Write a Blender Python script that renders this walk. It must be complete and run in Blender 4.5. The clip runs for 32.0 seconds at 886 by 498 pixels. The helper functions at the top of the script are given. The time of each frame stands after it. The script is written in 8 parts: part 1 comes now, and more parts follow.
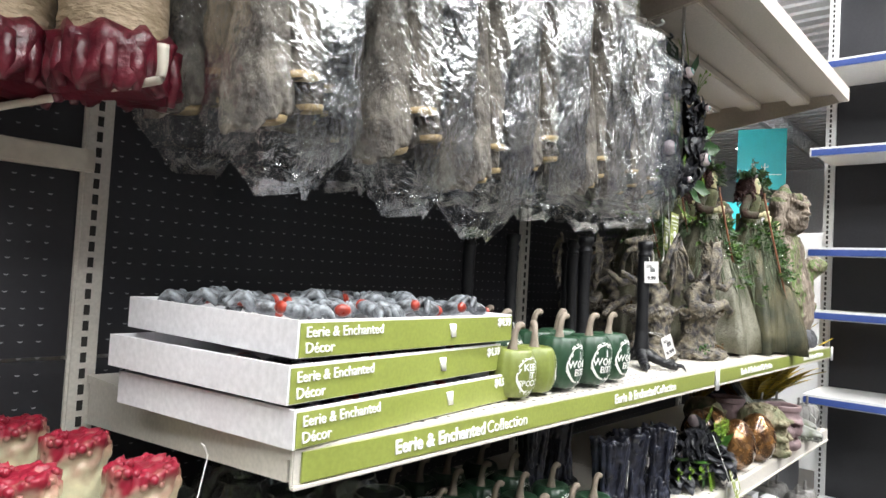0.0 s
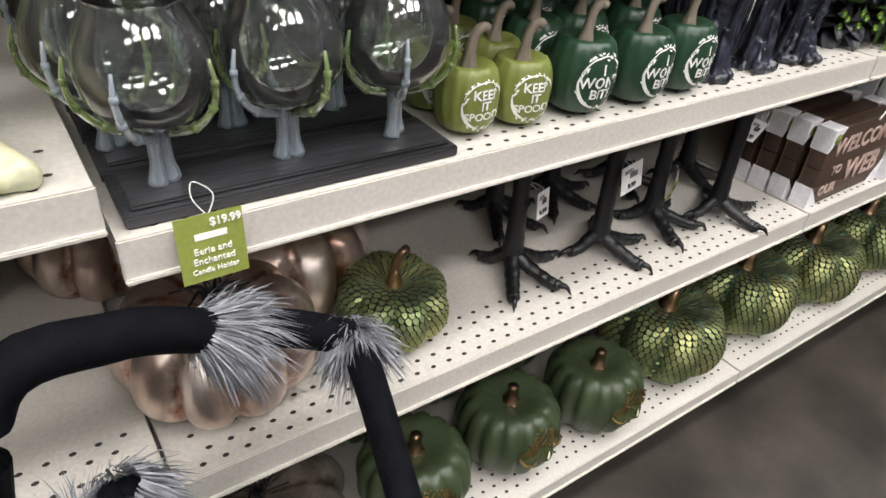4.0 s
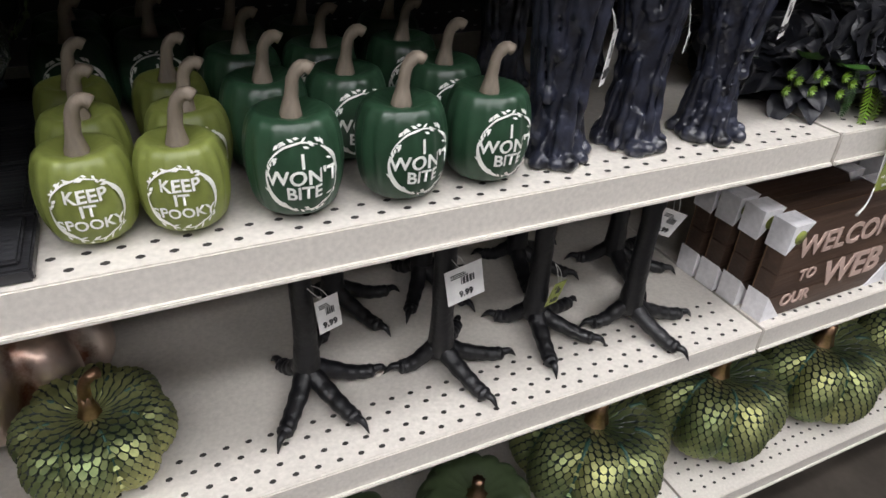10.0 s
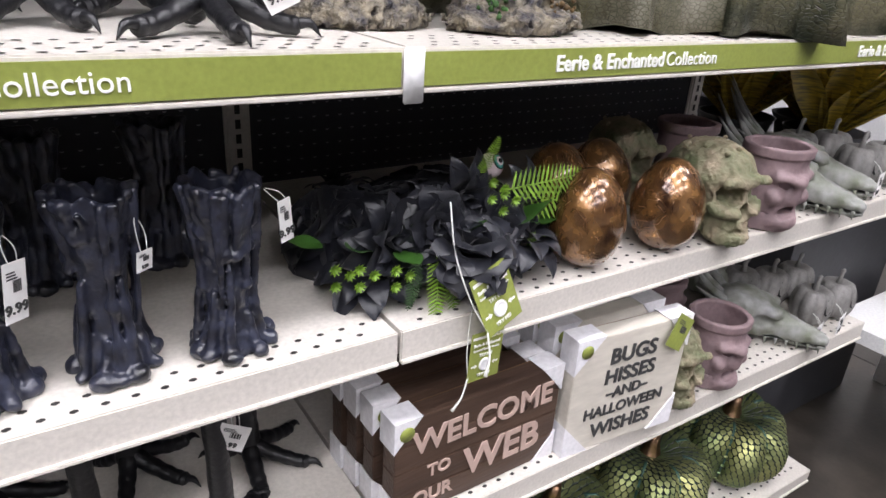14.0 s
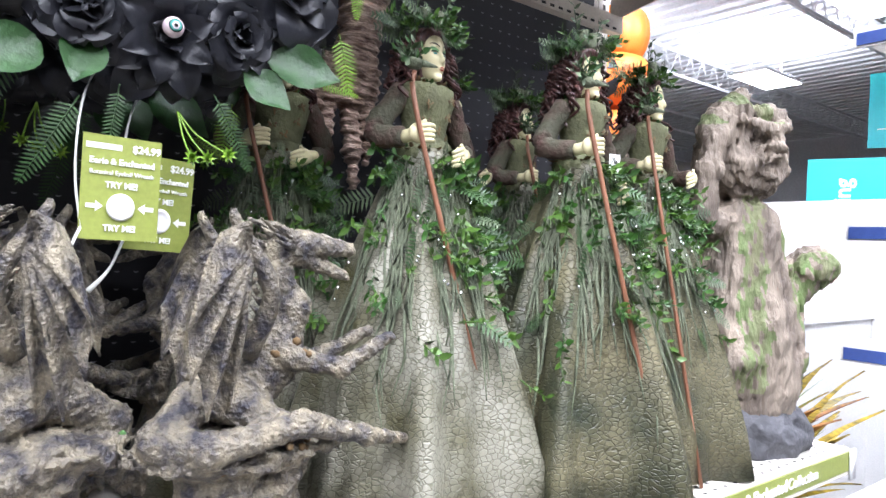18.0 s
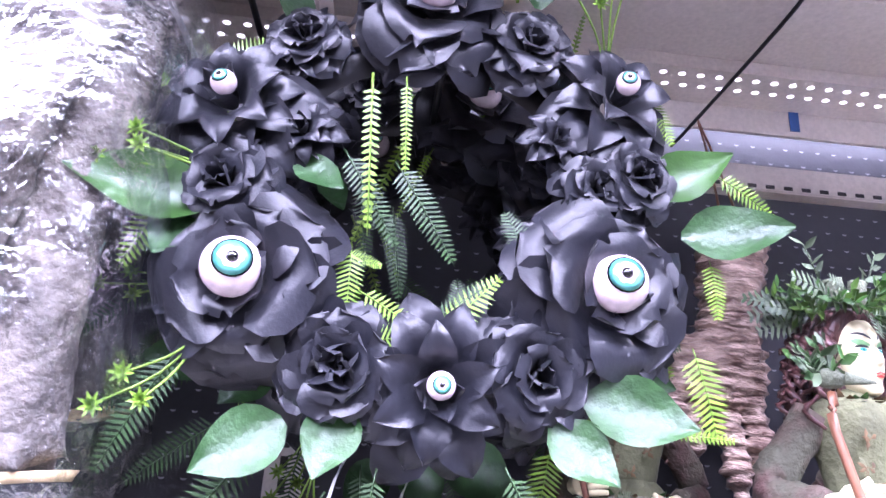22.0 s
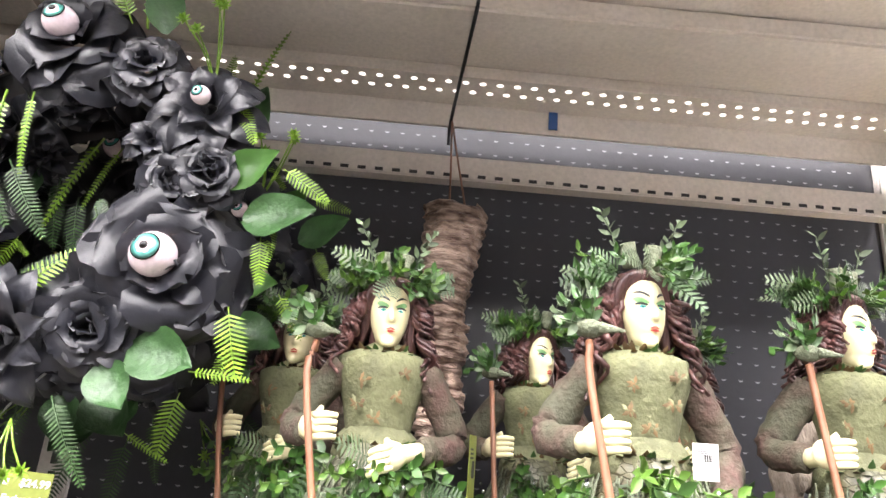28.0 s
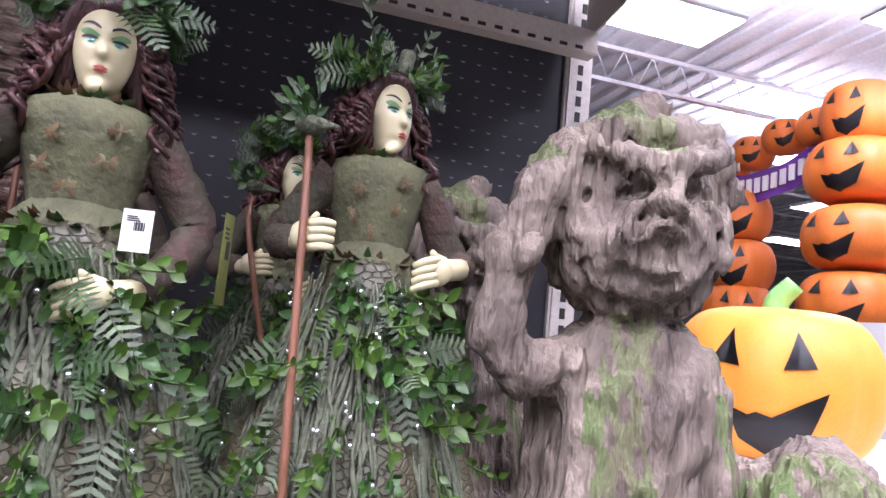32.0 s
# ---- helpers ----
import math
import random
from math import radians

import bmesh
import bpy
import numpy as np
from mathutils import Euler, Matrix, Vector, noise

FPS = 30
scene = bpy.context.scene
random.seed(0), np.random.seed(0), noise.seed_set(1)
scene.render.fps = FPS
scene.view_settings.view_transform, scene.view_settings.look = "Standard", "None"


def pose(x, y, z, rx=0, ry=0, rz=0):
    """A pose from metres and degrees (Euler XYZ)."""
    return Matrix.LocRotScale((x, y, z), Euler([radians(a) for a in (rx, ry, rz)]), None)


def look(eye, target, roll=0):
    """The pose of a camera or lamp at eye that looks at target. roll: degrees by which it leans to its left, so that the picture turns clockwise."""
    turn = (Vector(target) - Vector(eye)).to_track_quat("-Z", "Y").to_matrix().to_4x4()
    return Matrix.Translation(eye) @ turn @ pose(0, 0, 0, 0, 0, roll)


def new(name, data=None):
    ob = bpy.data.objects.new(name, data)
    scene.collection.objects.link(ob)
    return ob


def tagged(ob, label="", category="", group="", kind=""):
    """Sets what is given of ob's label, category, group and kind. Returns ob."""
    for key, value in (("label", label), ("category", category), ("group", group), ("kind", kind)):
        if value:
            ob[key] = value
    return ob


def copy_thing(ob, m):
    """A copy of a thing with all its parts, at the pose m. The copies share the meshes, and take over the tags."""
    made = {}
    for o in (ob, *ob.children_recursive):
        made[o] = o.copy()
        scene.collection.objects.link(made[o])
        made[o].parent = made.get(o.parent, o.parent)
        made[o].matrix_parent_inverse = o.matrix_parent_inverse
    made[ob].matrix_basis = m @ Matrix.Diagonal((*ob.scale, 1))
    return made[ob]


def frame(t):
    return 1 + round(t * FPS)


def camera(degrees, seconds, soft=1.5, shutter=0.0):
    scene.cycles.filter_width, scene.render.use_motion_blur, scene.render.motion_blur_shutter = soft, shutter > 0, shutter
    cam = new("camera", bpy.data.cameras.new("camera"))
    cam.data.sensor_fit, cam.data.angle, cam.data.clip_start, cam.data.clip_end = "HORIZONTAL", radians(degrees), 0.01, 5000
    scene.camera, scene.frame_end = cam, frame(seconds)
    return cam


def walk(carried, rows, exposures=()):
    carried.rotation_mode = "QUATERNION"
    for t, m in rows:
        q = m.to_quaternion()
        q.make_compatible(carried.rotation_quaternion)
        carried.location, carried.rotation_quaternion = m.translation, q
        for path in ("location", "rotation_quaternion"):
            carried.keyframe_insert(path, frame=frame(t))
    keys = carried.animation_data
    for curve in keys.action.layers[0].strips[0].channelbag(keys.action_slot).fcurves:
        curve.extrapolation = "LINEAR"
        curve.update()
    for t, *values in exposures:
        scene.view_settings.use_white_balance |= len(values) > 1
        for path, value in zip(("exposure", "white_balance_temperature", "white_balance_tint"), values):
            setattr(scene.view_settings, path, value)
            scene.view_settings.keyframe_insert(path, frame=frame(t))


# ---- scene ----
cam = camera(67.6, 32.0)

PATH = [
    (0, (-0.418, -0.566, 1.389), (1.072, 0.765, 1.468), 3.2),
    (0.5, (-0.366, -0.556, 1.375), (1.122, 0.78, 1.363), 2.9),
    (1, (-0.308, -0.538, 1.363), (1.171, 0.806, 1.277), 3.5),
    (1.5, (-0.25, -0.515, 1.341), (1.213, 0.832, 1.127), 4.1),
    (2, (-0.205, -0.491, 1.307), (1.215, 0.837, 0.839), 5.3),
    (2.5, (-0.167, -0.51, 1.271), (1.141, 0.868, 0.648), 4.1),
    (3, (-0.125, -0.495, 1.243), (1.089, 0.881, 0.448), 4.6),
    (3.5, (-0.08, -0.501, 1.225), (1.042, 0.84, 0.253), 5.3),
    (4, (-0.045, -0.501, 1.203), (0.946, 0.831, 0.088), 4.7),
    (4.5, (-0.018, -0.507, 1.193), (0.831, 0.834, -0.023), 3.2),
    (6.5, (0.101, -0.563, 1.18), (0.717, 0.793, -0.155), 3.0),
    (7, (0.13, -0.571, 1.183), (0.766, 0.798, -0.13), 3.3),
    (7.5, (0.174, -0.563, 1.18), (0.837, 0.821, -0.104), 3.2),
    (8, (0.236, -0.546, 1.175), (0.921, 0.831, -0.103), 3.5),
    (8.5, (0.295, -0.531, 1.172), (0.998, 0.872, -0.068), 3.8),
    (9, (0.346, -0.503, 1.185), (1.069, 0.961, 0.031), 3.9),
    (9.5, (0.396, -0.486, 1.195), (1.128, 1.013, 0.092), 3.7),
    (10, (0.434, -0.475, 1.194), (1.196, 1.023, 0.111), 3.3),
    (10.5, (0.484, -0.473, 1.204), (1.277, 1.01, 0.121), 2.9),
    (11, (0.548, -0.486, 1.218), (1.378, 1.002, 0.172), 2.1),
    (11.5, (0.626, -0.484, 1.234), (1.523, 0.988, 0.22), 3.0),
    (12, (0.697, -0.499, 1.243), (1.614, 0.982, 0.259), 4.4),
    (12.5, (0.752, -0.517, 1.25), (1.674, 0.979, 0.295), 4.5),
    (13, (0.807, -0.535, 1.255), (1.752, 0.973, 0.341), 4.6),
    (13.5, (0.857, -0.55, 1.265), (1.835, 0.959, 0.389), 4.8),
    (14, (0.895, -0.547, 1.282), (1.928, 0.959, 0.468), 3.8),
    (14.5, (0.939, -0.542, 1.319), (2.073, 0.964, 0.653), 3.6),
    (15, (0.992, -0.555, 1.36), (2.153, 0.99, 0.847), 2.5),
    (15.5, (1.029, -0.552, 1.375), (2.217, 1.013, 1.006), 1.6),
    (17.5, (1.183, -0.466, 1.484), (2.429, 1.097, 1.419), 2.1),
    (18, (1.202, -0.453, 1.509), (2.426, 1.129, 1.505), 2.4),
    (18.5, (1.22, -0.426, 1.511), (2.319, 1.242, 1.622), 1.7),
    (19, (1.229, -0.401, 1.545), (2.196, 1.345, 1.68), 2.1),
    (19.5, (1.242, -0.368, 1.581), (2.112, 1.419, 1.798), 1.7),
    (20, (1.271, -0.336, 1.602), (1.963, 1.513, 1.921), 0.8),
    (20.5, (1.297, -0.311, 1.618), (1.898, 1.556, 2.011), 1.0),
    (21, (1.312, -0.284, 1.622), (1.783, 1.608, 2.067), 2.2),
    (21.5, (1.32, -0.27, 1.629), (1.624, 1.645, 2.118), 3.4),
    (22, (1.321, -0.265, 1.642), (1.482, 1.631, 2.259), 3.5),
    (22.5, (1.313, -0.259, 1.652), (1.414, 1.599, 2.386), 4.4),
    (23, (1.312, -0.268, 1.67), (1.375, 1.541, 2.521), 4.5),
    (23.5, (1.317, -0.292, 1.68), (1.361, 1.475, 2.615), 3.6),
    (24, (1.331, -0.32, 1.678), (1.344, 1.422, 2.66), 3.4),
    (24.5, (1.357, -0.348, 1.667), (1.331, 1.406, 2.628), 3.3),
    (26.5, (1.499, -0.394, 1.638), (1.47, 1.479, 2.339), 1.7),
    (27, (1.557, -0.402, 1.638), (1.533, 1.476, 2.325), 3.3),
    (27.5, (1.624, -0.403, 1.629), (1.598, 1.481, 2.299), 3.7),
    (28, (1.7, -0.395, 1.615), (1.741, 1.509, 2.225), 4.5),
    (28.5, (1.754, -0.385, 1.61), (1.895, 1.531, 2.167), 4.6),
    (29, (1.801, -0.372, 1.61), (2.005, 1.543, 2.15), 4.1),
    (29.5, (1.834, -0.365, 1.61), (2.089, 1.556, 2.105), 4.5),
    (30, (1.868, -0.357, 1.608), (2.176, 1.57, 2.042), 4.5),
    (30.5, (1.904, -0.352, 1.603), (2.268, 1.574, 2.002), 4.4),
    (31, (1.931, -0.338, 1.597), (2.355, 1.585, 1.947), 4.2),
    (31.5, (1.957, -0.335, 1.593), (2.438, 1.581, 1.907), 4.3),
    (32, (1.98, -0.331, 1.586), (2.544, 1.571, 1.837), 5.7),
]
EXPOSURES = [
    (0, 0.1, 6500, 9), (2, -0.25, 6500, 10), (4, -0.6, 6700, 12), (7, -0.75, 6500, 13), (9, -0.85, 6500, 13), (11, -0.85, 6400, 15), (13, -0.55, 6300, 18), (15, -0.25, 6400, 18), (18, 0.5, 5900, 16),
    (20, 1.05, 5400, 32), (21.5, 1.7, 5350, 42), (23, 2.35, 5500, 38), (24.5, 2.15, 5900, 28), (27, 1.8, 6600, 14), (29, 1.35, 6700, 22), (30.5, 0.55, 6400, 26), (32, 0.05, 5900, 34),
]
walk(cam, [(t, look(eye, target, roll)) for t, eye, target, roll in PATH], EXPOSURES)

# ---- world and large lights ----
world = bpy.data.worlds.new("store_air")
scene.world = world
world.use_nodes = True
world.node_tree.nodes["Background"].inputs[0].default_value = (0.9, 0.95, 1.0, 1)
world.node_tree.nodes["Background"].inputs[1].default_value = 0.12
CEIL = 5.2


def area(name, x, y, z, sx, sy, power, color=(0.97, 0.985, 1.0)):
    d = bpy.data.lights.new(name, "AREA")
    d.shape, d.size, d.size_y, d.energy, d.color = "RECTANGLE", sx, sy, power, color
    ob = new(name, d)
    ob.matrix_world = pose(x, y, z)
    return ob


LAMPS = [(x, y) for y in (-0.9, -2.7, -4.8) for x in (-3.0, -1.2, 0.6, 2.4)] + [(3.9, 0.6), (4.4, -1.6), (7.2, -1.2), (7.2, 3.4)]
for lx, ly in LAMPS:
    area("ceiling_lamp_light", lx, ly, CEIL - 0.75, 1.2, 0.6, 62)
# Unseen upward fills over the fixtures, added to brighten the ceiling.
for lx, ly, power in ((3.9, 0.6, 110), (4.4, -1.6, 110), (7.2, -1.2, 110), (7.2, 3.4, 105), (5.2, 4.43, 95), (9, 7, 130), (12, 5, 130)):
    area("ceiling_fill_uplight", lx, ly, CEIL - 0.6, 1.2, 0.6, power).matrix_world = pose(lx, ly, CEIL - 0.6, 180, 0, 0)


# ---- materials ----
def mat(name, base, rough=0.6, metal=0.0, vary=0.25, scale=8.0, grain=60.0, bump=0.15, dark=None, coat=0.0, sheen=0.0, spec=0.5,
        trans=0.0, rand=0.0, fine=None, stretch=(1, 1, 1), alpha=1.0, sss=0.0, island=0.0):
    """A node material: two scales of noise vary the colour between base and dark; grain gives relief."""
    m = bpy.data.materials.new(name)
    m.use_nodes = True
    n, ln = m.node_tree.nodes, m.node_tree.links
    b = n["Principled BSDF"]
    dark = dark or tuple(c * (1 - vary) for c in base)
    co = n.new("ShaderNodeTexCoord")
    mp = n.new("ShaderNodeMapping")
    mp.inputs["Scale"].default_value = stretch
    ln.new(co.outputs["Object"], mp.inputs[0])
    a, g = n.new("ShaderNodeTexNoise"), n.new("ShaderNodeTexNoise")
    for t, s, d in ((a, scale, 5), (g, grain, 3)):
        t.inputs["Scale"].default_value, t.inputs["Detail"].default_value = s, d
        ln.new(mp.outputs[0], t.inputs["Vector"])
    ramp = n.new("ShaderNodeValToRGB")
    ramp.color_ramp.elements[0].position, ramp.color_ramp.elements[1].position = 0.34, 0.66
    ramp.color_ramp.elements[0].color, ramp.color_ramp.elements[1].color = (*dark, 1), (*base, 1)
    ln.new(a.outputs[0], ramp.inputs[0])
    mix = n.new("ShaderNodeMix")
    mix.data_type, mix.blend_type = "RGBA", "MULTIPLY"
    mix.inputs[0].default_value = 0.35
    ln.new(ramp.outputs[0], mix.inputs[6])
    ln.new(g.outputs[0], mix.inputs[7])
    out = mix.outputs[2]
    bright = n.new("ShaderNodeHueSaturation")
    bright.inputs["Value"].default_value = 1.22
    ln.new(out, bright.inputs["Color"])
    if rand or island:
        src = n.new("ShaderNodeObjectInfo").outputs["Random"] if rand else n.new("ShaderNodeNewGeometry").outputs["Random Per Island"]
        mr = n.new("ShaderNodeMapRange")
        mr.inputs[3].default_value, mr.inputs[4].default_value = 1.22 - (rand or island), 1.22 + (rand or island)
        ln.new(src, mr.inputs[0])
        ln.new(mr.outputs[0], bright.inputs["Value"])
    ln.new(bright.outputs[0], b.inputs["Base Color"])
    rr = n.new("ShaderNodeMapRange")
    rr.inputs[3].default_value, rr.inputs[4].default_value = max(0.02, rough - 0.12), min(1, rough + 0.12)
    ln.new(a.outputs[0], rr.inputs[0])
    ln.new(rr.outputs[0], b.inputs["Roughness"])
    b.inputs["Metallic"].default_value = metal
    b.inputs["Specular IOR Level"].default_value = spec
    b.inputs["Coat Weight"].default_value, b.inputs["Coat Roughness"].default_value = coat, 0.12
    b.inputs["Sheen Weight"].default_value = sheen
    b.inputs["Transmission Weight"].default_value = trans
    b.inputs["Alpha"].default_value = alpha
    if sss:
        b.inputs["Subsurface Weight"].default_value = sss
        b.inputs["Subsurface Radius"].default_value = (0.01, 0.006, 0.004)
    if bump:
        bp = n.new("ShaderNodeBump")
        bp.inputs["Strength"].default_value, bp.inputs["Distance"].default_value = bump, fine or 0.004
        ln.new(g.outputs[0], bp.inputs["Height"])
        ln.new(bp.outputs[0], b.inputs["Normal"])
    return m


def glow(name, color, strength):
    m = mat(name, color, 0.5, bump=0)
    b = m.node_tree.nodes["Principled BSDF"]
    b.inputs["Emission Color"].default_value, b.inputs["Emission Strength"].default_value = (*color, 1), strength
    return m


def film(name, tint, gloss=0.5, clear=0.85, wrinkle=40.0, rough=0.08, haze=0.0):
    """Thin clear film or glass wall: light passes straight through it, gloss lies on top."""
    m = bpy.data.materials.new(name)
    m.use_nodes = True
    n, ln = m.node_tree.nodes, m.node_tree.links
    n.clear()
    out, mix = n.new("ShaderNodeOutputMaterial"), n.new("ShaderNodeMixShader")
    tr, gl, fr, ns, bp = (n.new("ShaderNode" + k) for k in ("BsdfTransparent", "BsdfGlossy", "Fresnel", "TexNoise", "Bump"))
    ma = n.new("ShaderNodeMath")
    tr.inputs[0].default_value = (*(c * clear for c in tint), 1)
    gl.inputs[0].default_value, gl.inputs["Roughness"].default_value = (1, 1, 1, 1), rough
    ns.inputs["Scale"].default_value, ns.inputs["Detail"].default_value = wrinkle, 4
    bp.inputs["Strength"].default_value, bp.inputs["Distance"].default_value = 0.6, 0.01
    fr.inputs[0].default_value = 1.45
    co = n.new("ShaderNodeTexCoord")
    ln.new(co.outputs["Object"], ns.inputs["Vector"])
    ln.new(ns.outputs[0], bp.inputs["Height"])
    for s in (gl, fr):
        ln.new(bp.outputs[0], s.inputs["Normal"])
    ma.operation = "MULTIPLY"
    ma.inputs[1].default_value = gloss * 2
    ln.new(fr.outputs[0], ma.inputs[0])
    ln.new(ma.outputs[0], mix.inputs[0])
    ln.new(tr.outputs[0], mix.inputs[1])
    ln.new(gl.outputs[0], mix.inputs[2])
    if haze:
        hz, df = n.new("ShaderNodeMixShader"), n.new("ShaderNodeBsdfDiffuse")
        df.inputs[0].default_value = (0.8, 0.8, 0.8, 1)
        hz.inputs[0].default_value = haze
        ln.new(mix.outputs[0], hz.inputs[1])
        ln.new(df.outputs[0], hz.inputs[2])
        mix = hz
    ln.new(mix.outputs[0], out.inputs[0])
    return m


# ---- helpers of this scene ----
def again(ob, m):
    """One more of a thing, standing exactly at the pose and size of m."""
    c = copy_thing(ob, m)
    c.matrix_basis = m
    return c


def part(name, bm, material, parent=None, label="", smooth=True):
    """Links a bmesh as one mesh object under a thing or part."""
    me = bpy.data.meshes.new(name)
    bm.to_mesh(me)
    bm.free()
    for m in material if isinstance(material, (list, tuple)) else [material]:
        me.materials.append(m)
    if smooth:
        me.polygons.foreach_set("use_smooth", [True] * len(me.polygons))
    ob = new(name, me)
    ob.parent = parent
    return tagged(ob, label) if label else ob


def shared(name, me, parent, m, label=""):
    """Another object on an existing mesh, at the local pose m."""
    ob = new(name, me)
    ob.parent, ob.matrix_basis = parent, m
    return tagged(ob, label) if label else ob


def thing(name, label, category, group="", m=None, kind=""):
    ob = new(name)
    ob.empty_display_size = 0.05
    if m is not None:
        ob.matrix_basis = m
    return tagged(ob, label, category, group, kind)


def single(name, bm, material, label, category, group="", m=None, kind="", smooth=True):
    ob = part(name, bm, material, None, "", smooth)
    if m is not None:
        ob.matrix_basis = m
    return tagged(ob, label, category, group, kind)


def box(bm, x0, x1, y0, y1, z0, z1, bevel=0.0, mi=0):
    r = bmesh.ops.create_cube(bm, size=1.0)
    for v in r["verts"]:
        v.co = ((x0 + x1) / 2 + v.co.x * (x1 - x0), (y0 + y1) / 2 + v.co.y * (y1 - y0), (z0 + z1) / 2 + v.co.z * (z1 - z0))
    faces = {f for v in r["verts"] for f in v.link_faces}
    if bevel:
        e = {e for f in faces for e in f.edges}
        faces = set(bmesh.ops.bevel(bm, geom=list(e), offset=bevel, segments=2, affect="EDGES")["faces"]) | {f for f in faces if f.is_valid}
    for f in faces:
        f.material_index = mi
    return bm


def boxes(*specs, bevel=0.0):
    bm = bmesh.new()
    for s in specs:
        box(bm, *s, bevel=bevel)
    return bm


def grid_faces(bm, rows, closed=True, mi=0, cap=False):
    """Skins rows of points (lists of equal length)."""
    vs = [[bm.verts.new(p) for p in r] for r in rows]
    n = len(vs[0])
    for a, b in zip(vs, vs[1:]):
        for i in range(n if closed else n - 1):
            j = (i + 1) % n
            f = bm.faces.new((a[i], a[j], b[j], b[i]))
            f.material_index = mi
    if cap:
        for r, flip in ((vs[0], True), (vs[-1], False)):
            f = bm.faces.new(r[::-1] if flip else r)
            f.material_index = mi
    return vs


def lathe(bm, prof, seg=24, mod=None, mi=0, cap=True, c=(0, 0, 0)):
    """Turns (r, z) pairs about z; mod(angle, r, z) gives another (r, z)."""
    rows = []
    for r, z in prof:
        row = []
        for i in range(seg):
            a = 2 * math.pi * i / seg
            rr, zz = mod(a, r, z) if mod else (r, z)
            row.append((c[0] + rr * math.cos(a), c[1] + rr * math.sin(a), c[2] + zz))
        rows.append(row)
    return grid_faces(bm, rows, True, mi, cap)


def curve_pts(pts, n):
    """A smooth line of n points through pts (Catmull-Rom)."""
    p = [Vector(q) for q in pts]
    p = [2 * p[0] - p[1]] + p + [2 * p[-1] - p[-2]]
    out = []
    for k in range(n):
        u = k / (n - 1) * (len(p) - 3)
        i = min(int(u), len(p) - 4)
        t = u - i
        a, b, c, d = p[i:i + 4]
        out.append(0.5 * ((2 * b) + (c - a) * t + (2 * a - 5 * b + 4 * c - d) * t * t + (3 * b - a - 3 * c + d) * t ** 3))
    return out


def tube(bm, pts, radii, seg=8, n=None, mi=0, wob=0.0, flat=1.0):
    """A tapered tube along a smooth line; radii may be one number or a list spread along it."""
    n = n or max(3, 3 * len(pts))
    line = curve_pts(pts, n)
    rad = radii if isinstance(radii, (list, tuple)) else [radii]
    up = Vector((0.13, 0.21, 0.97))
    rows = []
    for k, q in enumerate(line):
        d = (line[min(k + 1, n - 1)] - line[max(k - 1, 0)]).normalized()
        s = d.cross(up)
        if s.length < 0.2:
            s = d.cross(Vector((1, 0.2, 0)))
        s.normalize()
        w = s.cross(d)
        u = k / (n - 1) * (len(rad) - 1)
        i = min(int(u), len(rad) - 1)
        j = min(i + 1, len(rad) - 1)
        r = rad[i] + (rad[j] - rad[i]) * (u - i)
        row = []
        for a in range(seg):
            an = 2 * math.pi * a / seg
            rr = r * (1 + wob * random.uniform(-1, 1))
            row.append(q + s * (rr * math.cos(an)) + w * (rr * flat * math.sin(an)))
        rows.append(row)
    grid_faces(bm, rows, True, mi, True)
    return bm


def rag(bm, base, along, side, length, width, bend, n=4, curl=0.0, mi=0, tip=0.0, cup=0.2, wave=0.0):
    """A curved leaf or petal that starts at base, with a raised middle."""
    along, side = Vector(along).normalized(), Vector(side).normalized()
    up = side.cross(along).normalized()
    rows = []
    ph = random.random() * 6
    for k in range(n + 1):
        u = k / n
        w = width * max(tip if k == n else 0.0, (math.sin(math.pi * min(1, u ** 0.8 * 0.93 + 0.06))))
        ang = bend * u
        c = Vector(base) + along * (length * (math.sin(ang) / bend if abs(bend) > 1e-3 else u)) + up * (length * ((1 - math.cos(ang)) / bend if abs(bend) > 1e-3 else 0))
        row = []
        for s in (-1, -0.5, 0, 0.5, 1):
            row.append(c + side * (w * s) + up * (cup * w * s * s + wave * width * math.sin(ph + 9 * u + 4 * s) * abs(s)))
        rows.append(row)
    grid_faces(bm, rows, False, mi)


def hump(p, c, r):
    """Signed distance, about, to an ellipsoid."""
    q = [(p[i] - c[i]) / r[i] for i in range(3)]
    k = np.sqrt(q[0] ** 2 + q[1] ** 2 + q[2] ** 2)
    return (k - 1) * min(r)


def rod(p, a, b, ra, rb=None):
    rb = ra if rb is None else rb
    a, b = np.array(a, float), np.array(b, float)
    d = b - a
    t = np.clip(sum((p[i] - a[i]) * d[i] for i in range(3)) / (d @ d), 0, 1)
    return np.sqrt(sum((p[i] - a[i] - t * d[i]) ** 2 for i in range(3))) - (ra + (rb - ra) * t)


def blend(a, b, k=0.01):
    h = np.clip(0.5 + 0.5 * (b - a) / k, 0, 1)
    return b + (a - b) * h - k * h * (1 - h)


def carve(a, b, k=0.005):
    return -blend(-a, b, k)


def rough(p, s, seed=0, octaves=3):
    """Cheap folded noise about -1 to 1 at the size s."""
    rs = np.random.RandomState(seed)
    out, amp = 0, 1.0
    for _ in range(octaves):
        w = rs.normal(size=(4, 3)) / s * 2.2
        o = rs.uniform(0, 6.3, 4)
        v = sum(np.sin(p[0] * w[i][0] + p[1] * w[i][1] + p[2] * w[i][2] + o[i] + 1.3 * np.sin(p[(i + 1) % 3] * w[i][1] * 1.7 + o[i])) for i in range(4)) / 3
        out, amp, s = out + amp * v, amp * 0.5, s * 0.5
    return out


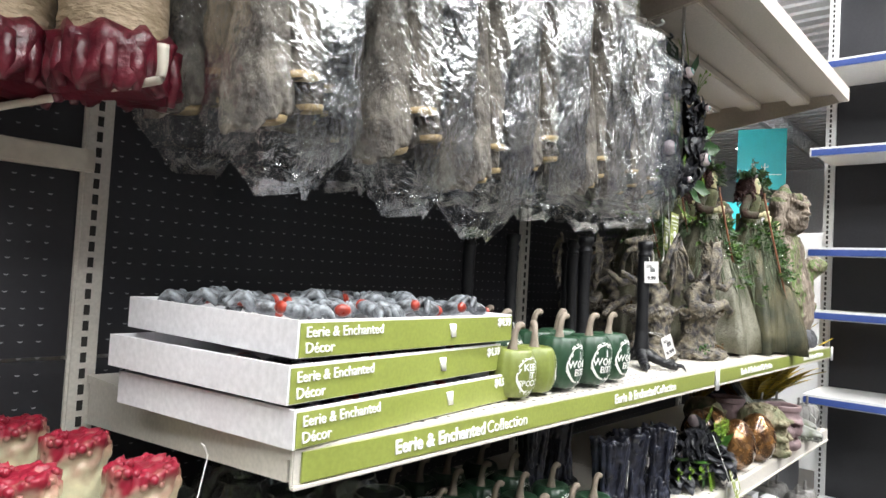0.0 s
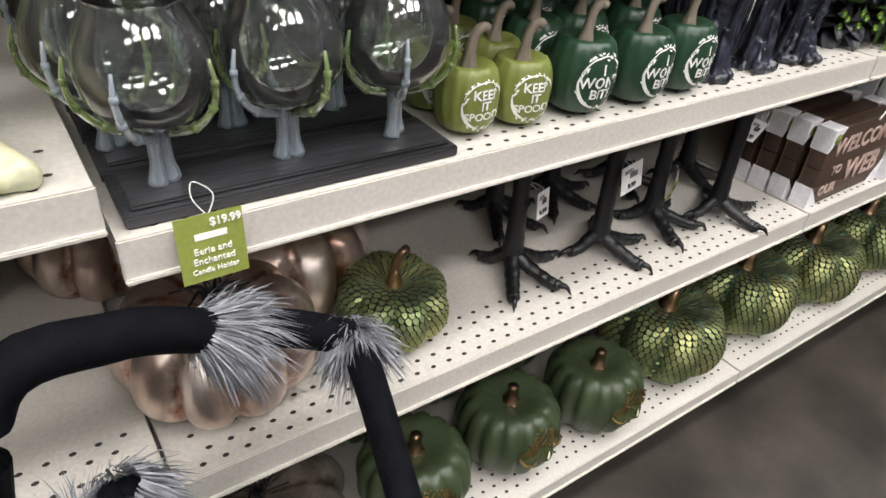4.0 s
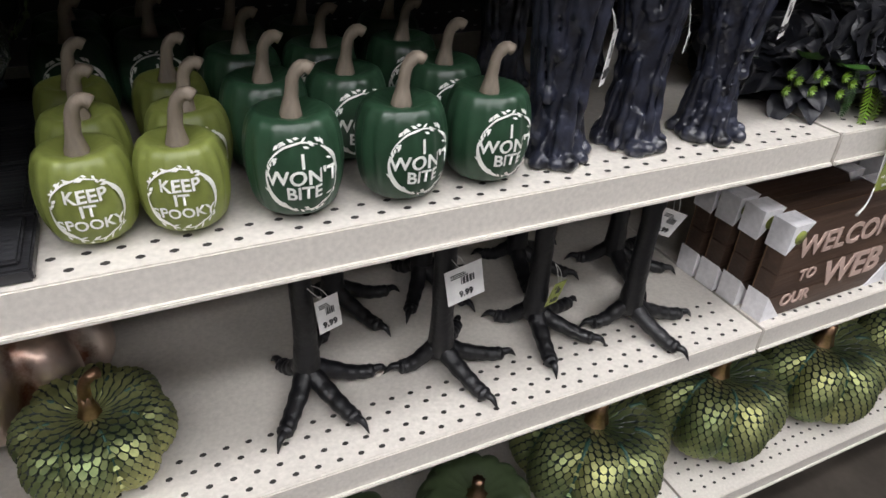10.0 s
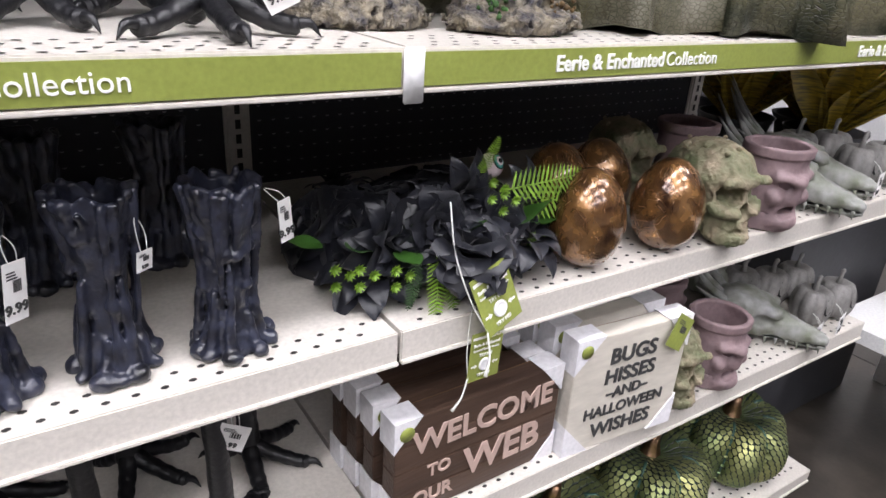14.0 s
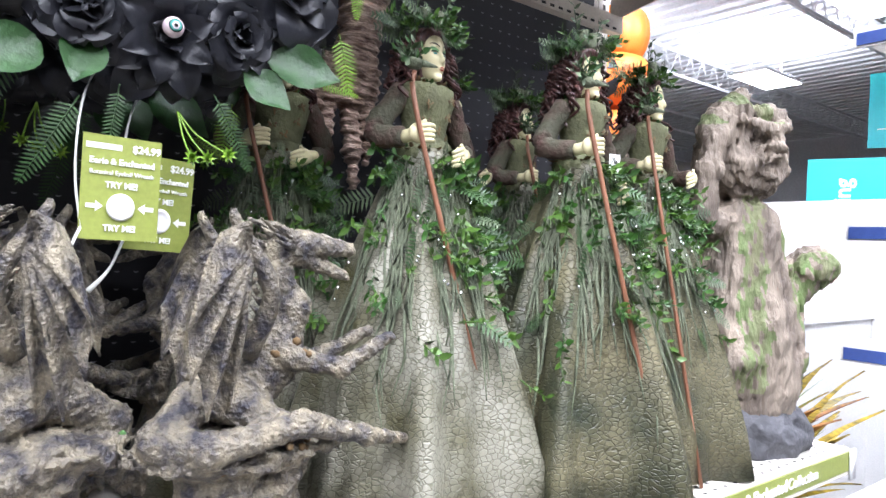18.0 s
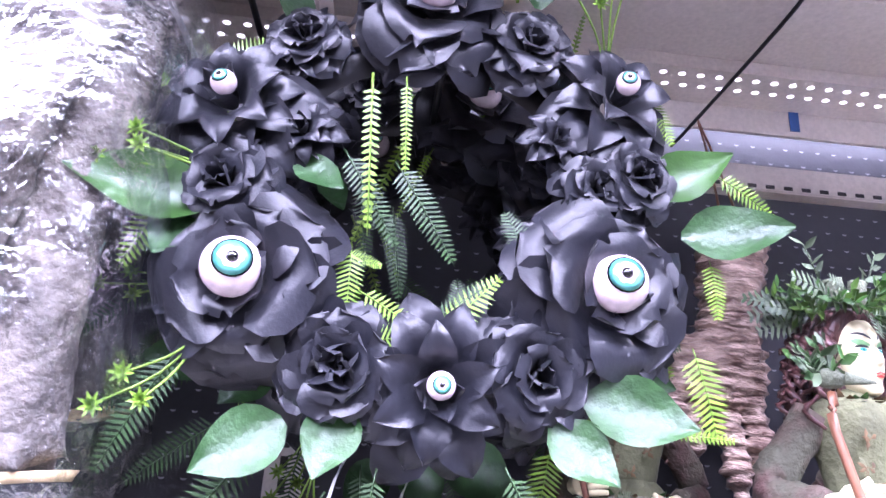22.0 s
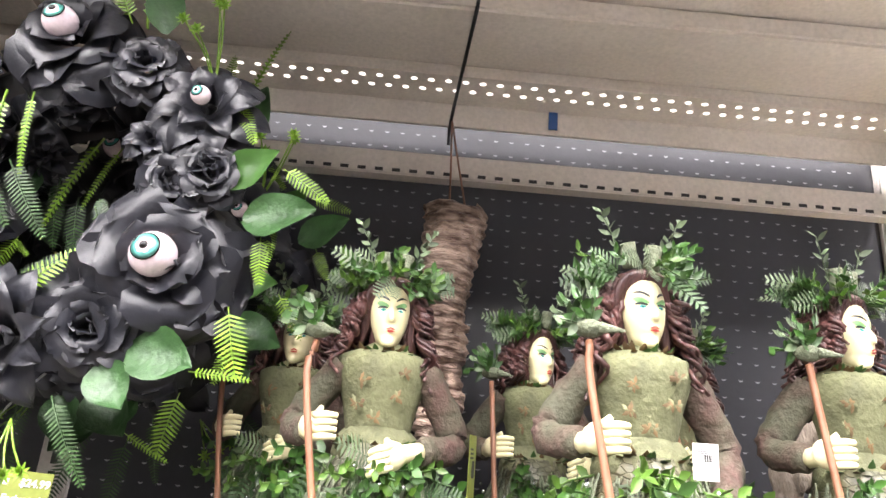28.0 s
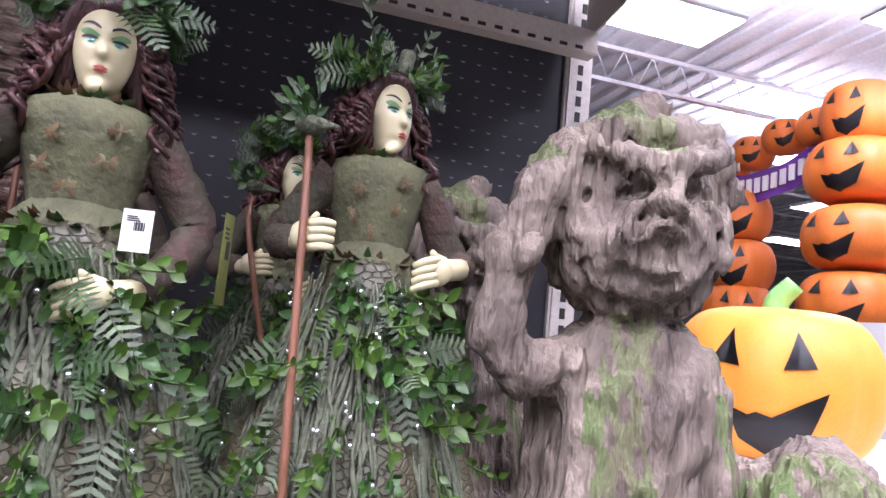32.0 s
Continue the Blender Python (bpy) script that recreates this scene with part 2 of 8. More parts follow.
def nets(bm, field, lo, hi, n=60, mi=0):
    """Skins the zero surface of field(p) inside a box by surface nets, n cells on the longest side."""
    lo, hi = np.array(lo, float), np.array(hi, float)
    h = (hi - lo).max() / n
    dim = np.ceil((hi - lo) / h).astype(int) + 1
    ax = [lo[i] + h * np.arange(dim[i]) for i in range(3)]
    p = np.meshgrid(*ax, indexing="ij")
    f = np.broadcast_to(field(p), tuple(dim)).astype(float)
    ins = f < 0
    acc, cnt = np.zeros((*(dim - 1), 3)), np.zeros(tuple(dim - 1))
    cut = [slice(0, -1), slice(1, None)]
    for d in range(3):
        e = [(d + 1) % 3, (d + 2) % 3]
        for u in (0, 1):
            for w in (0, 1):
                s0, s1 = [None] * 3, [None] * 3
                s0[d], s1[d] = cut[0], cut[1]
                s0[e[0]] = s1[e[0]] = cut[u]
                s0[e[1]] = s1[e[1]] = cut[w]
                a, b = f[tuple(s0)], f[tuple(s1)]
                cross = (a < 0) != (b < 0)
                t = np.where(cross, a / np.where(cross, a - b, 1), 0)
                off = np.zeros((*(dim - 1), 3))
                off[..., d], off[..., e[0]], off[..., e[1]] = t, u, w
                acc += np.where(cross[..., None], off, 0)
                cnt += cross
    act = cnt > 0
    idx = np.full(tuple(dim - 1), -1)
    idx[act] = np.arange(act.sum())
    cells = np.argwhere(act)
    pos = lo + h * (cells + acc[act] / cnt[act][:, None])
    vs = [bm.verts.new(q) for q in pos.tolist()]
    for d in range(3):
        e = [(d + 1) % 3, (d + 2) % 3]
        s0, s1 = [slice(1, -1)] * 3, [slice(1, -1)] * 3
        s0[d], s1[d] = slice(0, -1), slice(1, None)
        a, b = ins[tuple(s0)], ins[tuple(s1)]
        for flip in (0, 1):
            at = np.argwhere((a != b) & (a == bool(1 - flip)))
            for c in at:
                g = c.copy()
                g[e[0]] += 1
                g[e[1]] += 1
                q = []
                for u, w in ((1, 1), (0, 1), (0, 0), (1, 0)):
                    k = g.copy()
                    k[e[0]] -= u
                    k[e[1]] -= w
                    q.append(vs[idx[tuple(k)]])
                face = bm.faces.new(q if flip == 0 else q[::-1])
                face.material_index = mi
    return vs


def letters(body, size, bold=False, align="CENTER", depth=0.0008):
    """The mesh of a line of text, facing -y when stood up."""
    cu = bpy.data.curves.new("letters", "FONT")
    cu.body, cu.size, cu.extrude, cu.align_x, cu.align_y = body, size, depth, align, "CENTER"
    cu.resolution_u = 3
    cu.offset = size * 0.024 if bold else 0.0
    ob = bpy.data.objects.new("letters", cu)
    scene.collection.objects.link(ob)
    bpy.context.view_layer.update()
    me = bpy.data.meshes.new_from_object(ob.evaluated_get(bpy.context.evaluated_depsgraph_get()))
    bpy.data.objects.remove(ob)
    bpy.data.curves.remove(cu)
    return me


def lettering(parent, body, size, material, m, bold=False, align="CENTER", name="lettering"):
    me = letters(body, size, bold, align)
    me.materials.append(material)
    ob = new(name, me)
    ob.parent, ob.matrix_basis = parent, m
    return ob


FRONT = pose(0, 0, 0, 90, 0, 0)  # text in the xz plane, read from -y

BEIGE = mat("beige_powder_coat", (0.60, 0.565, 0.51), 0.42, vary=0.06, scale=3, grain=180, bump=0.05)
# Same beige coat, with the tan cast of shade put into its colour.
BEIGE_SHADE = mat("beige_coat_shade_tint", (0.62, 0.56, 0.49), 0.5, vary=0.08, scale=3, grain=180, bump=0.05)
PEGBLACK = mat("black_pegboard", (0.022, 0.022, 0.027), 0.5, vary=0.3, scale=4, grain=90, bump=0.05)
PEG_GLINT = mat("peg_hole_painted_glint", (0.3, 0.3, 0.31), 0.4, bump=0)
DARKHOLE = mat("punched_hole", (0.03, 0.028, 0.025), 0.8, bump=0)
CONCRETE = mat("sealed_concrete", (0.062, 0.052, 0.042), 0.42, vary=0.62, scale=5.0, grain=60, bump=0.12)
WHITEPAINT = mat("white_roof_paint", (0.8, 0.8, 0.82), 0.7, vary=0.08, scale=1.2, grain=20, bump=0.05)
WHITEMETAL = mat("white_shelf_paint", (0.78, 0.78, 0.77), 0.4, vary=0.05, scale=3, grain=150, bump=0.03)
LAMPFACE = glow("lamp_diffuser", (1.0, 0.99, 0.97), 9.0)
OLIVE = mat("olive_print", (0.26, 0.30, 0.065), 0.38, vary=0.12, scale=6, grain=200, bump=0.02)
INK_WHITE = mat("white_print", (0.85, 0.85, 0.8), 0.5, vary=0.03, bump=0)
INK_DARK = mat("dark_print", (0.05, 0.05, 0.05), 0.6, bump=0)
CARD_WHITE = mat("white_card", (0.78, 0.77, 0.79), 0.62, vary=0.06, scale=9, grain=120, bump=0.06)
BLUESTRIP = mat("navy_price_strip", (0.05, 0.09, 0.3), 0.35, vary=0.1, bump=0)
KICK = mat("black_kick_plate", (0.02, 0.02, 0.02), 0.45, vary=0.3, bump=0.03)

# Floor, ceiling and far walls
floor = single("floor", boxes((-12, 22, -12, 22, -0.1, 0)), CONCRETE, "sealed grey-brown concrete shop floor with stains", "floor", kind="structure", smooth=False)
joints = bmesh.new()
for y in (-1.5, -4.6, 4.5):
    box(joints, -12, 22, y, y + 0.006, 0.0005, 0.0015)
for x in (-2.6, 3.4, 9.4):
    box(joints, x, x + 0.006, -12, 22, 0.0008, 0.0018)
part("saw_cut", joints, DARKHOLE, floor, smooth=False)
roof = bmesh.new()
for k in range(113):
    x = -12 + 0.3 * k
    box(roof, x, x + 0.15, -12, 22, CEIL, CEIL + 0.04)
    box(roof, x + 0.15, x + 0.3, -12, 22, CEIL + 0.04, CEIL + 0.08)
for k in range(12):
    y = -11 + 2.9 * k
    for z in (0.0, 0.42):
        box(roof, -12, 22, y - 0.03, y + 0.03, CEIL - 0.06 - z, CEIL - 0.01 - z)
    for j in range(85):
        x = -12 + 0.4 * j
        tube(roof, [(x, y, CEIL - 0.04), (x + 0.2, y, CEIL - 0.45), (x + 0.4, y, CEIL - 0.04)], 0.011, 4, n=3)
single("ceiling", roof, WHITEPAINT, "white corrugated roof deck on open steel joists", "ceiling", kind="structure", smooth=False)
for nm, s in (("wall_north", (-12, 22, 21.8, 22, 0, CEIL)), ("wall_south", (-12, 22, -12, -11.8, 0, CEIL)),
              ("wall_east", (21.8, 22, -11.8, 21.8, 0, CEIL)), ("wall_west", (-12, -11.8, -11.8, 21.8, 0, CEIL))):
    single(nm, boxes(s), WHITEPAINT, "plain white painted shop wall", "wall", kind="structure", smooth=False)


def ceiling_lamp(x, y, rods=True):
    t = thing("ceiling_light", "white hanging high-bay light panel on thin rods", "light", "hanging shop lights", pose(x, y, CEIL - 0.7))
    part("housing", boxes((-0.62, 0.62, -0.32, 0.32, 0.0, 0.06), bevel=0.01), WHITEMETAL, t)
    part("diffuser", boxes((-0.6, 0.6, -0.3, 0.3, -0.012, -0.002)), LAMPFACE, t, "glowing white diffuser", smooth=False)
    for sx in (-0.5, 0.5):
        bm = bmesh.new()
        tube(bm, [(sx, 0, 0.06), (sx, 0, 0.7)], 0.008, 6, n=2)
        part("hanging_rod", bm, WHITEMETAL, t)
    return t


base_lamp = ceiling_lamp(5.2, 4.43)
for lx, ly in LAMPS + [(9, 7), (6.2, 9), (12, 5), (12, 9), (15, 4), (9.5, 2.6), (14, 12), (10, 13), (17, 8), (4.5, 7.6)]:
    again(base_lamp, pose(lx, ly, CEIL - 0.7))

# ---- shelving ----
BACK = 0.57
BAY = 1.22
LEVELS_AB = (0.15, 0.58, 0.893, 1.2)
TOP_SHELF = 2.168


def perforations(x0, x1, ys, z):
    bm = bmesh.new()
    n = int((x1 - x0 - 0.05) / 0.0254)
    for j, y in enumerate(ys):
        for k in range(n):
            x = x0 + 0.035 + 0.0254 * k + (0.0127 if j % 2 else 0)
            vs = [bm.verts.new((x + 0.0042 * math.cos(a), y + 0.0032 * math.sin(a), z + 0.0006)) for a in (0.5, 1.5, 2.6, 3.6, 4.7, 5.8)]
            bm.faces.new(vs)
    return bm


def shelf(unit, x0, x1, z, y0=0.0, lip=0.0385, perf=(0.022, 0.044, 0.066, 0.088), green=False, brackets=True, name="shelf"):
    bm = boxes((x0 + 0.003, x1 - 0.003, y0 + 0.006, BACK - 0.02, z - 0.012, z))
    ob = part(name, bm, BEIGE, unit, smooth=False)
    lp = bmesh.new()
    box(lp, x0 + 0.002, x1 - 0.002, y0, y0 + 0.006, z - lip, z + 0.001, bevel=0.0015)
    box(lp, x0 + 0.002, x1 - 0.002, y0 - 0.004, y0 + 0.004, z - lip - 0.003, z - lip + 0.002, bevel=0.0012)
    part("front_lip", lp, BEIGE, ob, smooth=False)
    if perf:
        tagged(part("punched_pattern", perforations(x0, x1, perf, z), DARKHOLE, ob, smooth=False), kind="stuff")
    if brackets:
        for x in (x0 + 0.004, x1 - 0.008):
            br = bmesh.new()
            vs = [br.verts.new(p) for p in ((x, y0 + 0.012, z - 0.012), (x, y0 + 0.012, z - 0.036), (x, BACK - 0.03, z - 0.075), (x, BACK - 0.03, z - 0.012))]
            f = br.faces.new(vs)
            r = bmesh.ops.extrude_face_region(br, geom=[f])
            for v in r["geom"]:
                if isinstance(v, bmesh.types.BMVert):
                    v.co.x += 0.004
            part("bracket", br, BEIGE, ob, smooth=False)
    if green:
        part("label_strip", boxes((x0 + 0.012, x1 - 0.012, y0 - 0.0035, y0 - 0.0008, z - lip + 0.004, z - 0.003)), OLIVE, ob, "olive green printed label strip", smooth=False)
        for cx in (0.235, 0.69) if x0 == 0 else (0.262, 0.78):
            for body, bold, dx in (("Eerie & Enchanted", True, -0.054), ("Collection", False, 0.086)):
                lettering(ob, body, 0.0235, INK_WHITE, pose(x0 + BAY * cx + dx, y0 - 0.0042, z - lip / 2) @ FRONT, bold)
    return ob


def upright(unit, x, z1, name="upright"):
    bm = boxes((x - 0.022, x + 0.022, BACK - 0.005, BACK + 0.03, 0, z1), bevel=0.004)
    ob = part(name, bm, BEIGE, unit, smooth=False)
    sl = bmesh.new()
    for k in range(int(z1 / 0.0254)):
        z = 0.1 + 0.0254 * k
        box(sl, x - 0.0045, x + 0.0045, BACK - 0.0056, BACK - 0.0044, z, z + 0.016)
    tagged(part("slot_column", sl, DARKHOLE, ob, smooth=False), kind="stuff")
    return ob


def pegboard(unit, x0, x1, z0, z1):
    ob = part("back_panel", boxes((x0 + 0.02, x1 - 0.02, BACK + 0.005, BACK + 0.018, z0, z1 * 0.5 + z0 * 0.5 - 0.003), (x0 + 0.02, x1 - 0.02, BACK + 0.007, BACK + 0.02, z1 * 0.5 + z0 * 0.5 + 0.003, z1)), PEGBLACK, unit, smooth=False)
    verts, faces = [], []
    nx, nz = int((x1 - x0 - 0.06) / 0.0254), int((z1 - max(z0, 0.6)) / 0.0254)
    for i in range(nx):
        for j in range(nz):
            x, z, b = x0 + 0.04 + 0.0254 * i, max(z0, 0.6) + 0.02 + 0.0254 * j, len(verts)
            # Half-ring on each hole's lower edge: its lit rim, painted as pale colour.
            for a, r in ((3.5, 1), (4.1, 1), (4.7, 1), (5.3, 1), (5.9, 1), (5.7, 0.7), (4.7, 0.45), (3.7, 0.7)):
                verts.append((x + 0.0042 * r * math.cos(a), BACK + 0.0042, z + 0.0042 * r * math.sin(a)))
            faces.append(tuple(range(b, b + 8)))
    me = bpy.data.meshes.new("peg_hole_glint_field")
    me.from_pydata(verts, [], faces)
    me.materials.append(PEG_GLINT)
    h = new("peg_hole_glint_field", me)
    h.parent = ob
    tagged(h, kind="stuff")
    return ob


def unit(name, x0, levels, green_at=(), label=""):
    u = thing(name, label, "shelving unit", "shelving bays")
    x1 = x0 + BAY
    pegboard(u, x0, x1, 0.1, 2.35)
    for z in levels:
        if z < 0.3:
            shelf(u, x0, x1, z, lip=0.032, perf=(0.03, 0.052, 0.074, 0.096), brackets=False, name="base_deck")
            part("kick_plate", boxes((x0, x1, 0.055, 0.065, 0, z - 0.012)), KICK, u, "black recessed kick plate", smooth=False)
        else:
            shelf(u, x0, x1, z, green=z in green_at, perf=(0.016, 0.036) if (z == 0.893 and x0 == 0) else (0.016, 0.036, 0.062, 0.082))
    return u


bay_a = unit("shelving_unit", 0, LEVELS_AB, (1.2,), "beige metal shop shelving bay and black pegboard, filled with decor")
bay_b = unit("shelving_unit", BAY, LEVELS_AB, (1.2,), "beige metal shop shelving bay and black pegboard, at the run end")
bay_z = unit("shelving_unit", -BAY, (0.15, 0.60, 0.945), (), "beige metal shop shelving bay with severed foot props")
upright(bay_a, 0.0, 2.4)
upright(bay_b, BAY, 2.4)
upright(bay_b, 2 * BAY, 2.4)
upright(bay_z, -BAY, 2.4)
# White plastic clips at the strip's joint and end
for x in (BAY, 2 * BAY - 0.008):
    single("strip_clip", boxes((x - 0.011, x + 0.011, -0.0085, -0.0045, 1.2 - 0.05, 1.202), bevel=0.0015), WHITEMETAL, "white plastic clip on the label strip", "clip", "strip clips")


# The deep shelf overhead, seen from below
def overhead(u, x0):
    x1 = x0 + BAY
    z = TOP_SHELF
    ob = part("top_shelf", boxes((x0 + 0.003, x1 - 0.003, -0.03, BACK - 0.05, z - 0.002, z + 0.012)), BEIGE_SHADE, u, "beige underside of the top shelf, tan shade tint in its colour", smooth=False)
    part("front_lip", boxes((x0 + 0.002, x1 - 0.002, -0.036, -0.03, z - 0.035, z + 0.014), (x0 + 0.002, x1 - 0.002, -0.03, -0.006, z - 0.035, z - 0.03)), BEIGE_SHADE, ob, smooth=False)
    for y in (0.13, 0.31):
        part("rib", boxes((x0 + 0.01, x1 - 0.01, y - 0.035, y + 0.035, z - 0.032, z - 0.003), bevel=0.004), BEIGE_SHADE, ob, smooth=False)
    part("rear_channel", boxes((x0 + 0.01, x1 - 0.01, BACK - 0.13, BACK - 0.05, z - 0.022, z - 0.004), (x0 + 0.01, x1 - 0.01, BACK - 0.05, BACK - 0.044, z - 0.06, z - 0.004)), BEIGE_SHADE, ob, smooth=False)
    slots = bmesh.new()
    for k in range(46):
        for y in (BACK - 0.115, BACK - 0.09):
            x = x0 + 0.03 + 0.0254 * k + (0.0127 if y > BACK - 0.1 else 0)
            vs = [slots.verts.new((x + 0.005 * math.cos(a), y + 0.004 * math.sin(a), z - 0.0226)) for a in (5.8, 4.7, 3.6, 2.6, 1.5, 0.5)]
            slots.faces.new(vs)
    tagged(part("punched_hole_field", slots, HOLE_GLOW, ob, "punched holes with a glow in place of ceiling light shining through", smooth=False), kind="stuff")
    for x in (x0 + 0.004, x1 - 0.008):
        br = bmesh.new()
        vs = [br.verts.new(p) for p in ((x, -0.02, z - 0.004), (x, -0.02, z - 0.035), (x, BACK - 0.03, z - 0.12), (x, BACK - 0.03, z - 0.004))]
        f = br.faces.new(vs)
        for v in bmesh.ops.extrude_face_region(br, geom=[f])["geom"]:
            if isinstance(v, bmesh.types.BMVert):
                v.co.x += 0.004
        part("bracket", br, BEIGE_SHADE, ob, smooth=False)
    # a punched bar across the pegboard
    bar = part("cross_bar", boxes((x0 + 0.004, x1 - 0.006, 0.503, 0.530, 2.012, 2.050), bevel=0.002), BEIGE_SHADE, u, smooth=False)
    d = bmesh.new()
    for k in range(46):
        x = x0 + 0.04 + 0.0254 * k
        box(d, x - 0.006, x + 0.006, 0.5020, 0.5034, 2.016, 2.021)
    part("slot_column", d, DARKHOLE, bar, smooth=False)


# Emissive discs stand in for ceiling light coming through the holes.
HOLE_GLOW = glow("glowing_hole_disc", (1, 0.98, 0.93), 0.9)
overhead(bay_a, 0)
overhead(bay_b, BAY)
overhead(bay_z, -BAY)

# White shelving across the end of the aisle
PX, PY = 2.9, 0.2
end_unit = thing("shelving_unit", "white metal shelving with black pegboard and navy price strips, mostly empty", "shelving unit", "shelving bays")
for k in range(2):
    y1 = PY - k * BAY
    part("back_panel", boxes((PX + 0.42, PX + 0.44, y1 - BAY + 0.02, y1 - 0.02, 0.1, 3.0)), PEGBLACK, end_unit, smooth=False)
    for z in (0.42, 0.95, 1.325, 1.605, 2.055, 2.45):
        dp = 0.16 if z == 0.42 else 0.0
        s = part("shelf", boxes((PX - dp, PX + 0.41, y1 - BAY + 0.003, y1 - 0.003, z - 0.014, z), (PX - dp - 0.006, PX - dp, y1 - BAY + 0.002, y1 - 0.002, z - 0.04, z + 0.002)), WHITEMETAL, end_unit, smooth=False)
        if z != 0.42:
            part("price_strip", boxes((PX - 0.01, PX - 0.0065, y1 - BAY + 0.01, y1 - 0.01, z - 0.036, z - 0.008)), BLUESTRIP, s, "navy price strip", smooth=False)
    up = part("upright", boxes((PX + 0.395, PX + 0.43, y1 - 0.022, y1 + 0.022, 0, 3.0), bevel=0.004), WHITEMETAL, end_unit, smooth=False)
    sl = bmesh.new()
    for q in range(110):
        box(sl, PX + 0.3938, PX + 0.3948, y1 - 0.0045, y1 + 0.0045, 0.1 + 0.0254 * q, 0.116 + 0.0254 * q)
    part("slot_column", sl, DARKHOLE, up, smooth=False)

# ---- goods on the three lower shelves ----
GREEN_DARK = mat("dark_green_paint", (0.024, 0.066, 0.034), 0.36, vary=0.3, scale=14, grain=140, bump=0.05, rand=0.12)
GREEN_LIGHT = mat("lime_green_paint", (0.20, 0.235, 0.055), 0.42, vary=0.25, scale=14, grain=140, bump=0.05, rand=0.1)
STEM_GREY = mat("grey_brown_stem", (0.27, 0.22, 0.17), 0.6, vary=0.35, scale=60, grain=220, bump=0.3, stretch=(1, 1, 0.3))
GREEN_MATTE = mat("matte_forest_green", (0.055, 0.080, 0.036), 0.42, vary=0.3, scale=9, grain=120, bump=0.06, rand=0.12)
COPPER = mat("copper_stem", (0.36, 0.22, 0.135), 0.36, metal=1, vary=0.4, scale=40, grain=160, bump=0.2)
BRASS = mat("brass_scales", (0.36, 0.25, 0.1), 0.4, metal=1, vary=0.5, scale=60, grain=200, bump=0.2)
ROSEGOLD = mat("brushed_rose_silver", (0.77, 0.67, 0.60), 0.34, metal=0.9, scale=20, grain=110, bump=0.14, dark=(0.50, 0.34, 0.26), stretch=(1, 1, 0.35))
SILVER = mat("antique_silver", (0.58, 0.53, 0.47), 0.32, metal=0.92, scale=15, grain=120, bump=0.12, dark=(0.27, 0.21, 0.16), stretch=(1, 1, 0.4))
SCALE_A = mat("green_gold_scale", (0.40, 0.40, 0.17), 0.50, metal=0.8, scale=9, grain=150, bump=0.05, dark=(0.13, 0.18, 0.08), island=0.16)
SCALE_GAP = mat("scale_groove", (0.007, 0.018, 0.012), 0.5, bump=0.1)
BLACKRESIN = mat("black_resin", (0.008, 0.008, 0.010), 0.42, vary=0.4, scale=30, grain=150, bump=0.3)
WAX = mat("black_blue_wax", (0.030, 0.034, 0.056), 0.34, scale=45, grain=150, bump=0.4, dark=(0.005, 0.005, 0.007), coat=0.3)
WAXTIP = mat("blue_grey_wax", (0.085, 0.095, 0.16), 0.42, scale=40, grain=140, bump=0.3, dark=(0.02, 0.022, 0.04))
GLASS = film("clear_glass", (0.97, 1.0, 0.98), gloss=1.0, clear=0.99, wrinkle=2.0, rough=0.02, haze=0.018)
BONE = mat("grey_bone_plastic", (0.40, 0.46, 0.52), 0.35, vary=0.3, scale=30, grain=120, bump=0.2, trans=0.45)
MOSSTINT = mat("green_tinted_plastic", (0.45, 0.60, 0.22), 0.3, vary=0.4, scale=30, grain=120, bump=0.2, trans=0.7)
TRAYWOOD = mat("black_washed_wood", (0.016, 0.016, 0.018), 0.4, scale=18, grain=90, bump=0.35, dark=(0.05, 0.05, 0.055), stretch=(0.15, 2, 2))
BROWNWOOD = mat("brown_plank", (0.085, 0.05, 0.033), 0.5, scale=14, grain=90, bump=0.3, dark=(0.045, 0.026, 0.018), stretch=(0.2, 2, 2), rand=0.15)
CREAMWOOD = mat("cream_board", (0.62, 0.58, 0.5), 0.55, vary=0.12, scale=12, grain=90, bump=0.2, stretch=(0.3, 1, 1))
KRAFT = mat("kraft_board_edge", (0.22, 0.13, 0.07), 0.7, vary=0.2, scale=20, grain=140, bump=0.1)
EGGSHELL = mat("bronze_mercury_glass", (0.30, 0.15, 0.05), 0.24, metal=0.6, scale=42, grain=120, bump=0.2, dark=(0.045, 0.016, 0.006), coat=1.0)
SKULLMOSS = mat("mossy_stone", (0.27, 0.22, 0.15), 0.75, scale=26, grain=120, bump=0.8, dark=(0.10, 0.12, 0.055), fine=0.006)
MAUVE = mat("mauve_terracotta", (0.25, 0.175, 0.18), 0.62, vary=0.25, scale=18, grain=140, bump=0.25)
DSKULL = mat("grey_bone_cast", (0.34, 0.34, 0.34), 0.6, scale=26, grain=120, bump=0.4, dark=(0.13, 0.14, 0.1))
GREYCLAY = mat("grey_clay", (0.27, 0.26, 0.25), 0.75, scale=20, grain=160, bump=0.3, dark=(0.15, 0.145, 0.135))
HOLLOW = mat("dark_hollow", (0.006, 0.006, 0.006), 0.9, bump=0)
TAGPAPER = mat("white_tag_paper", (0.8, 0.79, 0.77), 0.6, vary=0.04, bump=0.02)
STRING = mat("white_cord", (0.7, 0.7, 0.66), 0.6, bump=0)


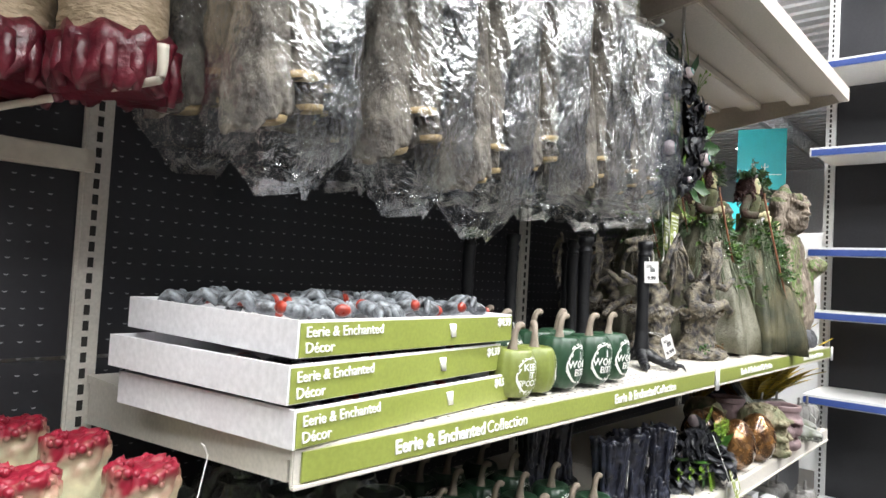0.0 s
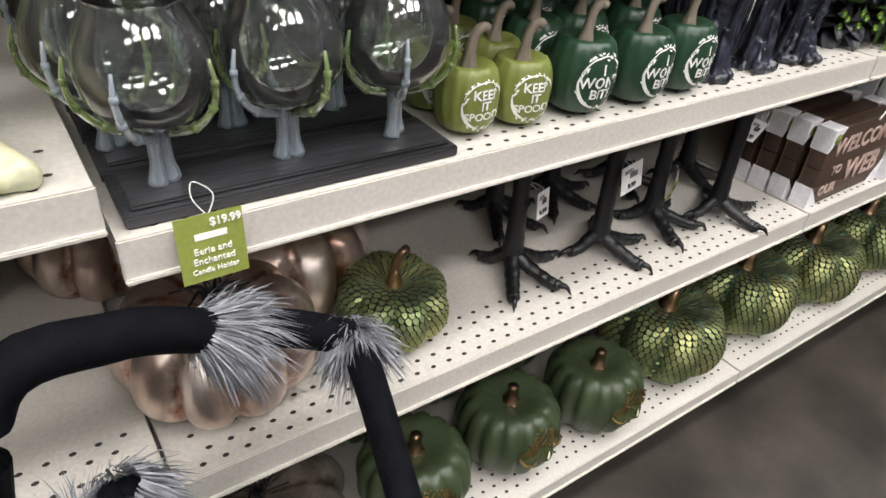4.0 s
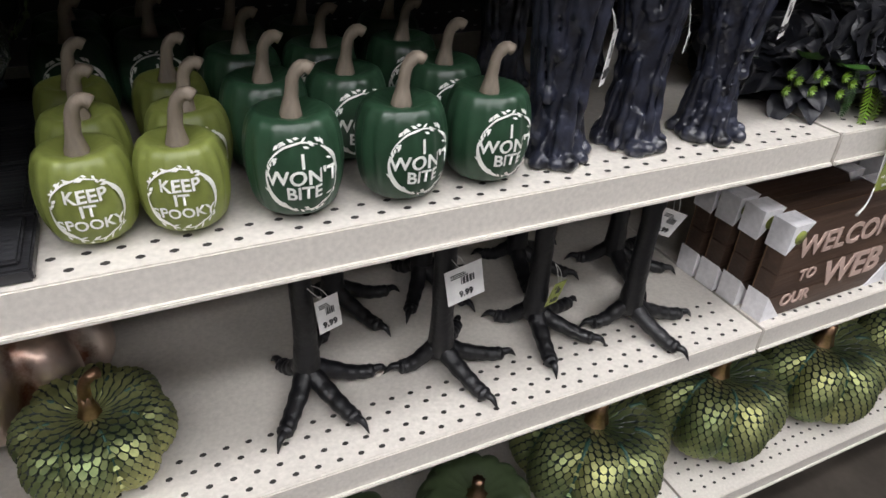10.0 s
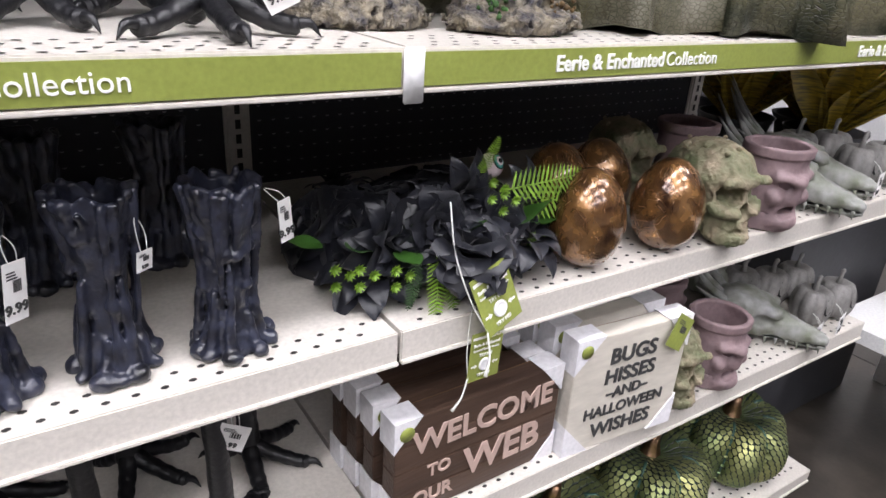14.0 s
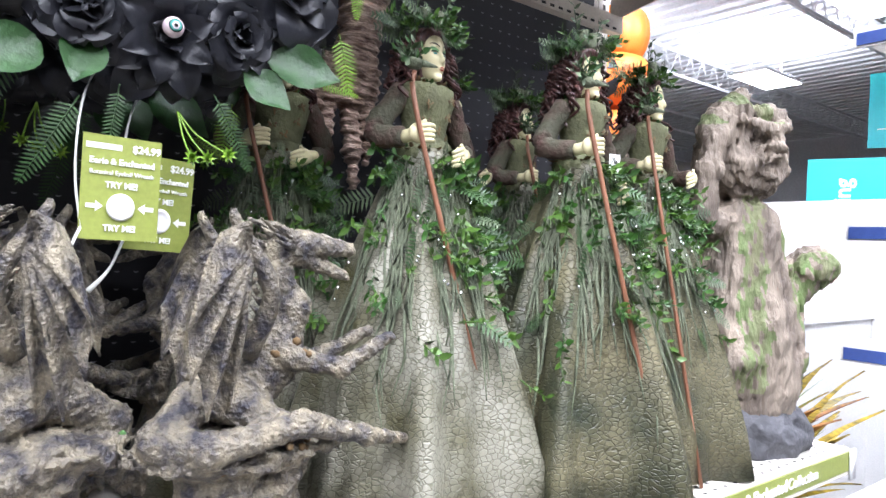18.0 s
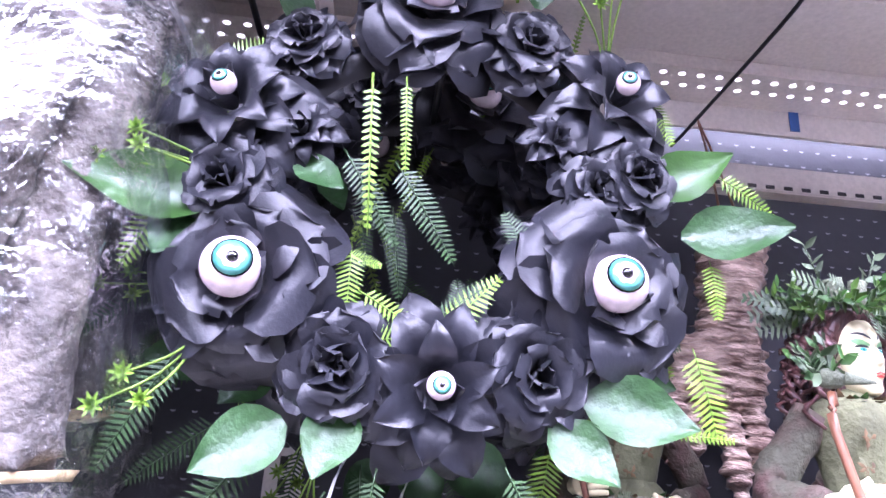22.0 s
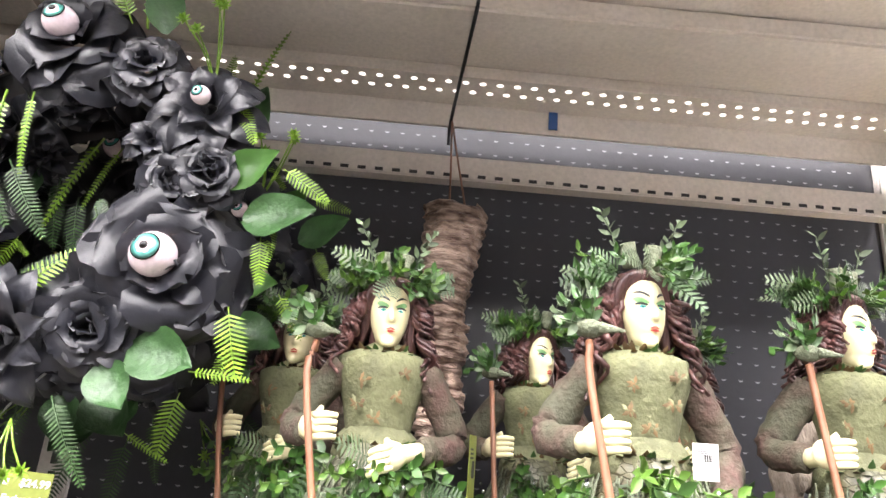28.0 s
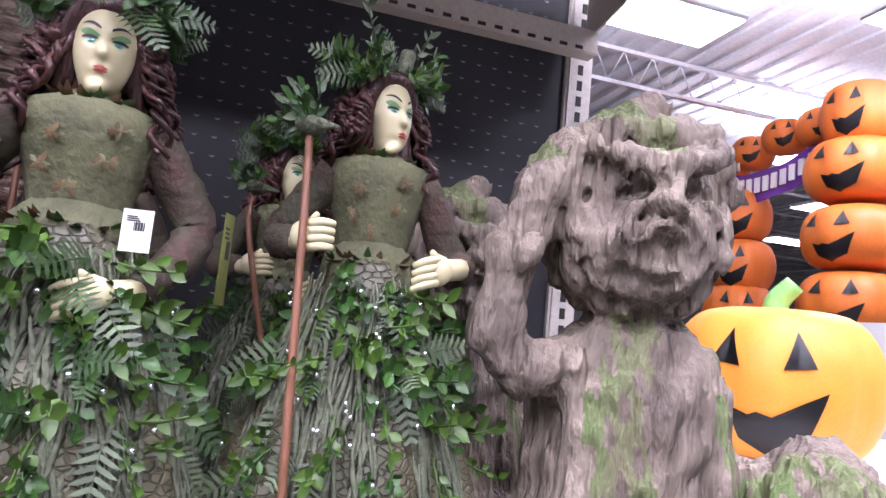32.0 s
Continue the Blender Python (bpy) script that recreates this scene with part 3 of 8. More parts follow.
class Gourd:
    """A ribbed gourd: where its skin lies, and its mesh."""

    def __init__(self, R, H, ribs, deep, square=0.75, sharp=0.55, sink=0.18):
        self.R, self.H, self.ribs, self.deep, self.sq, self.sharp, self.sink = R, H, ribs, deep, square, sharp, sink

    def at(self, a, f):
        s, c = math.sin(f), math.cos(f)
        r = self.R * max(s, 0.0) ** self.sq
        z = self.H / 2 * (1 - c)
        k = 1 - self.deep * (1 - abs(math.sin(a * self.ribs / 2)) ** self.sharp) * (0.35 + 0.65 * s)
        if f > 2.2:
            z -= self.sink * self.H * ((f - 2.2) / 0.94) ** 2
        if f < 0.7:
            z += 0.06 * self.H * (0.7 - f) / 0.7
        return r * k, z

    def build(self, bm, seg=72, rings=22, mi=0):
        rows = []
        for j in range(rings + 1):
            f = 0.06 + (math.pi - 0.12) * j / rings
            rows.append([((p := self.at(2 * math.pi * i / seg, f))[0] * math.cos(2 * math.pi * i / seg), p[0] * math.sin(2 * math.pi * i / seg), p[1]) for i in range(seg)])
        grid_faces(bm, rows, True, mi, True)

    def skin(self, u, v, lift=0.0008):
        """A point on the front: u metres round from the front middle, v metres up."""
        a = -math.pi / 2 + u / self.R
        lo, hi = 0.3, 2.3
        for _ in range(18):
            m = (lo + hi) / 2
            if self.at(a, m)[1] < v:
                lo = m
            else:
                hi = m
        r = self.at(a, lo)[0] + lift
        return (r * math.cos(a), r * math.sin(a), v)


def stem(bm, h, r, hook, seg=8, mi=0, z=0.0):
    p = [(0, 0, z - 0.006), (0.001, 0, z + h * 0.35), (hook * 0.25, -hook * 0.1, z + h * 0.8), (hook * 0.75, -hook * 0.2, z + h), (hook * 1.15, -hook * 0.3, z + h * 0.93)]
    tube(bm, p, [r * 1.9, r * 1.05, r * 0.95, r * 1.0, r * 0.95], seg, 12, mi, wob=0.1)


def carved_words(parent, g, lines, mid, size):
    """White raised words in a ring of little leaves on the front of a gourd."""
    bm = bmesh.new()
    for i, (word, s) in enumerate(lines):
        me = letters(word, size * s, True, depth=0.0)
        n0 = len(bm.verts)
        bm.from_mesh(me)
        bm.verts.ensure_lookup_table()
        for v in bm.verts[n0:]:
            v.co = g.skin(v.co.x, mid + size * (1.0 - i * 0.95) + v.co.y, 0.0012)
        bpy.data.meshes.remove(me)
    ring_u, ring_v = size * 2.15, size * 2.1
    for k in range(44):
        a = 2 * math.pi * k / 44 + random.uniform(-0.07, 0.07)
        if (-0.45 < math.remainder(a, 6.2832) < 0.9 or 3.0 < a < 4.3) and k % 4:
            continue
        off = random.uniform(0.86, 1.14)
        c = Vector((ring_u * off * math.cos(a), ring_v * off * math.sin(a)))
        d = Vector((-math.sin(a), math.cos(a))) + Vector((math.cos(a), math.sin(a))) * random.uniform(-0.9, 0.9)
        d.normalize()
        s = Vector((-d.y, d.x))
        ln, wd = size * random.uniform(0.3, 0.55), size * random.uniform(0.07, 0.14)
        bm.faces.new([bm.verts.new(g.skin(q.x, mid + q.y, 0.0010)) for q in (c - d * ln * 0.5, c + s * wd, c + d * ln * 0.5, c - s * wd)])
    for a0, a1, wide in ((-0.45, 1.0, 0.075), (2.95, 4.5, 0.075), (1.1, 2.8, 0.03), (4.6, 5.7, 0.03)):
        prev = None
        for k in range(15):
            u = k / 14
            a, w = a0 + (a1 - a0) * u, wide * math.sin(math.pi * (0.08 + 0.84 * u))
            pts = [bm.verts.new(g.skin(ring_u * q * math.cos(a), mid + ring_v * q * math.sin(a), 0.0010)) for q in (1.0 - w, 1.0 + w)]
            if prev:
                bm.faces.new((prev[0], prev[1], pts[1], pts[0]))
            prev = pts
    return part("white_lettering", bm, INK_WHITE, parent, "raised white words in a leafy ring")


def word_pumpkin(R, H, material, lines, size, label):
    t = thing("pumpkin", label, "pumpkin", "small worded pumpkins")
    g = Gourd(R, H, 16, 0.055, 0.48, 0.7)
    bm = bmesh.new()
    g.build(bm, 64, 20)
    part("body", bm, material, t)
    bm = bmesh.new()
    stem(bm, 0.042, 0.0058, 0.016, z=H * 0.84)
    part("stem", bm, STEM_GREY, t)
    carved_words(t, g, lines, H * 0.46, size)
    return t


bite = word_pumpkin(0.043, 0.104, GREEN_DARK, (("I", 1.2), ("WON'T", 1.22), ("BITE", 1.12)), 0.0150, "dark green ribbed pumpkin reading I WON'T BITE, hooked stem")
spooky = word_pumpkin(0.0375, 0.088, GREEN_LIGHT, (("KEEP", 1.15), ("IT", 1.1), ("SPOOKY", 1.0)), 0.0128, "lime green ribbed pumpkin reading KEEP IT SPOOKY, hooked stem")
spots_bite = [(0.552, 0.052, 0.893), (0.650, 0.047, 0.893), (0.742, 0.052, 0.893)]
spots_bite += [(x + random.uniform(-0.012, 0.012), 0.05 + 0.093 * j, 0.893) for j in (1, 2, 3) for x in (0.545, 0.64, 0.738)]
spots_bite += [(0.385 + 0.08 * i, 0.05 + 0.09 * j, 0.893) for j in (3, 4) for i in range(2)]
spots_bite += [(0.592, 0.052, 1.2), (0.683, 0.045, 1.2), (0.778, 0.055, 1.2), (0.545, 0.145, 1.2), (0.64, 0.14, 1.2), (0.735, 0.145, 1.2), (0.52, 0.24, 1.2), (0.62, 0.24, 1.2)]
spots_spooky = [(0.388, 0.062, 0.893), (0.460, 0.056, 0.893), (0.39, 0.135, 0.893), (0.475, 0.128, 0.893), (0.385, 0.215, 0.893), (0.47, 0.21, 0.893),
                (0.446, 0.046, 1.2), (0.516, 0.052, 1.2)]
for src, spots, twist in ((bite, spots_bite, 8), (spooky, spots_spooky, 10)):
    for k, (x, y, z) in enumerate(spots):
        m = pose(x, y, z + 0.001, 0, 0, random.uniform(-twist, twist) + (65 if (src == spooky and z == 1.2 and x > 0.48) else 0))
        if k == 0:
            src.matrix_basis = m
        else:
            again(src, m)


# Plain green pumpkins with a brass-lidded eye
def eye_pumpkin():
    t = thing("pumpkin", "matte forest green pumpkin with copper stem and scaly eye", "pumpkin", "green pumpkins with an eye")
    g = Gourd(0.102, 0.168, 15, 0.13, 0.62, 0.75, 0.2)
    bm = bmesh.new()
    g.build(bm, 90, 26)
    part("body", bm, GREEN_MATTE, t)
    bm = bmesh.new()
    lathe(bm, [(0.021, 0.128), (0.016, 0.136), (0.010, 0.146), (0.0075, 0.158), (0.0085, 0.172), (0.0088, 0.175)], 16, lambda a, r, z: (r * (1 + 0.28 * abs(math.sin(4 * a))), z))
    part("stem", bm, COPPER, t, "fluted copper stem")
    bm = bmesh.new()
    rs = random.Random(4)
    for row in range(6):
        n = 22 - 2 * row
        for k in range(n):
            a = 0.22 + (math.pi - 0.44) * (k + 0.5 * (row % 2)) / n
            u, v = 0.052 * math.cos(a) * (1 - 0.02 * row), 0.088 + (0.020 + 0.0062 * row) * math.sin(a) * 0.95
            c = Vector(g.skin(u, v, 0.002))
            r = 0.0036 * rs.uniform(0.8, 1.1)
            n3 = Vector((c.x, c.y, 0.02)).normalized()
            sx = n3.cross(Vector((0, 0, 1))).normalized()
            sz = sx.cross(n3)
            ring = [bm.verts.new(c + sx * r * math.cos(q) + sz * r * math.sin(q)) for q in (0, 1.05, 2.1, 3.14, 4.2, 5.25)]
            top = bm.verts.new(c + n3 * 0.003)
            for i in range(6):
                bm.faces.new((ring[i], ring[(i + 1) % 6], top))
    for k in range(24):
        a = math.pi * 1.08 + (math.pi * 0.84) * k / 23
        u, v = 0.052 * math.cos(a), 0.088 + 0.020 * math.sin(a)
        c = Vector(g.skin(u, max(v, 0.012), 0.002))
        bmesh.ops.create_icosphere(bm, subdivisions=1, radius=0.0036, matrix=Matrix.Translation(c))
    part("eyelid", bm, BRASS, t, "antique brass scaly eyelid")
    bm = bmesh.new()
    rows = []
    for j in range(9):
        v = 0.069 + 0.038 * j / 8
        w = 0.046 * math.sqrt(max(0.02, 1 - ((v - 0.088) / 0.021) ** 2))
        rows.append([g.skin(w * (i / 8 - 0.5) * 2, v, 0.0015 + 0.005 * (1 - (i / 4 - 1) ** 2)) for i in range(9)])
    grid_faces(bm, rows, False)
    eye = part("eyeball", bm, mat("olive_glass_eye", (0.07, 0.09, 0.02), 0.12, vary=0.5, scale=60, grain=200, bump=0.1, coat=1), t, "glossy olive eye")
    bm = bmesh.new()
    rag(bm, Vector(g.skin(0.002, 0.078, 0.0085)), (0, 0.1, 1), (1, 0, 0), 0.021, 0.0032, 0.001, 6)
    part("pupil", bm, mat("pale_slit", (0.8, 0.78, 0.6), 0.3, bump=0), eye, "pale slit pupil")
    return t


ep = eye_pumpkin()
for k, (x, y, rz, tip) in enumerate([(0.384, 0.108, -12, 0), (0.598, 0.112, 4, 0), (0.812, 0.098, 8, 0), (0.36, 0.335, 10, 0), (0.555, 0.34, 25, 0), (0.76, 0.335, 30, 0), (0.95, 0.35, 30, 0)]):
    m = pose(x, y, 0.151 + 0.0011 * abs(tip), 0, 0, rz) @ pose(0, 0, 0, tip, 0, 0)
    if k == 0:
        ep.matrix_basis = m
    else:
        again(ep, m)


# Scaled pumpkins: overlapping metal-green scales on every lobe
def scale_pumpkin(R, H, ribs, rows_n, around, name_label, curl):
    t = thing("pumpkin", name_label, "pumpkin", "scaled green pumpkins")
    g = Gourd(R, H, ribs, 0.22, 0.62, 0.6, 0.24)
    bm = bmesh.new()
    g.build(bm, 80, 22)
    body = part("body", bm, SCALE_GAP, t)
    verts, faces, slots = [], [], []
    for j in range(rows_n):
        f = 3.06 - 2.6 * j / rows_n
        step = 2.6 / rows_n
        n = max(ribs * 3, int(around * math.sin(f) ** 0.7) // ribs * ribs)
        for i in range(n):
            a = 2 * math.pi * (i + 0.5 * (j % 2)) / n
            w = 2 * math.pi / n * 0.56
            b = len(verts)
            ring = ((0, 0.75, 0.000), (-w, 0.1, 0.0010), (-w * 0.7, -0.5, 0.0022), (0, -0.85, 0.0030), (w * 0.7, -0.5, 0.0022), (w, 0.1, 0.0010))
            for da, df, up in ring + tuple((q * 0.80, (e + 0.05) * 0.79 - 0.05, h + 0.0016) for q, e, h in ring):
                aa, ff = a + da, min(3.12, max(0.2, f + df * step))
                r, z = g.at(aa, ff)
                k = 1 + up * (0.6 + R * 4) / R
                verts.append((r * k * math.cos(aa), r * k * math.sin(aa), z + up * math.cos(math.pi - ff)))
            faces += [(b + q, b + (q + 1) % 6, b + 6 + (q + 1) % 6, b + 6 + q) for q in range(6)] + [tuple(range(b + 6, b + 12))]
            slots += [1] * 6 + [0]
    me = bpy.data.meshes.new("scale_skin")
    me.from_pydata(verts, [], faces)
    me.materials.append(SCALE_A)
    me.materials.append(SCALE_GAP)
    me.polygons.foreach_set("material_index", slots)
    sk = new("scale_skin", me)
    sk.parent = body
    tagged(sk, "overlapping green gold scales", kind="stuff")
    bm = bmesh.new()
    for i in range(ribs):
        a = 2 * math.pi * i / ribs
        pts = []
        for q in range(9):
            r, z = g.at(a, 0.5 + 2.3 * q / 8)
            pts.append((r * 1.045 * math.cos(a), r * 1.045 * math.sin(a), z + 0.02 * R * max(0, -math.cos(0.5 + 2.3 * q / 8))))
        tube(bm, pts, R * 0.028, 5, 18)
    part("cord", bm, mat("teal_cord", (0.035, 0.095, 0.07), 0.5, bump=0.1), t, "dark teal cord in the grooves")
    bm = bmesh.new()
    zt = H * 0.74
    lathe(bm, [(R * 0.2, zt - 0.004), (R * 0.13, zt + R * 0.08), (R * 0.085, zt + R * 0.25), (R * 0.07, zt + R * 0.42)], 14, lambda a, r, z: (r * (1 + 0.25 * abs(math.sin(3.5 * a))), z))
    if curl:
        c = Vector((0, 0, zt + R * 0.4))
        pts = [c]
        for q in range(12):
            a = q * 0.55
            rr = R * (0.30 - 0.016 * q)
            pts.append(c + Vector((R * 0.32 - rr * math.cos(a), 0.02 * R * q, rr * math.sin(a) * 0.9)))
        tube(bm, pts, [R * 0.075, R * 0.07, R * 0.06, R * 0.04], 8, 40)
    else:
        tube(bm, [(0, 0, zt + R * 0.35), (R * 0.03, 0, zt + R * 0.6), (R * 0.13, -R * 0.03, zt + R * 0.74), (R * 0.22, 0, zt + R * 0.72)], [R * 0.085, R * 0.075, R * 0.085], 10, 10, wob=0.08)
    part("stem", bm, COPPER, t, "bronze twisted stem")
    return t


sp = scale_pumpkin(0.143, 0.192, 8, 19, 72, "large pumpkin covered in metallic green scales, curled bronze stem", True)
for k, (x, y, rz) in enumerate([(1.070, 0.152, 40), (1.372, 0.158, 62), (1.660, 0.148, 20), (1.950, 0.146, 75), (2.245, 0.148, 35), (1.20, 0.41, 0), (1.51, 0.41, 50), (1.80, 0.41, 80), (2.10, 0.41, 20)]):
    m = pose(x, y, 0.151, 4, 0, rz)
    if k == 0:
        sp.matrix_basis = m
    else:
        again(sp, m)
small_sp = scale_pumpkin(0.078, 0.100, 8, 16, 60, "small pumpkin covered in antique green gold scales", False)
small_sp.matrix_basis = pose(0.330, 0.115, 0.581, 4, 0, 15)


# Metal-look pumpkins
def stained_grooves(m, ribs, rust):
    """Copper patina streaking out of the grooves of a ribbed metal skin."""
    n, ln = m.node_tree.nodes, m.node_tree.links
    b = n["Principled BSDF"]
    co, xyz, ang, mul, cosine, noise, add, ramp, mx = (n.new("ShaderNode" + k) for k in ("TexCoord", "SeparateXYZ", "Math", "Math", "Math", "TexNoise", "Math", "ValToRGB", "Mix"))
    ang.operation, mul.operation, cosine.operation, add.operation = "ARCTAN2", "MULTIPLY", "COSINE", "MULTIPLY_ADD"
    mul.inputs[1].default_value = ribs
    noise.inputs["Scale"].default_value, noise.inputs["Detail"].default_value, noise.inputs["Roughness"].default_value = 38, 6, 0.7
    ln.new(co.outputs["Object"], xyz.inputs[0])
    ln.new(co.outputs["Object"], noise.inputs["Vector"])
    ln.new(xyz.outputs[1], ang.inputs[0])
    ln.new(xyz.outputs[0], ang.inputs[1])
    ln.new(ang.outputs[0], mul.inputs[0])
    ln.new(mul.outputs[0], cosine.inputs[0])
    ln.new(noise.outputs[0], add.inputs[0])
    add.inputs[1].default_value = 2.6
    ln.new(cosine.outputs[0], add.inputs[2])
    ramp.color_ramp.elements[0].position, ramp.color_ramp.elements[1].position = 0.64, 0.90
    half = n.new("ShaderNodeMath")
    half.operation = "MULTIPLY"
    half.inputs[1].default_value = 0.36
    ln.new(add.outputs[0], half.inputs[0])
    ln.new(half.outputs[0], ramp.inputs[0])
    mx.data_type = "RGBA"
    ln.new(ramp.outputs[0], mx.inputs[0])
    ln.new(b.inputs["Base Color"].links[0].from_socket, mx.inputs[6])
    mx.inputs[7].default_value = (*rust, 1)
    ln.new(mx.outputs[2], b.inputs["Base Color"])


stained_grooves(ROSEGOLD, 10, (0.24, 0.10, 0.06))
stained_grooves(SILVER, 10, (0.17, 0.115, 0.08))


def metal_pumpkin(R, H, material, label, group):
    t = thing("pumpkin", label, "pumpkin", group)
    g = Gourd(R, H, 10, 0.25, 0.66, 0.5, 0.2)
    bm = bmesh.new()
    g.build(bm, 108, 26)
    part("body", bm, material, t)
    bm = bmesh.new()
    zt = H * 0.78
    for q in range(9):
        a = q * 0.7
        bm = bmesh.new()
        tube(bm, [(0.004 * math.cos(a), 0.004 * math.sin(a), zt), (0.012 * math.cos(a), 0.012 * math.sin(a), zt + 0.028), (0.045 * math.cos(a * 1.3), 0.045 * math.sin(a * 1.3), zt + 0.02 + 0.004 * q)], [0.004, 0.0025, 0.0012], 5, 9)
        part("stem_wire", bm, BLACKRESIN, t, "black twisted wire")
    return t


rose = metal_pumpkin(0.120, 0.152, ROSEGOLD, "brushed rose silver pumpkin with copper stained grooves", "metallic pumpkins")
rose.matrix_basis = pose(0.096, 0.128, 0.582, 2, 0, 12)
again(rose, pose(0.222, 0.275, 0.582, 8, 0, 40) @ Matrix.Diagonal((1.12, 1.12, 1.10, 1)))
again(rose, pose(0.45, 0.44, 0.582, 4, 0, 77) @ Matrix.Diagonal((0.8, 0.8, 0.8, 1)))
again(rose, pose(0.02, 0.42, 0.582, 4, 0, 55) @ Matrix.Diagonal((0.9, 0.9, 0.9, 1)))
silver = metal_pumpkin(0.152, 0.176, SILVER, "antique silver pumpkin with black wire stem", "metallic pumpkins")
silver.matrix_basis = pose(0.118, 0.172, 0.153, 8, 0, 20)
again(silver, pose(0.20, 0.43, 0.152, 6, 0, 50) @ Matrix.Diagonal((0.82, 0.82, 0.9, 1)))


# Crow leg candlesticks
def crow_leg():
    t = thing("crow_leg_candlestick", "black resin bird leg candlestick with clawed foot", "candlestick", "bird leg candlesticks")
    bm = bmesh.new()
    tube(bm, [(0, 0, 0.028), (0.001, 0, 0.10), (0, 0.001, 0.19), (0, 0, 0.262)], [0.0185, 0.0145, 0.0135, 0.0145, 0.0155], 14, 30, wob=0.05)
    part("leg", bm, BLACKRESIN, t)
    bm = bmesh.new()
    lathe(bm, [(0.0, 0.258), (0.017, 0.258), (0.0165, 0.264), (0.013, 0.27), (0.0165, 0.277), (0.018, 0.281), (0.018, 0.293), (0.012, 0.294), (0.011, 0.284)], 18, cap=False)
    part("candle_cup", bm, BLACKRESIN, t)
    for a, ln, lift in ((-95, 0.088, 0), (-35, 0.085, 0.004), (-155, 0.085, 0), (85, 0.056, 0.006)):
        d = Vector((math.cos(radians(a)), math.sin(radians(a)), 0))
        bm = bmesh.new()
        pts = [d * 0.002 + Vector((0, 0, 0.04)), d * ln * 0.28 + Vector((0, 0, 0.026 + lift)), d * ln * 0.6 + Vector((0, 0, 0.016)), d * ln * 0.85 + Vector((0, 0, 0.0105)), d * ln + Vector((0, 0, 0.0105))]
        tube(bm, pts, [0.0150, 0.0128, 0.0134, 0.0116, 0.0124, 0.0106, 0.0116, 0.0100, 0.0110, 0.0098, 0.0108, 0.0078], 10, 34, flat=0.9)
        toe = part("toe", bm, BLACKRESIN, t)
        bm = bmesh.new()
        tube(bm, [d * ln * 0.97 + Vector((0, 0, 0.012)), d * (ln + 0.010) + Vector((0, 0, 0.0125)), d * (ln + 0.020) + Vector((0, 0, 0.001))], [0.006, 0.0045, 0.0006], 7, 8)
        part("claw", bm, BLACKRESIN, toe)
    return t


leg = crow_leg()
legs = [(0.566, 0.136, 0.581, 30), (0.737, 0.111, 0.581, 84), (0.894, 0.132, 0.581, 52), (1.032, 0.090, 0.581, 82), (0.645, 0.285, 0.581, 35), (0.79, 0.295, 0.581, 30), (0.955, 0.285, 0.581, 50), (1.105, 0.225, 0.581, 60),
        (1.068, 0.12, 1.201, 8), (0.93, 0.20, 1.201, -30), (1.03, 0.29, 1.201, 25), (0.84, 0.34, 1.201, 0), (0.73, 0.38, 1.201, 20), (1.12, 0.36, 1.201, 50)]
for k, (x, y, z, rz) in enumerate(legs):
    if k == 0:
        leg.matrix_basis = pose(x, y, z, 0, 0, rz)
    else:
        again(leg, pose(x, y, z, 0, 0, rz))


def price_tag(x, y, z, rx, ry, rz, w=0.045, h=0.042, text="9.99", hang=None, material=None, name="price_tag", label="white paper price tag with printed bars"):
    t = thing(name, label, "tag", "price tags", pose(x, y, z, rx, ry, rz))
    part("paper", boxes((-w / 2, w / 2, -0.0004, 0.0004, -h, 0)), material or TAGPAPER, t, smooth=False)
    bm = bmesh.new()
    for k in range(8):
        xx = -0.1 * w + 0.045 * w * k
        box(bm, xx, xx + 0.022 * w * (1 + k % 2), -0.0008, -0.0005, -h * 0.5, -h * 0.3)
    for k in range(3):
        box(bm, -0.36 * w, 0.05 * w * k, -0.0008, -0.0005, -h * (0.18 + 0.05 * k), -h * (0.155 + 0.05 * k))
    part("print", bm, INK_DARK, t, smooth=False)
    lettering(t, text, h * 0.24, INK_DARK, pose(0, -0.0007, -h * 0.78) @ FRONT, True)
    if hang:
        bm = bmesh.new()
        tube(bm, [(-0.004, 0, -0.003), (hang[0] * 0.5 - 0.006, hang[1] * 0.5, hang[2] * 0.7), hang, (hang[0] * 0.5 + 0.006, hang[1] * 0.5, hang[2] * 0.5), (0.004, 0, -0.003)], 0.0006, 5, 20)
        part("string", bm, STRING, t)
    return t


price_tag(0.588, 0.112, 0.738, -4, -4, 14, 0.030, 0.046, hang=(-0.012, 0.022, 0.012))
price_tag(0.748, 0.088, 0.757, -6, -7, 6, 0.052, 0.048, hang=(-0.006, 0.022, 0.012))
price_tag(1.052, 0.070, 0.78, 10, 20, -20, 0.034, 0.042, hang=(-0.02, 0.01, 0.03))
price_tag(0.915, 0.11, 0.675, 10, 10, 20, 0.028, 0.04, hang=(-0.02, 0.01, 0.03), material=OLIVE, label="olive green paper tag on a bird leg")
price_tag(1.060, 0.10, 1.448, 0, -3, -42, 0.034, 0.05, hang=(0.01, 0.02, 0.03))
price_tag(1.10, 0.075, 1.275, 10, -28, -30, 0.03, 0.055, hang=(-0.03, 0.02, 0.02))


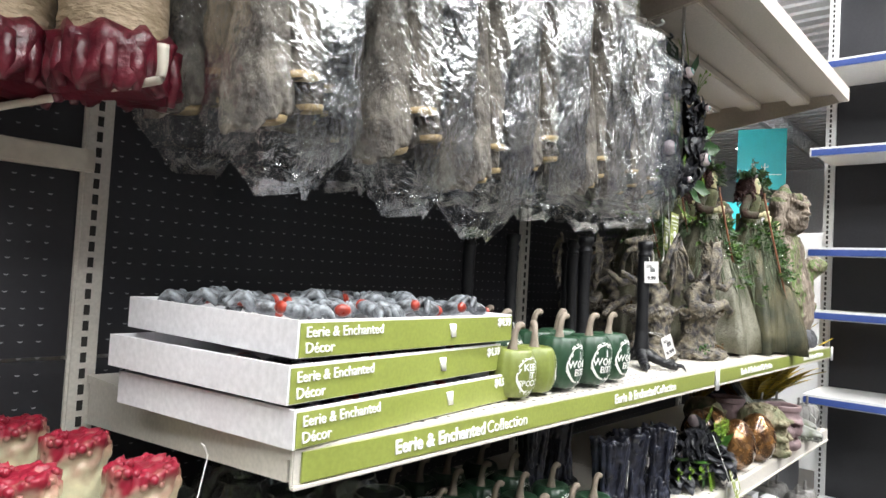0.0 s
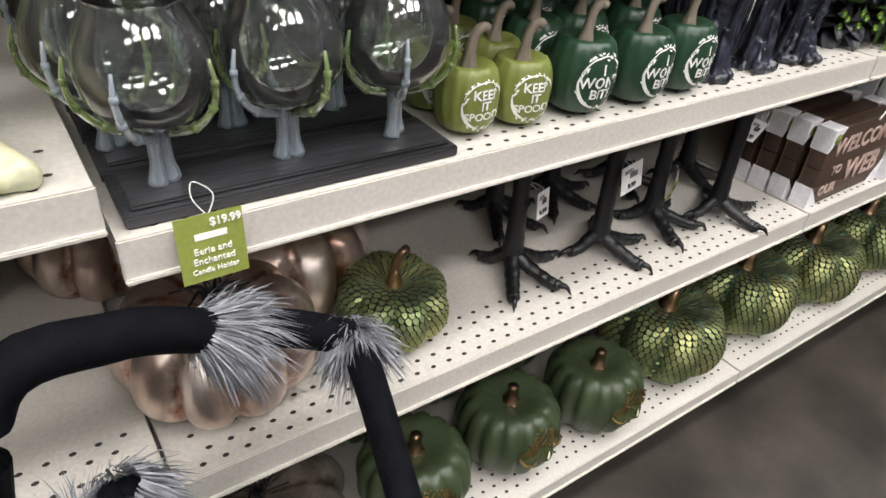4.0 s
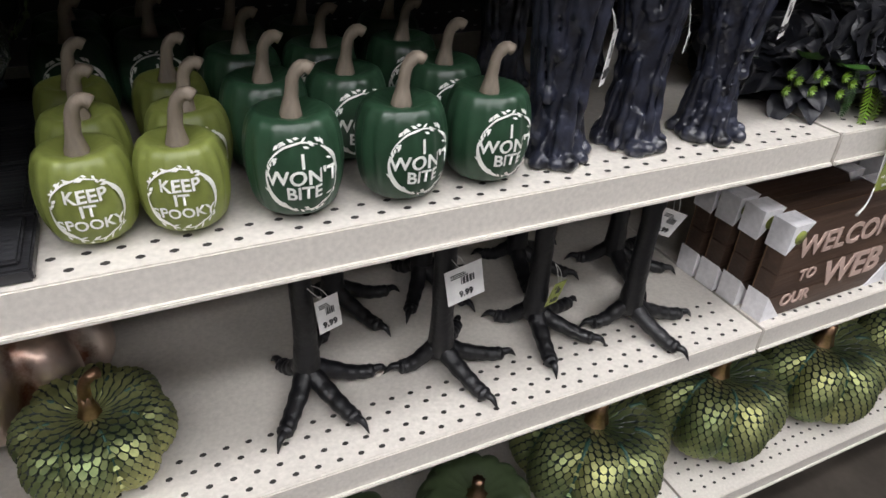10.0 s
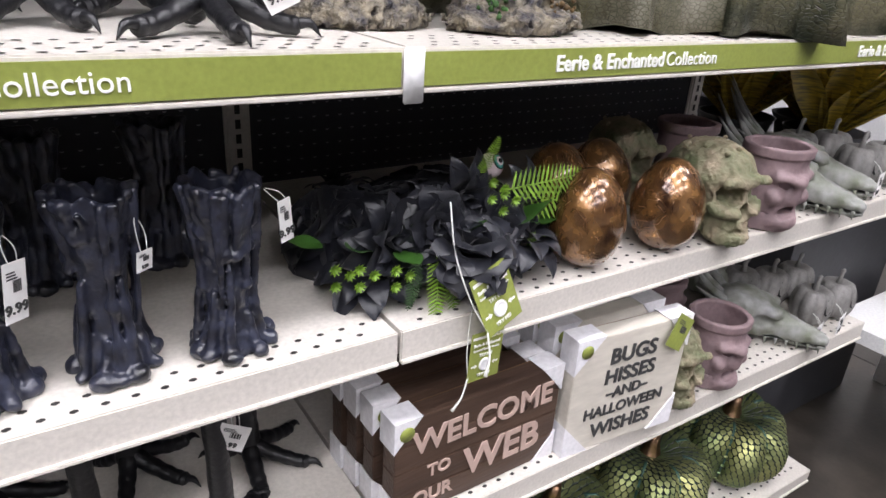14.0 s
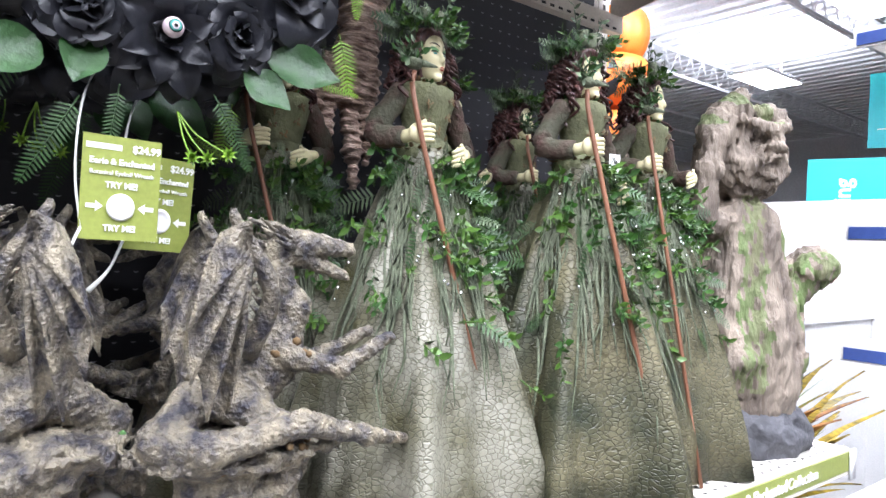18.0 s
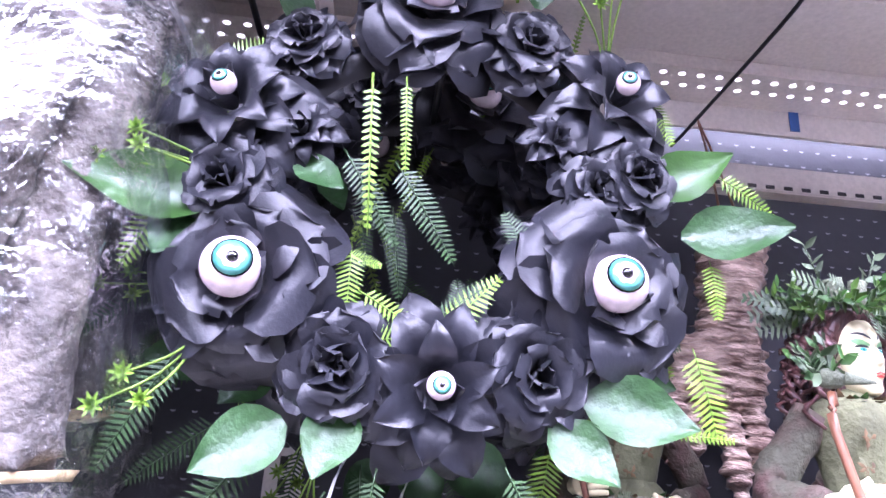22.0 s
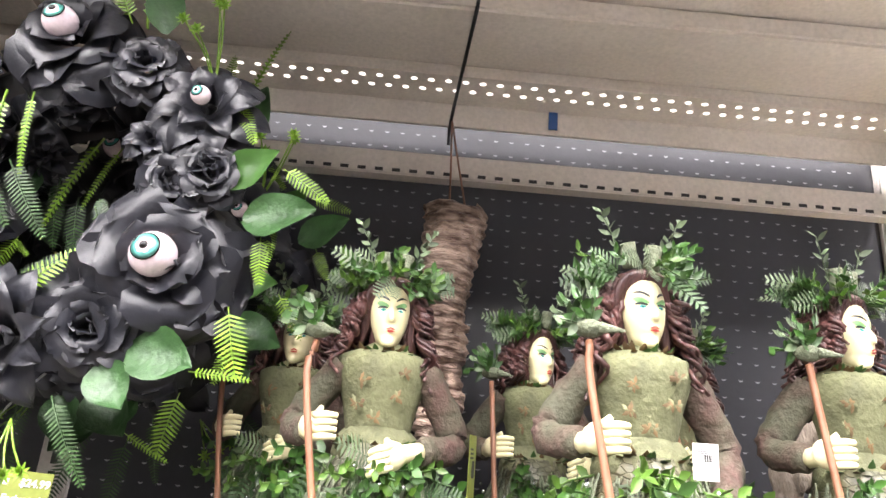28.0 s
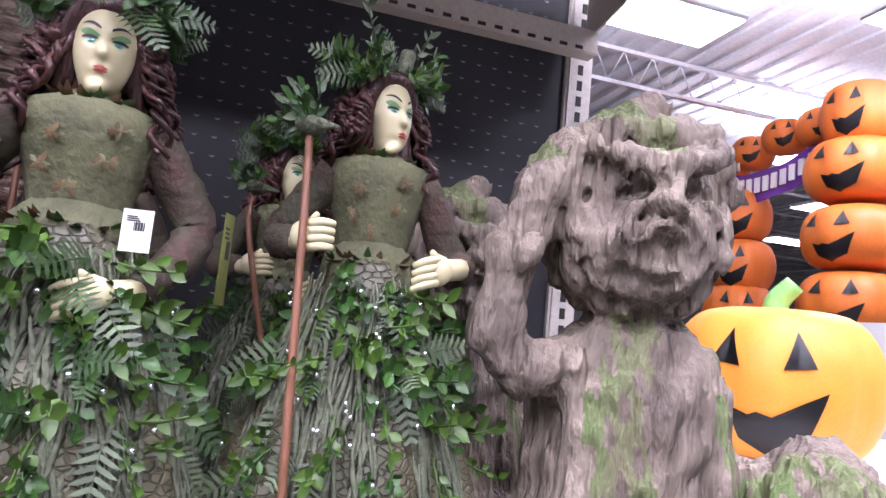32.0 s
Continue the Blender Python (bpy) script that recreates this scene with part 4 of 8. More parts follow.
# Dripping pillar candles
def pillar(seed):
    t = thing("pillar_candle_holder", "black pillar candle holder with blue-grey wax drips", "candle holder", "dripping black candle holders")
    bm = bmesh.new()
    rs = random.Random(seed)
    drips = []
    for k in range(22):
        a = 2 * math.pi * k / 22 + rs.uniform(-0.14, 0.14)
        drips.append((a, 0.178 + rs.uniform(-0.008, 0.004), rs.choice((0.02, 0.03, 0.045, 0.06, 0.10, 0.15)), rs.uniform(0.0035, 0.0058)))

    def f(p):
        r = np.sqrt(p[0] ** 2 + p[1] ** 2)
        ang = np.arctan2(p[1], p[0])
        wall = r - (0.0195 + 0.012 * np.clip((p[2] - 0.10) / 0.07, 0, 1) + 0.010 * np.clip((0.05 - p[2]) / 0.05, 0, 1))
        top = 0.178 + 0.005 * np.sin(3 * ang + seed) + 0.003 * np.sin(7 * ang)
        d = np.maximum(wall, p[2] - top)
        d = carve(d, np.maximum(r - 0.0245, 0.155 - p[2]), 0.004)
        for a, z1, ln, w in drips:
            c, q = math.cos(a), math.sin(a)
            lo = 0.0265 - 0.004 * min(1, ln / 0.1)
            d = blend(d, rod(p, (0.034 * c, 0.034 * q, z1), (lo * c, lo * q, z1 - ln), w, w * 0.75), 0.0022)
            d = blend(d, hump(p, ((lo + 0.001) * c, (lo + 0.001) * q, z1 - ln), (w * 1.25, w * 1.25, w * 2.0)), 0.002)
        for k in range(11):
            a = 2 * math.pi * (k + 0.3 * math.sin(5 * k + seed)) / 11
            w = 0.0088 + 0.002 * math.sin(3 * k + seed)
            o = 0.0345 + 0.003 * math.sin(7 * k + seed)
            d = blend(d, hump(p, (o * math.cos(a), o * math.sin(a), 0.006), (w, w, w * 0.9)), 0.003)
            d = blend(d, rod(p, (0.031 * math.cos(a), 0.031 * math.sin(a), 0.008), (0.0225 * math.cos(a + 0.15), 0.0225 * math.sin(a + 0.15), 0.04 + 0.03 * (k % 3)), 0.0055, 0.0035), 0.003)
        return d + 0.0013 * rough((p[0], p[1], p[2] * 0.6), 0.010, seed, 2)

    nets(bm, f, (-0.05, -0.05, -0.002), (0.05, 0.05, 0.192), 100)
    for v in bm.verts:
        v.co.z = max(v.co.z, 0)
    part("waxed_body", bm, WAX, t)
    bm = bmesh.new()
    lathe(bm, [(0.0001, 0.1575), (0.0225, 0.1575), (0.0225, 0.1555)], 20, cap=False)
    part("candle_seat", bm, WAXTIP, t, "grey-blue inner floor")
    return t


pill = [pillar(3), pillar(9), pillar(14)]
for k, (x, y, rz) in enumerate([(0.838, 0.073, 10), (0.943, 0.075, 40), (1.051, 0.063, 0), (0.90, 0.30, 15), (1.04, 0.31, 33)]):
    m = pose(x, y, 0.894, 0, 0, rz) @ Matrix.Diagonal((1.06, 1.06, 1.0, 1))
    if k < 3:
        pill[k].matrix_basis = m
    else:
        again(pill[k % 3], m)
price_tag(0.878, 0.05, 1.03, 4, 5, 40, 0.022, 0.055, hang=(0.0, 0.01, 0.02))
price_tag(0.978, 0.052, 1.02, 4, 5, 40, 0.02, 0.02, hang=(0.0, 0.01, 0.03))
price_tag(1.106, 0.04, 1.055, 5, -8, 20, 0.016, 0.048, hang=(-0.012, 0.012, 0.012))


# Skeleton-hand goblets on black trays
def goblet():
    t = thing("skeleton_hand_goblet", "clear glass bowl held by a grey skeleton hand", "goblet", "glass goblets on black trays")
    bm = bmesh.new()
    prof = [(0.003, 0.044), (0.022, 0.0465), (0.039, 0.056), (0.0495, 0.072), (0.052, 0.088), (0.0495, 0.104), (0.042, 0.118), (0.037, 0.126), (0.0355, 0.131)]
    lathe(bm, prof, 30, cap=False)
    lathe(bm, [(r - 0.0016, z + 0.0012) for r, z in prof][::-1], 30, cap=False)
    lathe(bm, [(0.0357, 0.1302), (0.0366, 0.1312), (0.0358, 0.1322), (0.0339, 0.1312)], 30, cap=False)
    gl = part("bowl", bm, GLASS, t, "clear round glass bowl")
    bm = bmesh.new()
    for sx in (-1, 1):
        tube(bm, [(sx * 0.0075, 0, 0.0), (sx * 0.0055, 0, 0.016), (sx * 0.005, 0, 0.034), (sx * 0.008, 0, 0.044)], [0.0085, 0.0055, 0.0058, 0.0085], 9, 14, wob=0.05)
    part("wrist", bm, BONE, t, "grey bone wrist")
    bm = bmesh.new()
    for k in range(7):
        a = k * 0.9
        bmesh.ops.create_icosphere(bm, subdivisions=1, radius=0.0075, matrix=Matrix.Translation((0.010 * math.cos(a), 0.010 * math.sin(a), 0.046)) @ Matrix.Diagonal((1, 1, 0.7, 1)))
    part("palm", bm, MOSSTINT, t, "green tinted palm")
    for k in range(5):
        a = 0.5 + k * 1.05 + (0.35 if k == 4 else 0)
        d = Vector((math.cos(a), math.sin(a), 0))
        pts = [d * 0.010 + Vector((0, 0, 0.040)), d * 0.036 + Vector((0, 0, 0.0475)), d * 0.0535 + Vector((0, 0, 0.064)), d * 0.0575 + Vector((0, 0, 0.082)), d * 0.0545 + Vector((0, 0, 0.098))]
        bm = bmesh.new()
        tube(bm, pts, [0.0042, 0.0034, 0.003, 0.0026, 0.0015], 7, 16)
        for p, r in ((pts[1], 0.0050), (pts[2], 0.0046), (pts[3], 0.004)):
            bmesh.ops.create_icosphere(bm, subdivisions=1, radius=r, matrix=Matrix.Translation(p))
        part("finger", bm, BONE if k % 2 else MOSSTINT, t)
    return t


def tray(y):
    t = thing("display_tray", "black washed wooden tray with stepped edge under goblets", "tray", "goblet trays", pose(0.179, y, 0.8935, 0, 0, -1))
    part("board", boxes((-0.165, 0.165, -0.043, 0.043, 0.0, 0.012), bevel=0.002), TRAYWOOD, t, smooth=False)
    part("raised_panel", boxes((-0.158, 0.158, -0.036, 0.036, 0.012, 0.017), bevel=0.002), TRAYWOOD, t, smooth=False)


gob = goblet()
first = True
for j, y in enumerate((0.054, 0.143, 0.232, 0.321, 0.410)):
    tray(y)
    for i, x in enumerate((0.058, 0.174, 0.291)):
        m = pose(x - (0.024 if j % 2 else 0), y, 0.911, 0, 0, random.uniform(-40, 40)) @ Matrix.Diagonal((1.03, 1.03, 1.18, 1))
        if first:
            gob.matrix_basis, first = m, False
        else:
            again(gob, m)
tag = thing("hang_tag", "olive green hang tag with price 19.99 on a goblet", "tag", "product tags", pose(0.074, -0.008, 0.906, -6, 1, 2))
part("card", boxes((-0.029, 0.029, -0.0005, 0.0005, -0.062, 0)), OLIVE, tag, smooth=False)
lettering(tag, "$19.99", 0.010, INK_WHITE, pose(0.014, -0.0009, -0.008) @ FRONT, True)
part("logo_bar", boxes((-0.014, 0.014, -0.0011, -0.0006, -0.0225, -0.0165)), INK_WHITE, tag, smooth=False)
for k, line in enumerate(("Eerie and", "Enchanted", "Candle Holder")):
    lettering(tag, line, 0.0088 if k < 2 else 0.0068, INK_WHITE, pose(0, -0.0009, -0.033 - 0.0095 * k) @ FRONT)
bm = bmesh.new()
tube(bm, [(0, 0, -0.003), (-0.008, 0.01, 0.012), (0, 0.03, 0.018), (0.010, 0.01, 0.012), (0, 0, -0.003)], 0.0007, 5, 20)
part("string", bm, STRING, tag)


# Wooden word signs in card corners
def sign_box(w, h, d, face, lines, ink, label, planks):
    t = thing("wooden_sign", label, "sign", "boxed wooden signs")
    if planks:
        for k in range(planks):
            z0, z1 = h * k / planks, h * (k + 1) / planks
            part("plank", boxes((0.001, w - 0.001, 0, d - 0.004, z0 + 0.0008, z1 - 0.0008), bevel=0.001), face, t, smooth=False)
    else:
        part("board", boxes((0.001, w - 0.001, 0, d - 0.004, 0.001, h - 0.001), bevel=0.001), face, t, smooth=False)
    part("backing", boxes((0.004, w - 0.004, d - 0.004, d, 0.004, h - 0.004)), KRAFT, t, smooth=False)
    for word, size, x, z in lines:
        lettering(t, word, size, ink, pose(x * w, -0.0012, z * h) @ FRONT, True)
    c = min(w, h) * 0.24
    for sx, sz in ((0, 0), (0, 1), (1, 0), (1, 1)):
        bm = bmesh.new()
        x0, x1 = (-0.0015, c) if sx == 0 else (w - c, w + 0.0015)
        z0, z1 = (-0.0005, c * 1.15) if sz == 0 else (h - c * 1.15, h + 0.0015)
        pts = {(0, 0): ((x0, z0), (x1, z0), (x0, z1)), (0, 1): ((x0, z1), (x0, z0), (x1, z1)), (1, 0): ((x1, z0), (x1, z1), (x0, z0)), (1, 1): ((x1, z1), (x0, z1), (x1, z0))}[(sx, sz)]
        fr = [bm.verts.new((p[0], -0.002, p[1])) for p in pts]
        bk = [bm.verts.new((p[0], d + 0.001, p[1])) for p in pts]
        bm.faces.new(fr)
        bm.faces.new(bk[::-1])
        for i in range(3):
            bm.faces.new((fr[i], bk[i], bk[(i + 1) % 3], fr[(i + 1) % 3]))
        bmesh.ops.recalc_face_normals(bm, faces=bm.faces)
        part("card_corner", bm, CARD_WHITE, t, "white card corner guard", smooth=False)
    bm = bmesh.new()
    lathe(bm, [(0.011, 0), (0.011, 0.0006), (0, 0.0006)], 20, c=(0, 0, 0))
    s = part("round_sticker", bm, OLIVE, t, "round olive sticker")
    s.matrix_basis = pose(0.017, -0.0022, h - 0.019, 90, 0, 0)
    return t


web = sign_box(0.284, 0.166, 0.034, BROWNWOOD, (("WELCOME", 0.050, 0.52, 0.74), ("TO", 0.027, 0.25, 0.42), ("OUR", 0.030, 0.22, 0.17), ("WEB", 0.066, 0.64, 0.33)), mat("pale_pink_ink", (0.55, 0.40, 0.34), 0.6, vary=0.2, bump=0),
               "brown plank sign reading WELCOME TO OUR WEB, white card corners", 4)
web.matrix_basis = pose(1.229, 0.018, 0.581, 0, 0, 1)
for k in range(1, 4):
    again(web, pose(1.226 - 0.003 * k, 0.022 + 0.043 * k, 0.581, 0, 0, random.uniform(-1, 2)))
bugs = sign_box(0.226, 0.208, 0.034, CREAMWOOD, (("BUGS", 0.038, 0.5, 0.80), ("HISSES", 0.036, 0.5, 0.625), ("\u2013AND\u2013", 0.026, 0.5, 0.475), ("HALLOWEEN", 0.027, 0.5, 0.33), ("WISHES", 0.036, 0.5, 0.16)), INK_DARK,
                "cream wooden sign reading BUGS HISSES AND HALLOWEEN WISHES", 0)
bugs.matrix_basis = pose(1.520, 0.006, 0.581, 0, 0, -5)
for k in range(1, 4):
    again(bugs, pose(1.522 - 0.003 * k, 0.012 + 0.043 * k, 0.581, 0, 0, random.uniform(-4, -1)))
price_tag(1.728, -0.018, 0.790, -4, 32, 0, 0.045, 0.055, text="", material=OLIVE, label="olive product tag stuck across a sign corner")


# Eggs, skulls, pots and clay pumpkins
def egg():
    t = thing("glass_egg", "bronze crackled mercury glass egg, glossy", "egg", "bronze glass eggs")
    bm = bmesh.new()
    lathe(bm, [(0.052 * math.sin(f) * (1 + 0.13 * math.cos(f)), 0.066 * (1 - math.cos(f)) * (1 + 0.05 * math.cos(f))) for f in [0.1 + 2.98 * k / 24 for k in range(25)]], 40)
    b = part("shell", bm, EGGSHELL, t)
    bm = bmesh.new()
    rs = random.Random(7)
    for k in range(150):
        a, f = rs.uniform(0, 6.28), rs.uniform(0.3, 2.8)
        pts = []
        da, df = rs.uniform(-0.1, 0.1), rs.uniform(-0.09, 0.09)
        for q in range(4):
            r = (0.0522 * math.sin(f) * (1 + 0.13 * math.cos(f)))
            pts.append((r * math.cos(a), r * math.sin(a), 0.066 * (1 - math.cos(f)) * (1 + 0.05 * math.cos(f))))
            a, f = a + da + rs.uniform(-0.07, 0.07), min(2.95, max(0.25, f + df + rs.uniform(-0.06, 0.06)))
        tube(bm, pts, 0.0004, 3, 5)
    tagged(part("crackle", bm, COPPER, b, "fine copper crackle lines"), kind="stuff")
    return t


eg = egg()
for k, (x, y, rz) in enumerate([(1.537, 0.046, 0), (1.692, 0.036, 50), (1.585, 0.165, 90), (1.67, 0.16, 140)]):
    m = pose(x, y, 0.894, 0, 0, rz) @ Matrix.Diagonal((1.02, 1.02, 1.12, 1))
    if k:
        again(eg, m)
    else:
        eg.matrix_basis = m


def skull_mesh():
    bm = bmesh.new()

    def f(p):
        d = hump(p, (0, 0.012, 0.085), (0.047, 0.057, 0.044))
        d = blend(d, hump(p, (0, -0.016, 0.045), (0.034, 0.034, 0.04)), 0.012)
        d = blend(d, hump(p, (0, -0.030, 0.014), (0.027, 0.026, 0.016)), 0.010)
        d = blend(d, rod(p, (-0.038, -0.030, 0.052), (-0.014, -0.050, 0.048), 0.009, 0.006), 0.006)
        d = blend(d, rod(p, (0.038, -0.030, 0.052), (0.014, -0.050, 0.048), 0.009, 0.006), 0.006)
        d = blend(d, rod(p, (-0.030, -0.044, 0.088), (0.030, -0.044, 0.088), 0.007), 0.008)
        for s in (-1, 1):
            d = carve(d, hump(p, (s * 0.0185, -0.046, 0.070), (0.0145, 0.030, 0.0135)), 0.002)
            d = carve(d, hump(p, (s * 0.046, -0.010, 0.040), (0.012, 0.030, 0.018)), 0.006)
        d = carve(d, hump(p, (0, -0.050, 0.049), (0.0075, 0.022, 0.011)), 0.002)
        for k in range(-3, 4):
            d = carve(d, rod(p, (k * 0.0065, -0.058 + 0.0008 * k * k, 0.006), (k * 0.0065, -0.054 + 0.0008 * k * k, 0.036), 0.0018), 0.001)
        d = carve(d, hump(p, (0, -0.060, 0.0225), (0.030, 0.016, 0.0032)), 0.001)
        return d + 0.0022 * np.abs(rough((p[0], p[1], p[2] * 0.6), 0.014, 3, 2)) + 0.0010 * rough(p, 0.007, 6, 1)

    nets(bm, f, (-0.062, -0.07, -0.004), (0.062, 0.076, 0.136), 84)
    for v in bm.verts:
        v.co.z = max(v.co.z, 0)
    rs = random.Random(2)
    for k in range(60):
        a = rs.uniform(0, 6.28)
        c = Vector((0.045 * math.cos(a) * rs.uniform(0.5, 1), 0.012 + 0.05 * math.sin(a) * rs.uniform(0.4, 1), 0.115 + rs.uniform(-0.02, 0.008)))
        bmesh.ops.create_icosphere(bm, subdivisions=1, radius=rs.uniform(0.002, 0.004), matrix=Matrix.Translation(c))
    return bm


skull = single("skull", skull_mesh(), SKULLMOSS, "mossy grey-green stone skull", "skull", "mossy skulls", pose(1.806, 0.040, 0.894, 0, 0, -6) @ Matrix.Diagonal((1.3, 1.3, 1.2, 1)))
for x, y, z, rz in ((1.800, 0.042, 0.581, -4), (1.80, 0.22, 0.894, 10), (1.80, 0.20, 0.581, 30)):
    again(skull, pose(x, y, z, 0, 0, rz) @ Matrix.Diagonal((1.1, 1.1, 1.15, 1)))


def face_pot():
    bm = bmesh.new()

    def f(p):
        r = np.sqrt(p[0] ** 2 + p[1] ** 2)
        wall = np.maximum(r - (0.047 + 0.035 * np.clip(p[2] - 0.02, 0, 1) + 0.004 * (p[2] > 0.122)), np.maximum(-p[2], p[2] - 0.138))
        d = blend(wall, rod(p, (0, -0.052, 0.055), (0, -0.060, 0.082), 0.009, 0.005), 0.012)
        d = blend(d, rod(p, (-0.034, -0.042, 0.094), (-0.006, -0.056, 0.088), 0.007), 0.012)
        d = blend(d, rod(p, (0.034, -0.042, 0.094), (0.006, -0.056, 0.088), 0.007), 0.012)
        d = blend(d, hump(p, (0, -0.046, 0.018), (0.022, 0.014, 0.014)), 0.015)
        for s in (-1, 1):
            d = blend(d, hump(p, (s * 0.030, -0.040, 0.058), (0.012, 0.012, 0.012)), 0.012)
            d = carve(d, rod(p, (s * 0.011, -0.050, 0.077), (s * 0.027, -0.044, 0.084), 0.0062, 0.0070), 0.002)
            d = carve(d, rod(p, (s * 0.011, -0.066, 0.076), (s * 0.027, -0.058, 0.083), 0.0062, 0.0070), 0.003)
        d = carve(d, rod(p, (-0.014, -0.050, 0.033), (0.014, -0.050, 0.038), 0.0085, 0.0095), 0.002)
        d = carve(d, rod(p, (-0.014, -0.062, 0.033), (0.014, -0.062, 0.038), 0.009, 0.010), 0.003)
        d = carve(d, np.maximum(r - 0.044, 0.03 - p[2]), 0.003)
        return d + 0.0008 * rough(p, 0.02, 5)

    nets(bm, f, (-0.066, -0.075, -0.004), (0.066, 0.066, 0.146), 64)
    return bm


pot = single("face_pot", face_pot(), MAUVE, "mauve terracotta pot with a scowling face", "plant pot", "mauve face pots", pose(1.948, 0.034, 0.895, 0, 0, -10))
for x, y, z, rz in ((1.917, 0.040, 0.582, -2), (1.93, 0.20, 0.895, 10), (1.94, 0.20, 0.582, 0)):
    again(pot, pose(x, y, z, 0, 0, rz))


def dragon_skull_mesh():
    bm = bmesh.new()

    def f(p):
        d = blend(hump(p, (0, 0.03, 0.04), (0.036, 0.045, 0.032)), rod(p, (0, 0, 0.032), (0, -0.085, 0.016), 0.026, 0.014), 0.02)
        d = blend(d, rod(p, (-0.022, 0.03, 0.06), (-0.02, -0.02, 0.05), 0.009), 0.01)
        d = blend(d, rod(p, (0.022, 0.03, 0.06), (0.02, -0.02, 0.05), 0.009), 0.01)
        for s in (-1, 1):
            d = carve(d, hump(p, (s * 0.03, -0.008, 0.04), (0.012, 0.014, 0.009)), 0.004)
            d = carve(d, hump(p, (s * 0.010, -0.09, 0.026), (0.005, 0.012, 0.004)), 0.003)
        d = carve(d, np.maximum(abs(p[2] - 0.012) - 0.002, p[1] + 0.01), 0.003)
        return d + 0.0014 * rough(p, 0.018, 8)

    nets(bm, f, (-0.05, -0.115, -0.002), (0.05, 0.085, 0.085), 60)
    for v in bm.verts:
        v.co.z = max(v.co.z, 0)
    for s in (-1, 1):
        for k in range(4):
            b = Vector((s * (0.012 + 0.008 * k), 0.055 - 0.01 * k, 0.062 - 0.009 * k))
            tube(bm, [b, b + Vector((s * 0.014, 0.028, 0.03 - 0.006 * k)), b + Vector((s * 0.02, 0.055, 0.075 - 0.02 * k))], [0.0065, 0.0045, 0.0007], 7, 9)
        for k in range(6):
            b = Vector((s * (0.013 + 0.0015 * k), -0.085 + 0.014 * k, 0.014))
            tube(bm, [b, b + Vector((s * 0.001, -0.001, -0.012))], [0.0028, 0.0004], 5, 4)
    return bm


ds = single("dragon_skull", dragon_skull_mesh(), DSKULL, "grey cast dragon skull with long horns and mossy stains", "skull", "dragon skulls", pose(2.085, 0.075, 0.895, 0, 0, 20) @ Matrix.Diagonal((1.35, 1.35, 1.35, 1)))
for x, y, z, rz in ((2.195, 0.12, 0.895, 35), (2.14, 0.09, 0.582, 34), (2.20, 0.26, 0.582, 20)):
    again(ds, pose(x, y, z, 0, 0, rz) @ Matrix.Diagonal((1.45, 1.45, 1.45, 1)))


def clay_pumpkin():
    t = thing("clay_pumpkin", "grey clay jack-o-lantern with cut leaf eyes", "pumpkin", "grey clay pumpkins")
    g = Gourd(0.052, 0.085, 9, 0.13, 0.6, 0.6, 0.15)
    bm = bmesh.new()
    g.build(bm, 72, 20)
    part("body", bm, GREYCLAY, t)
    bm = bmesh.new()
    stem(bm, 0.028, 0.0055, 0.008, z=0.072)
    part("stem", bm, GREYCLAY, t)
    for u, w, v, ln, lean in ((-0.020, 0.009, 0.038, 0.030, -0.5), (0.020, 0.009, 0.038, 0.030, 0.5), (0.0, 0.020, 0.018, 0.013, 0)):
        bm = bmesh.new()
        pts = [(u - w, v), (u - w * 0.2, v - ln * 0.15), (u + w, v + ln * 0.1), (u + lean * w * 0.5, v + ln)]
        vs = [bm.verts.new(g.skin(a, b, 0.0007)) for a, b in pts]
        bm.faces.new(vs)
        part("cut_hole", bm, HOLLOW, t, "dark cut opening")
    return t


cp = clay_pumpkin()
for k, (x, y, z, rz) in enumerate([(2.325, 0.075, 0.895, 15), (2.405, 0.065, 0.895, 25), (2.31, 0.20, 0.895, 5), (2.395, 0.17, 0.895, 10), (2.305, 0.066, 0.582, 12), (2.39, 0.06, 0.582, 22), (2.30, 0.165, 0.582, 4), (2.385, 0.155, 0.582, 15), (2.24, 0.20, 0.582, 0)]):
    m = pose(x, y, z, 0, 0, rz) @ Matrix.Diagonal((0.84, 0.84, 1.1, 1))
    if k:
        again(cp, m)
    else:
        cp.matrix_basis = m
price_tag(2.30, 0.012, 0.945, 0, 0, 12, 0.04, 0.05, hang=(-0.005, 0.02, 0.02))
price_tag(2.40, 0.012, 0.950, 0, 0, 12, 0.036, 0.05, hang=(-0.005, 0.02, 0.02))
price_tag(2.24, 0.006, 0.625, 0, 0, 12, 0.04, 0.05, hang=(-0.005, 0.02, 0.02))
price_tag(2.33, 0.006, 0.625, 0, 0, 12, 0.04, 0.05, hang=(-0.005, 0.02, 0.02))


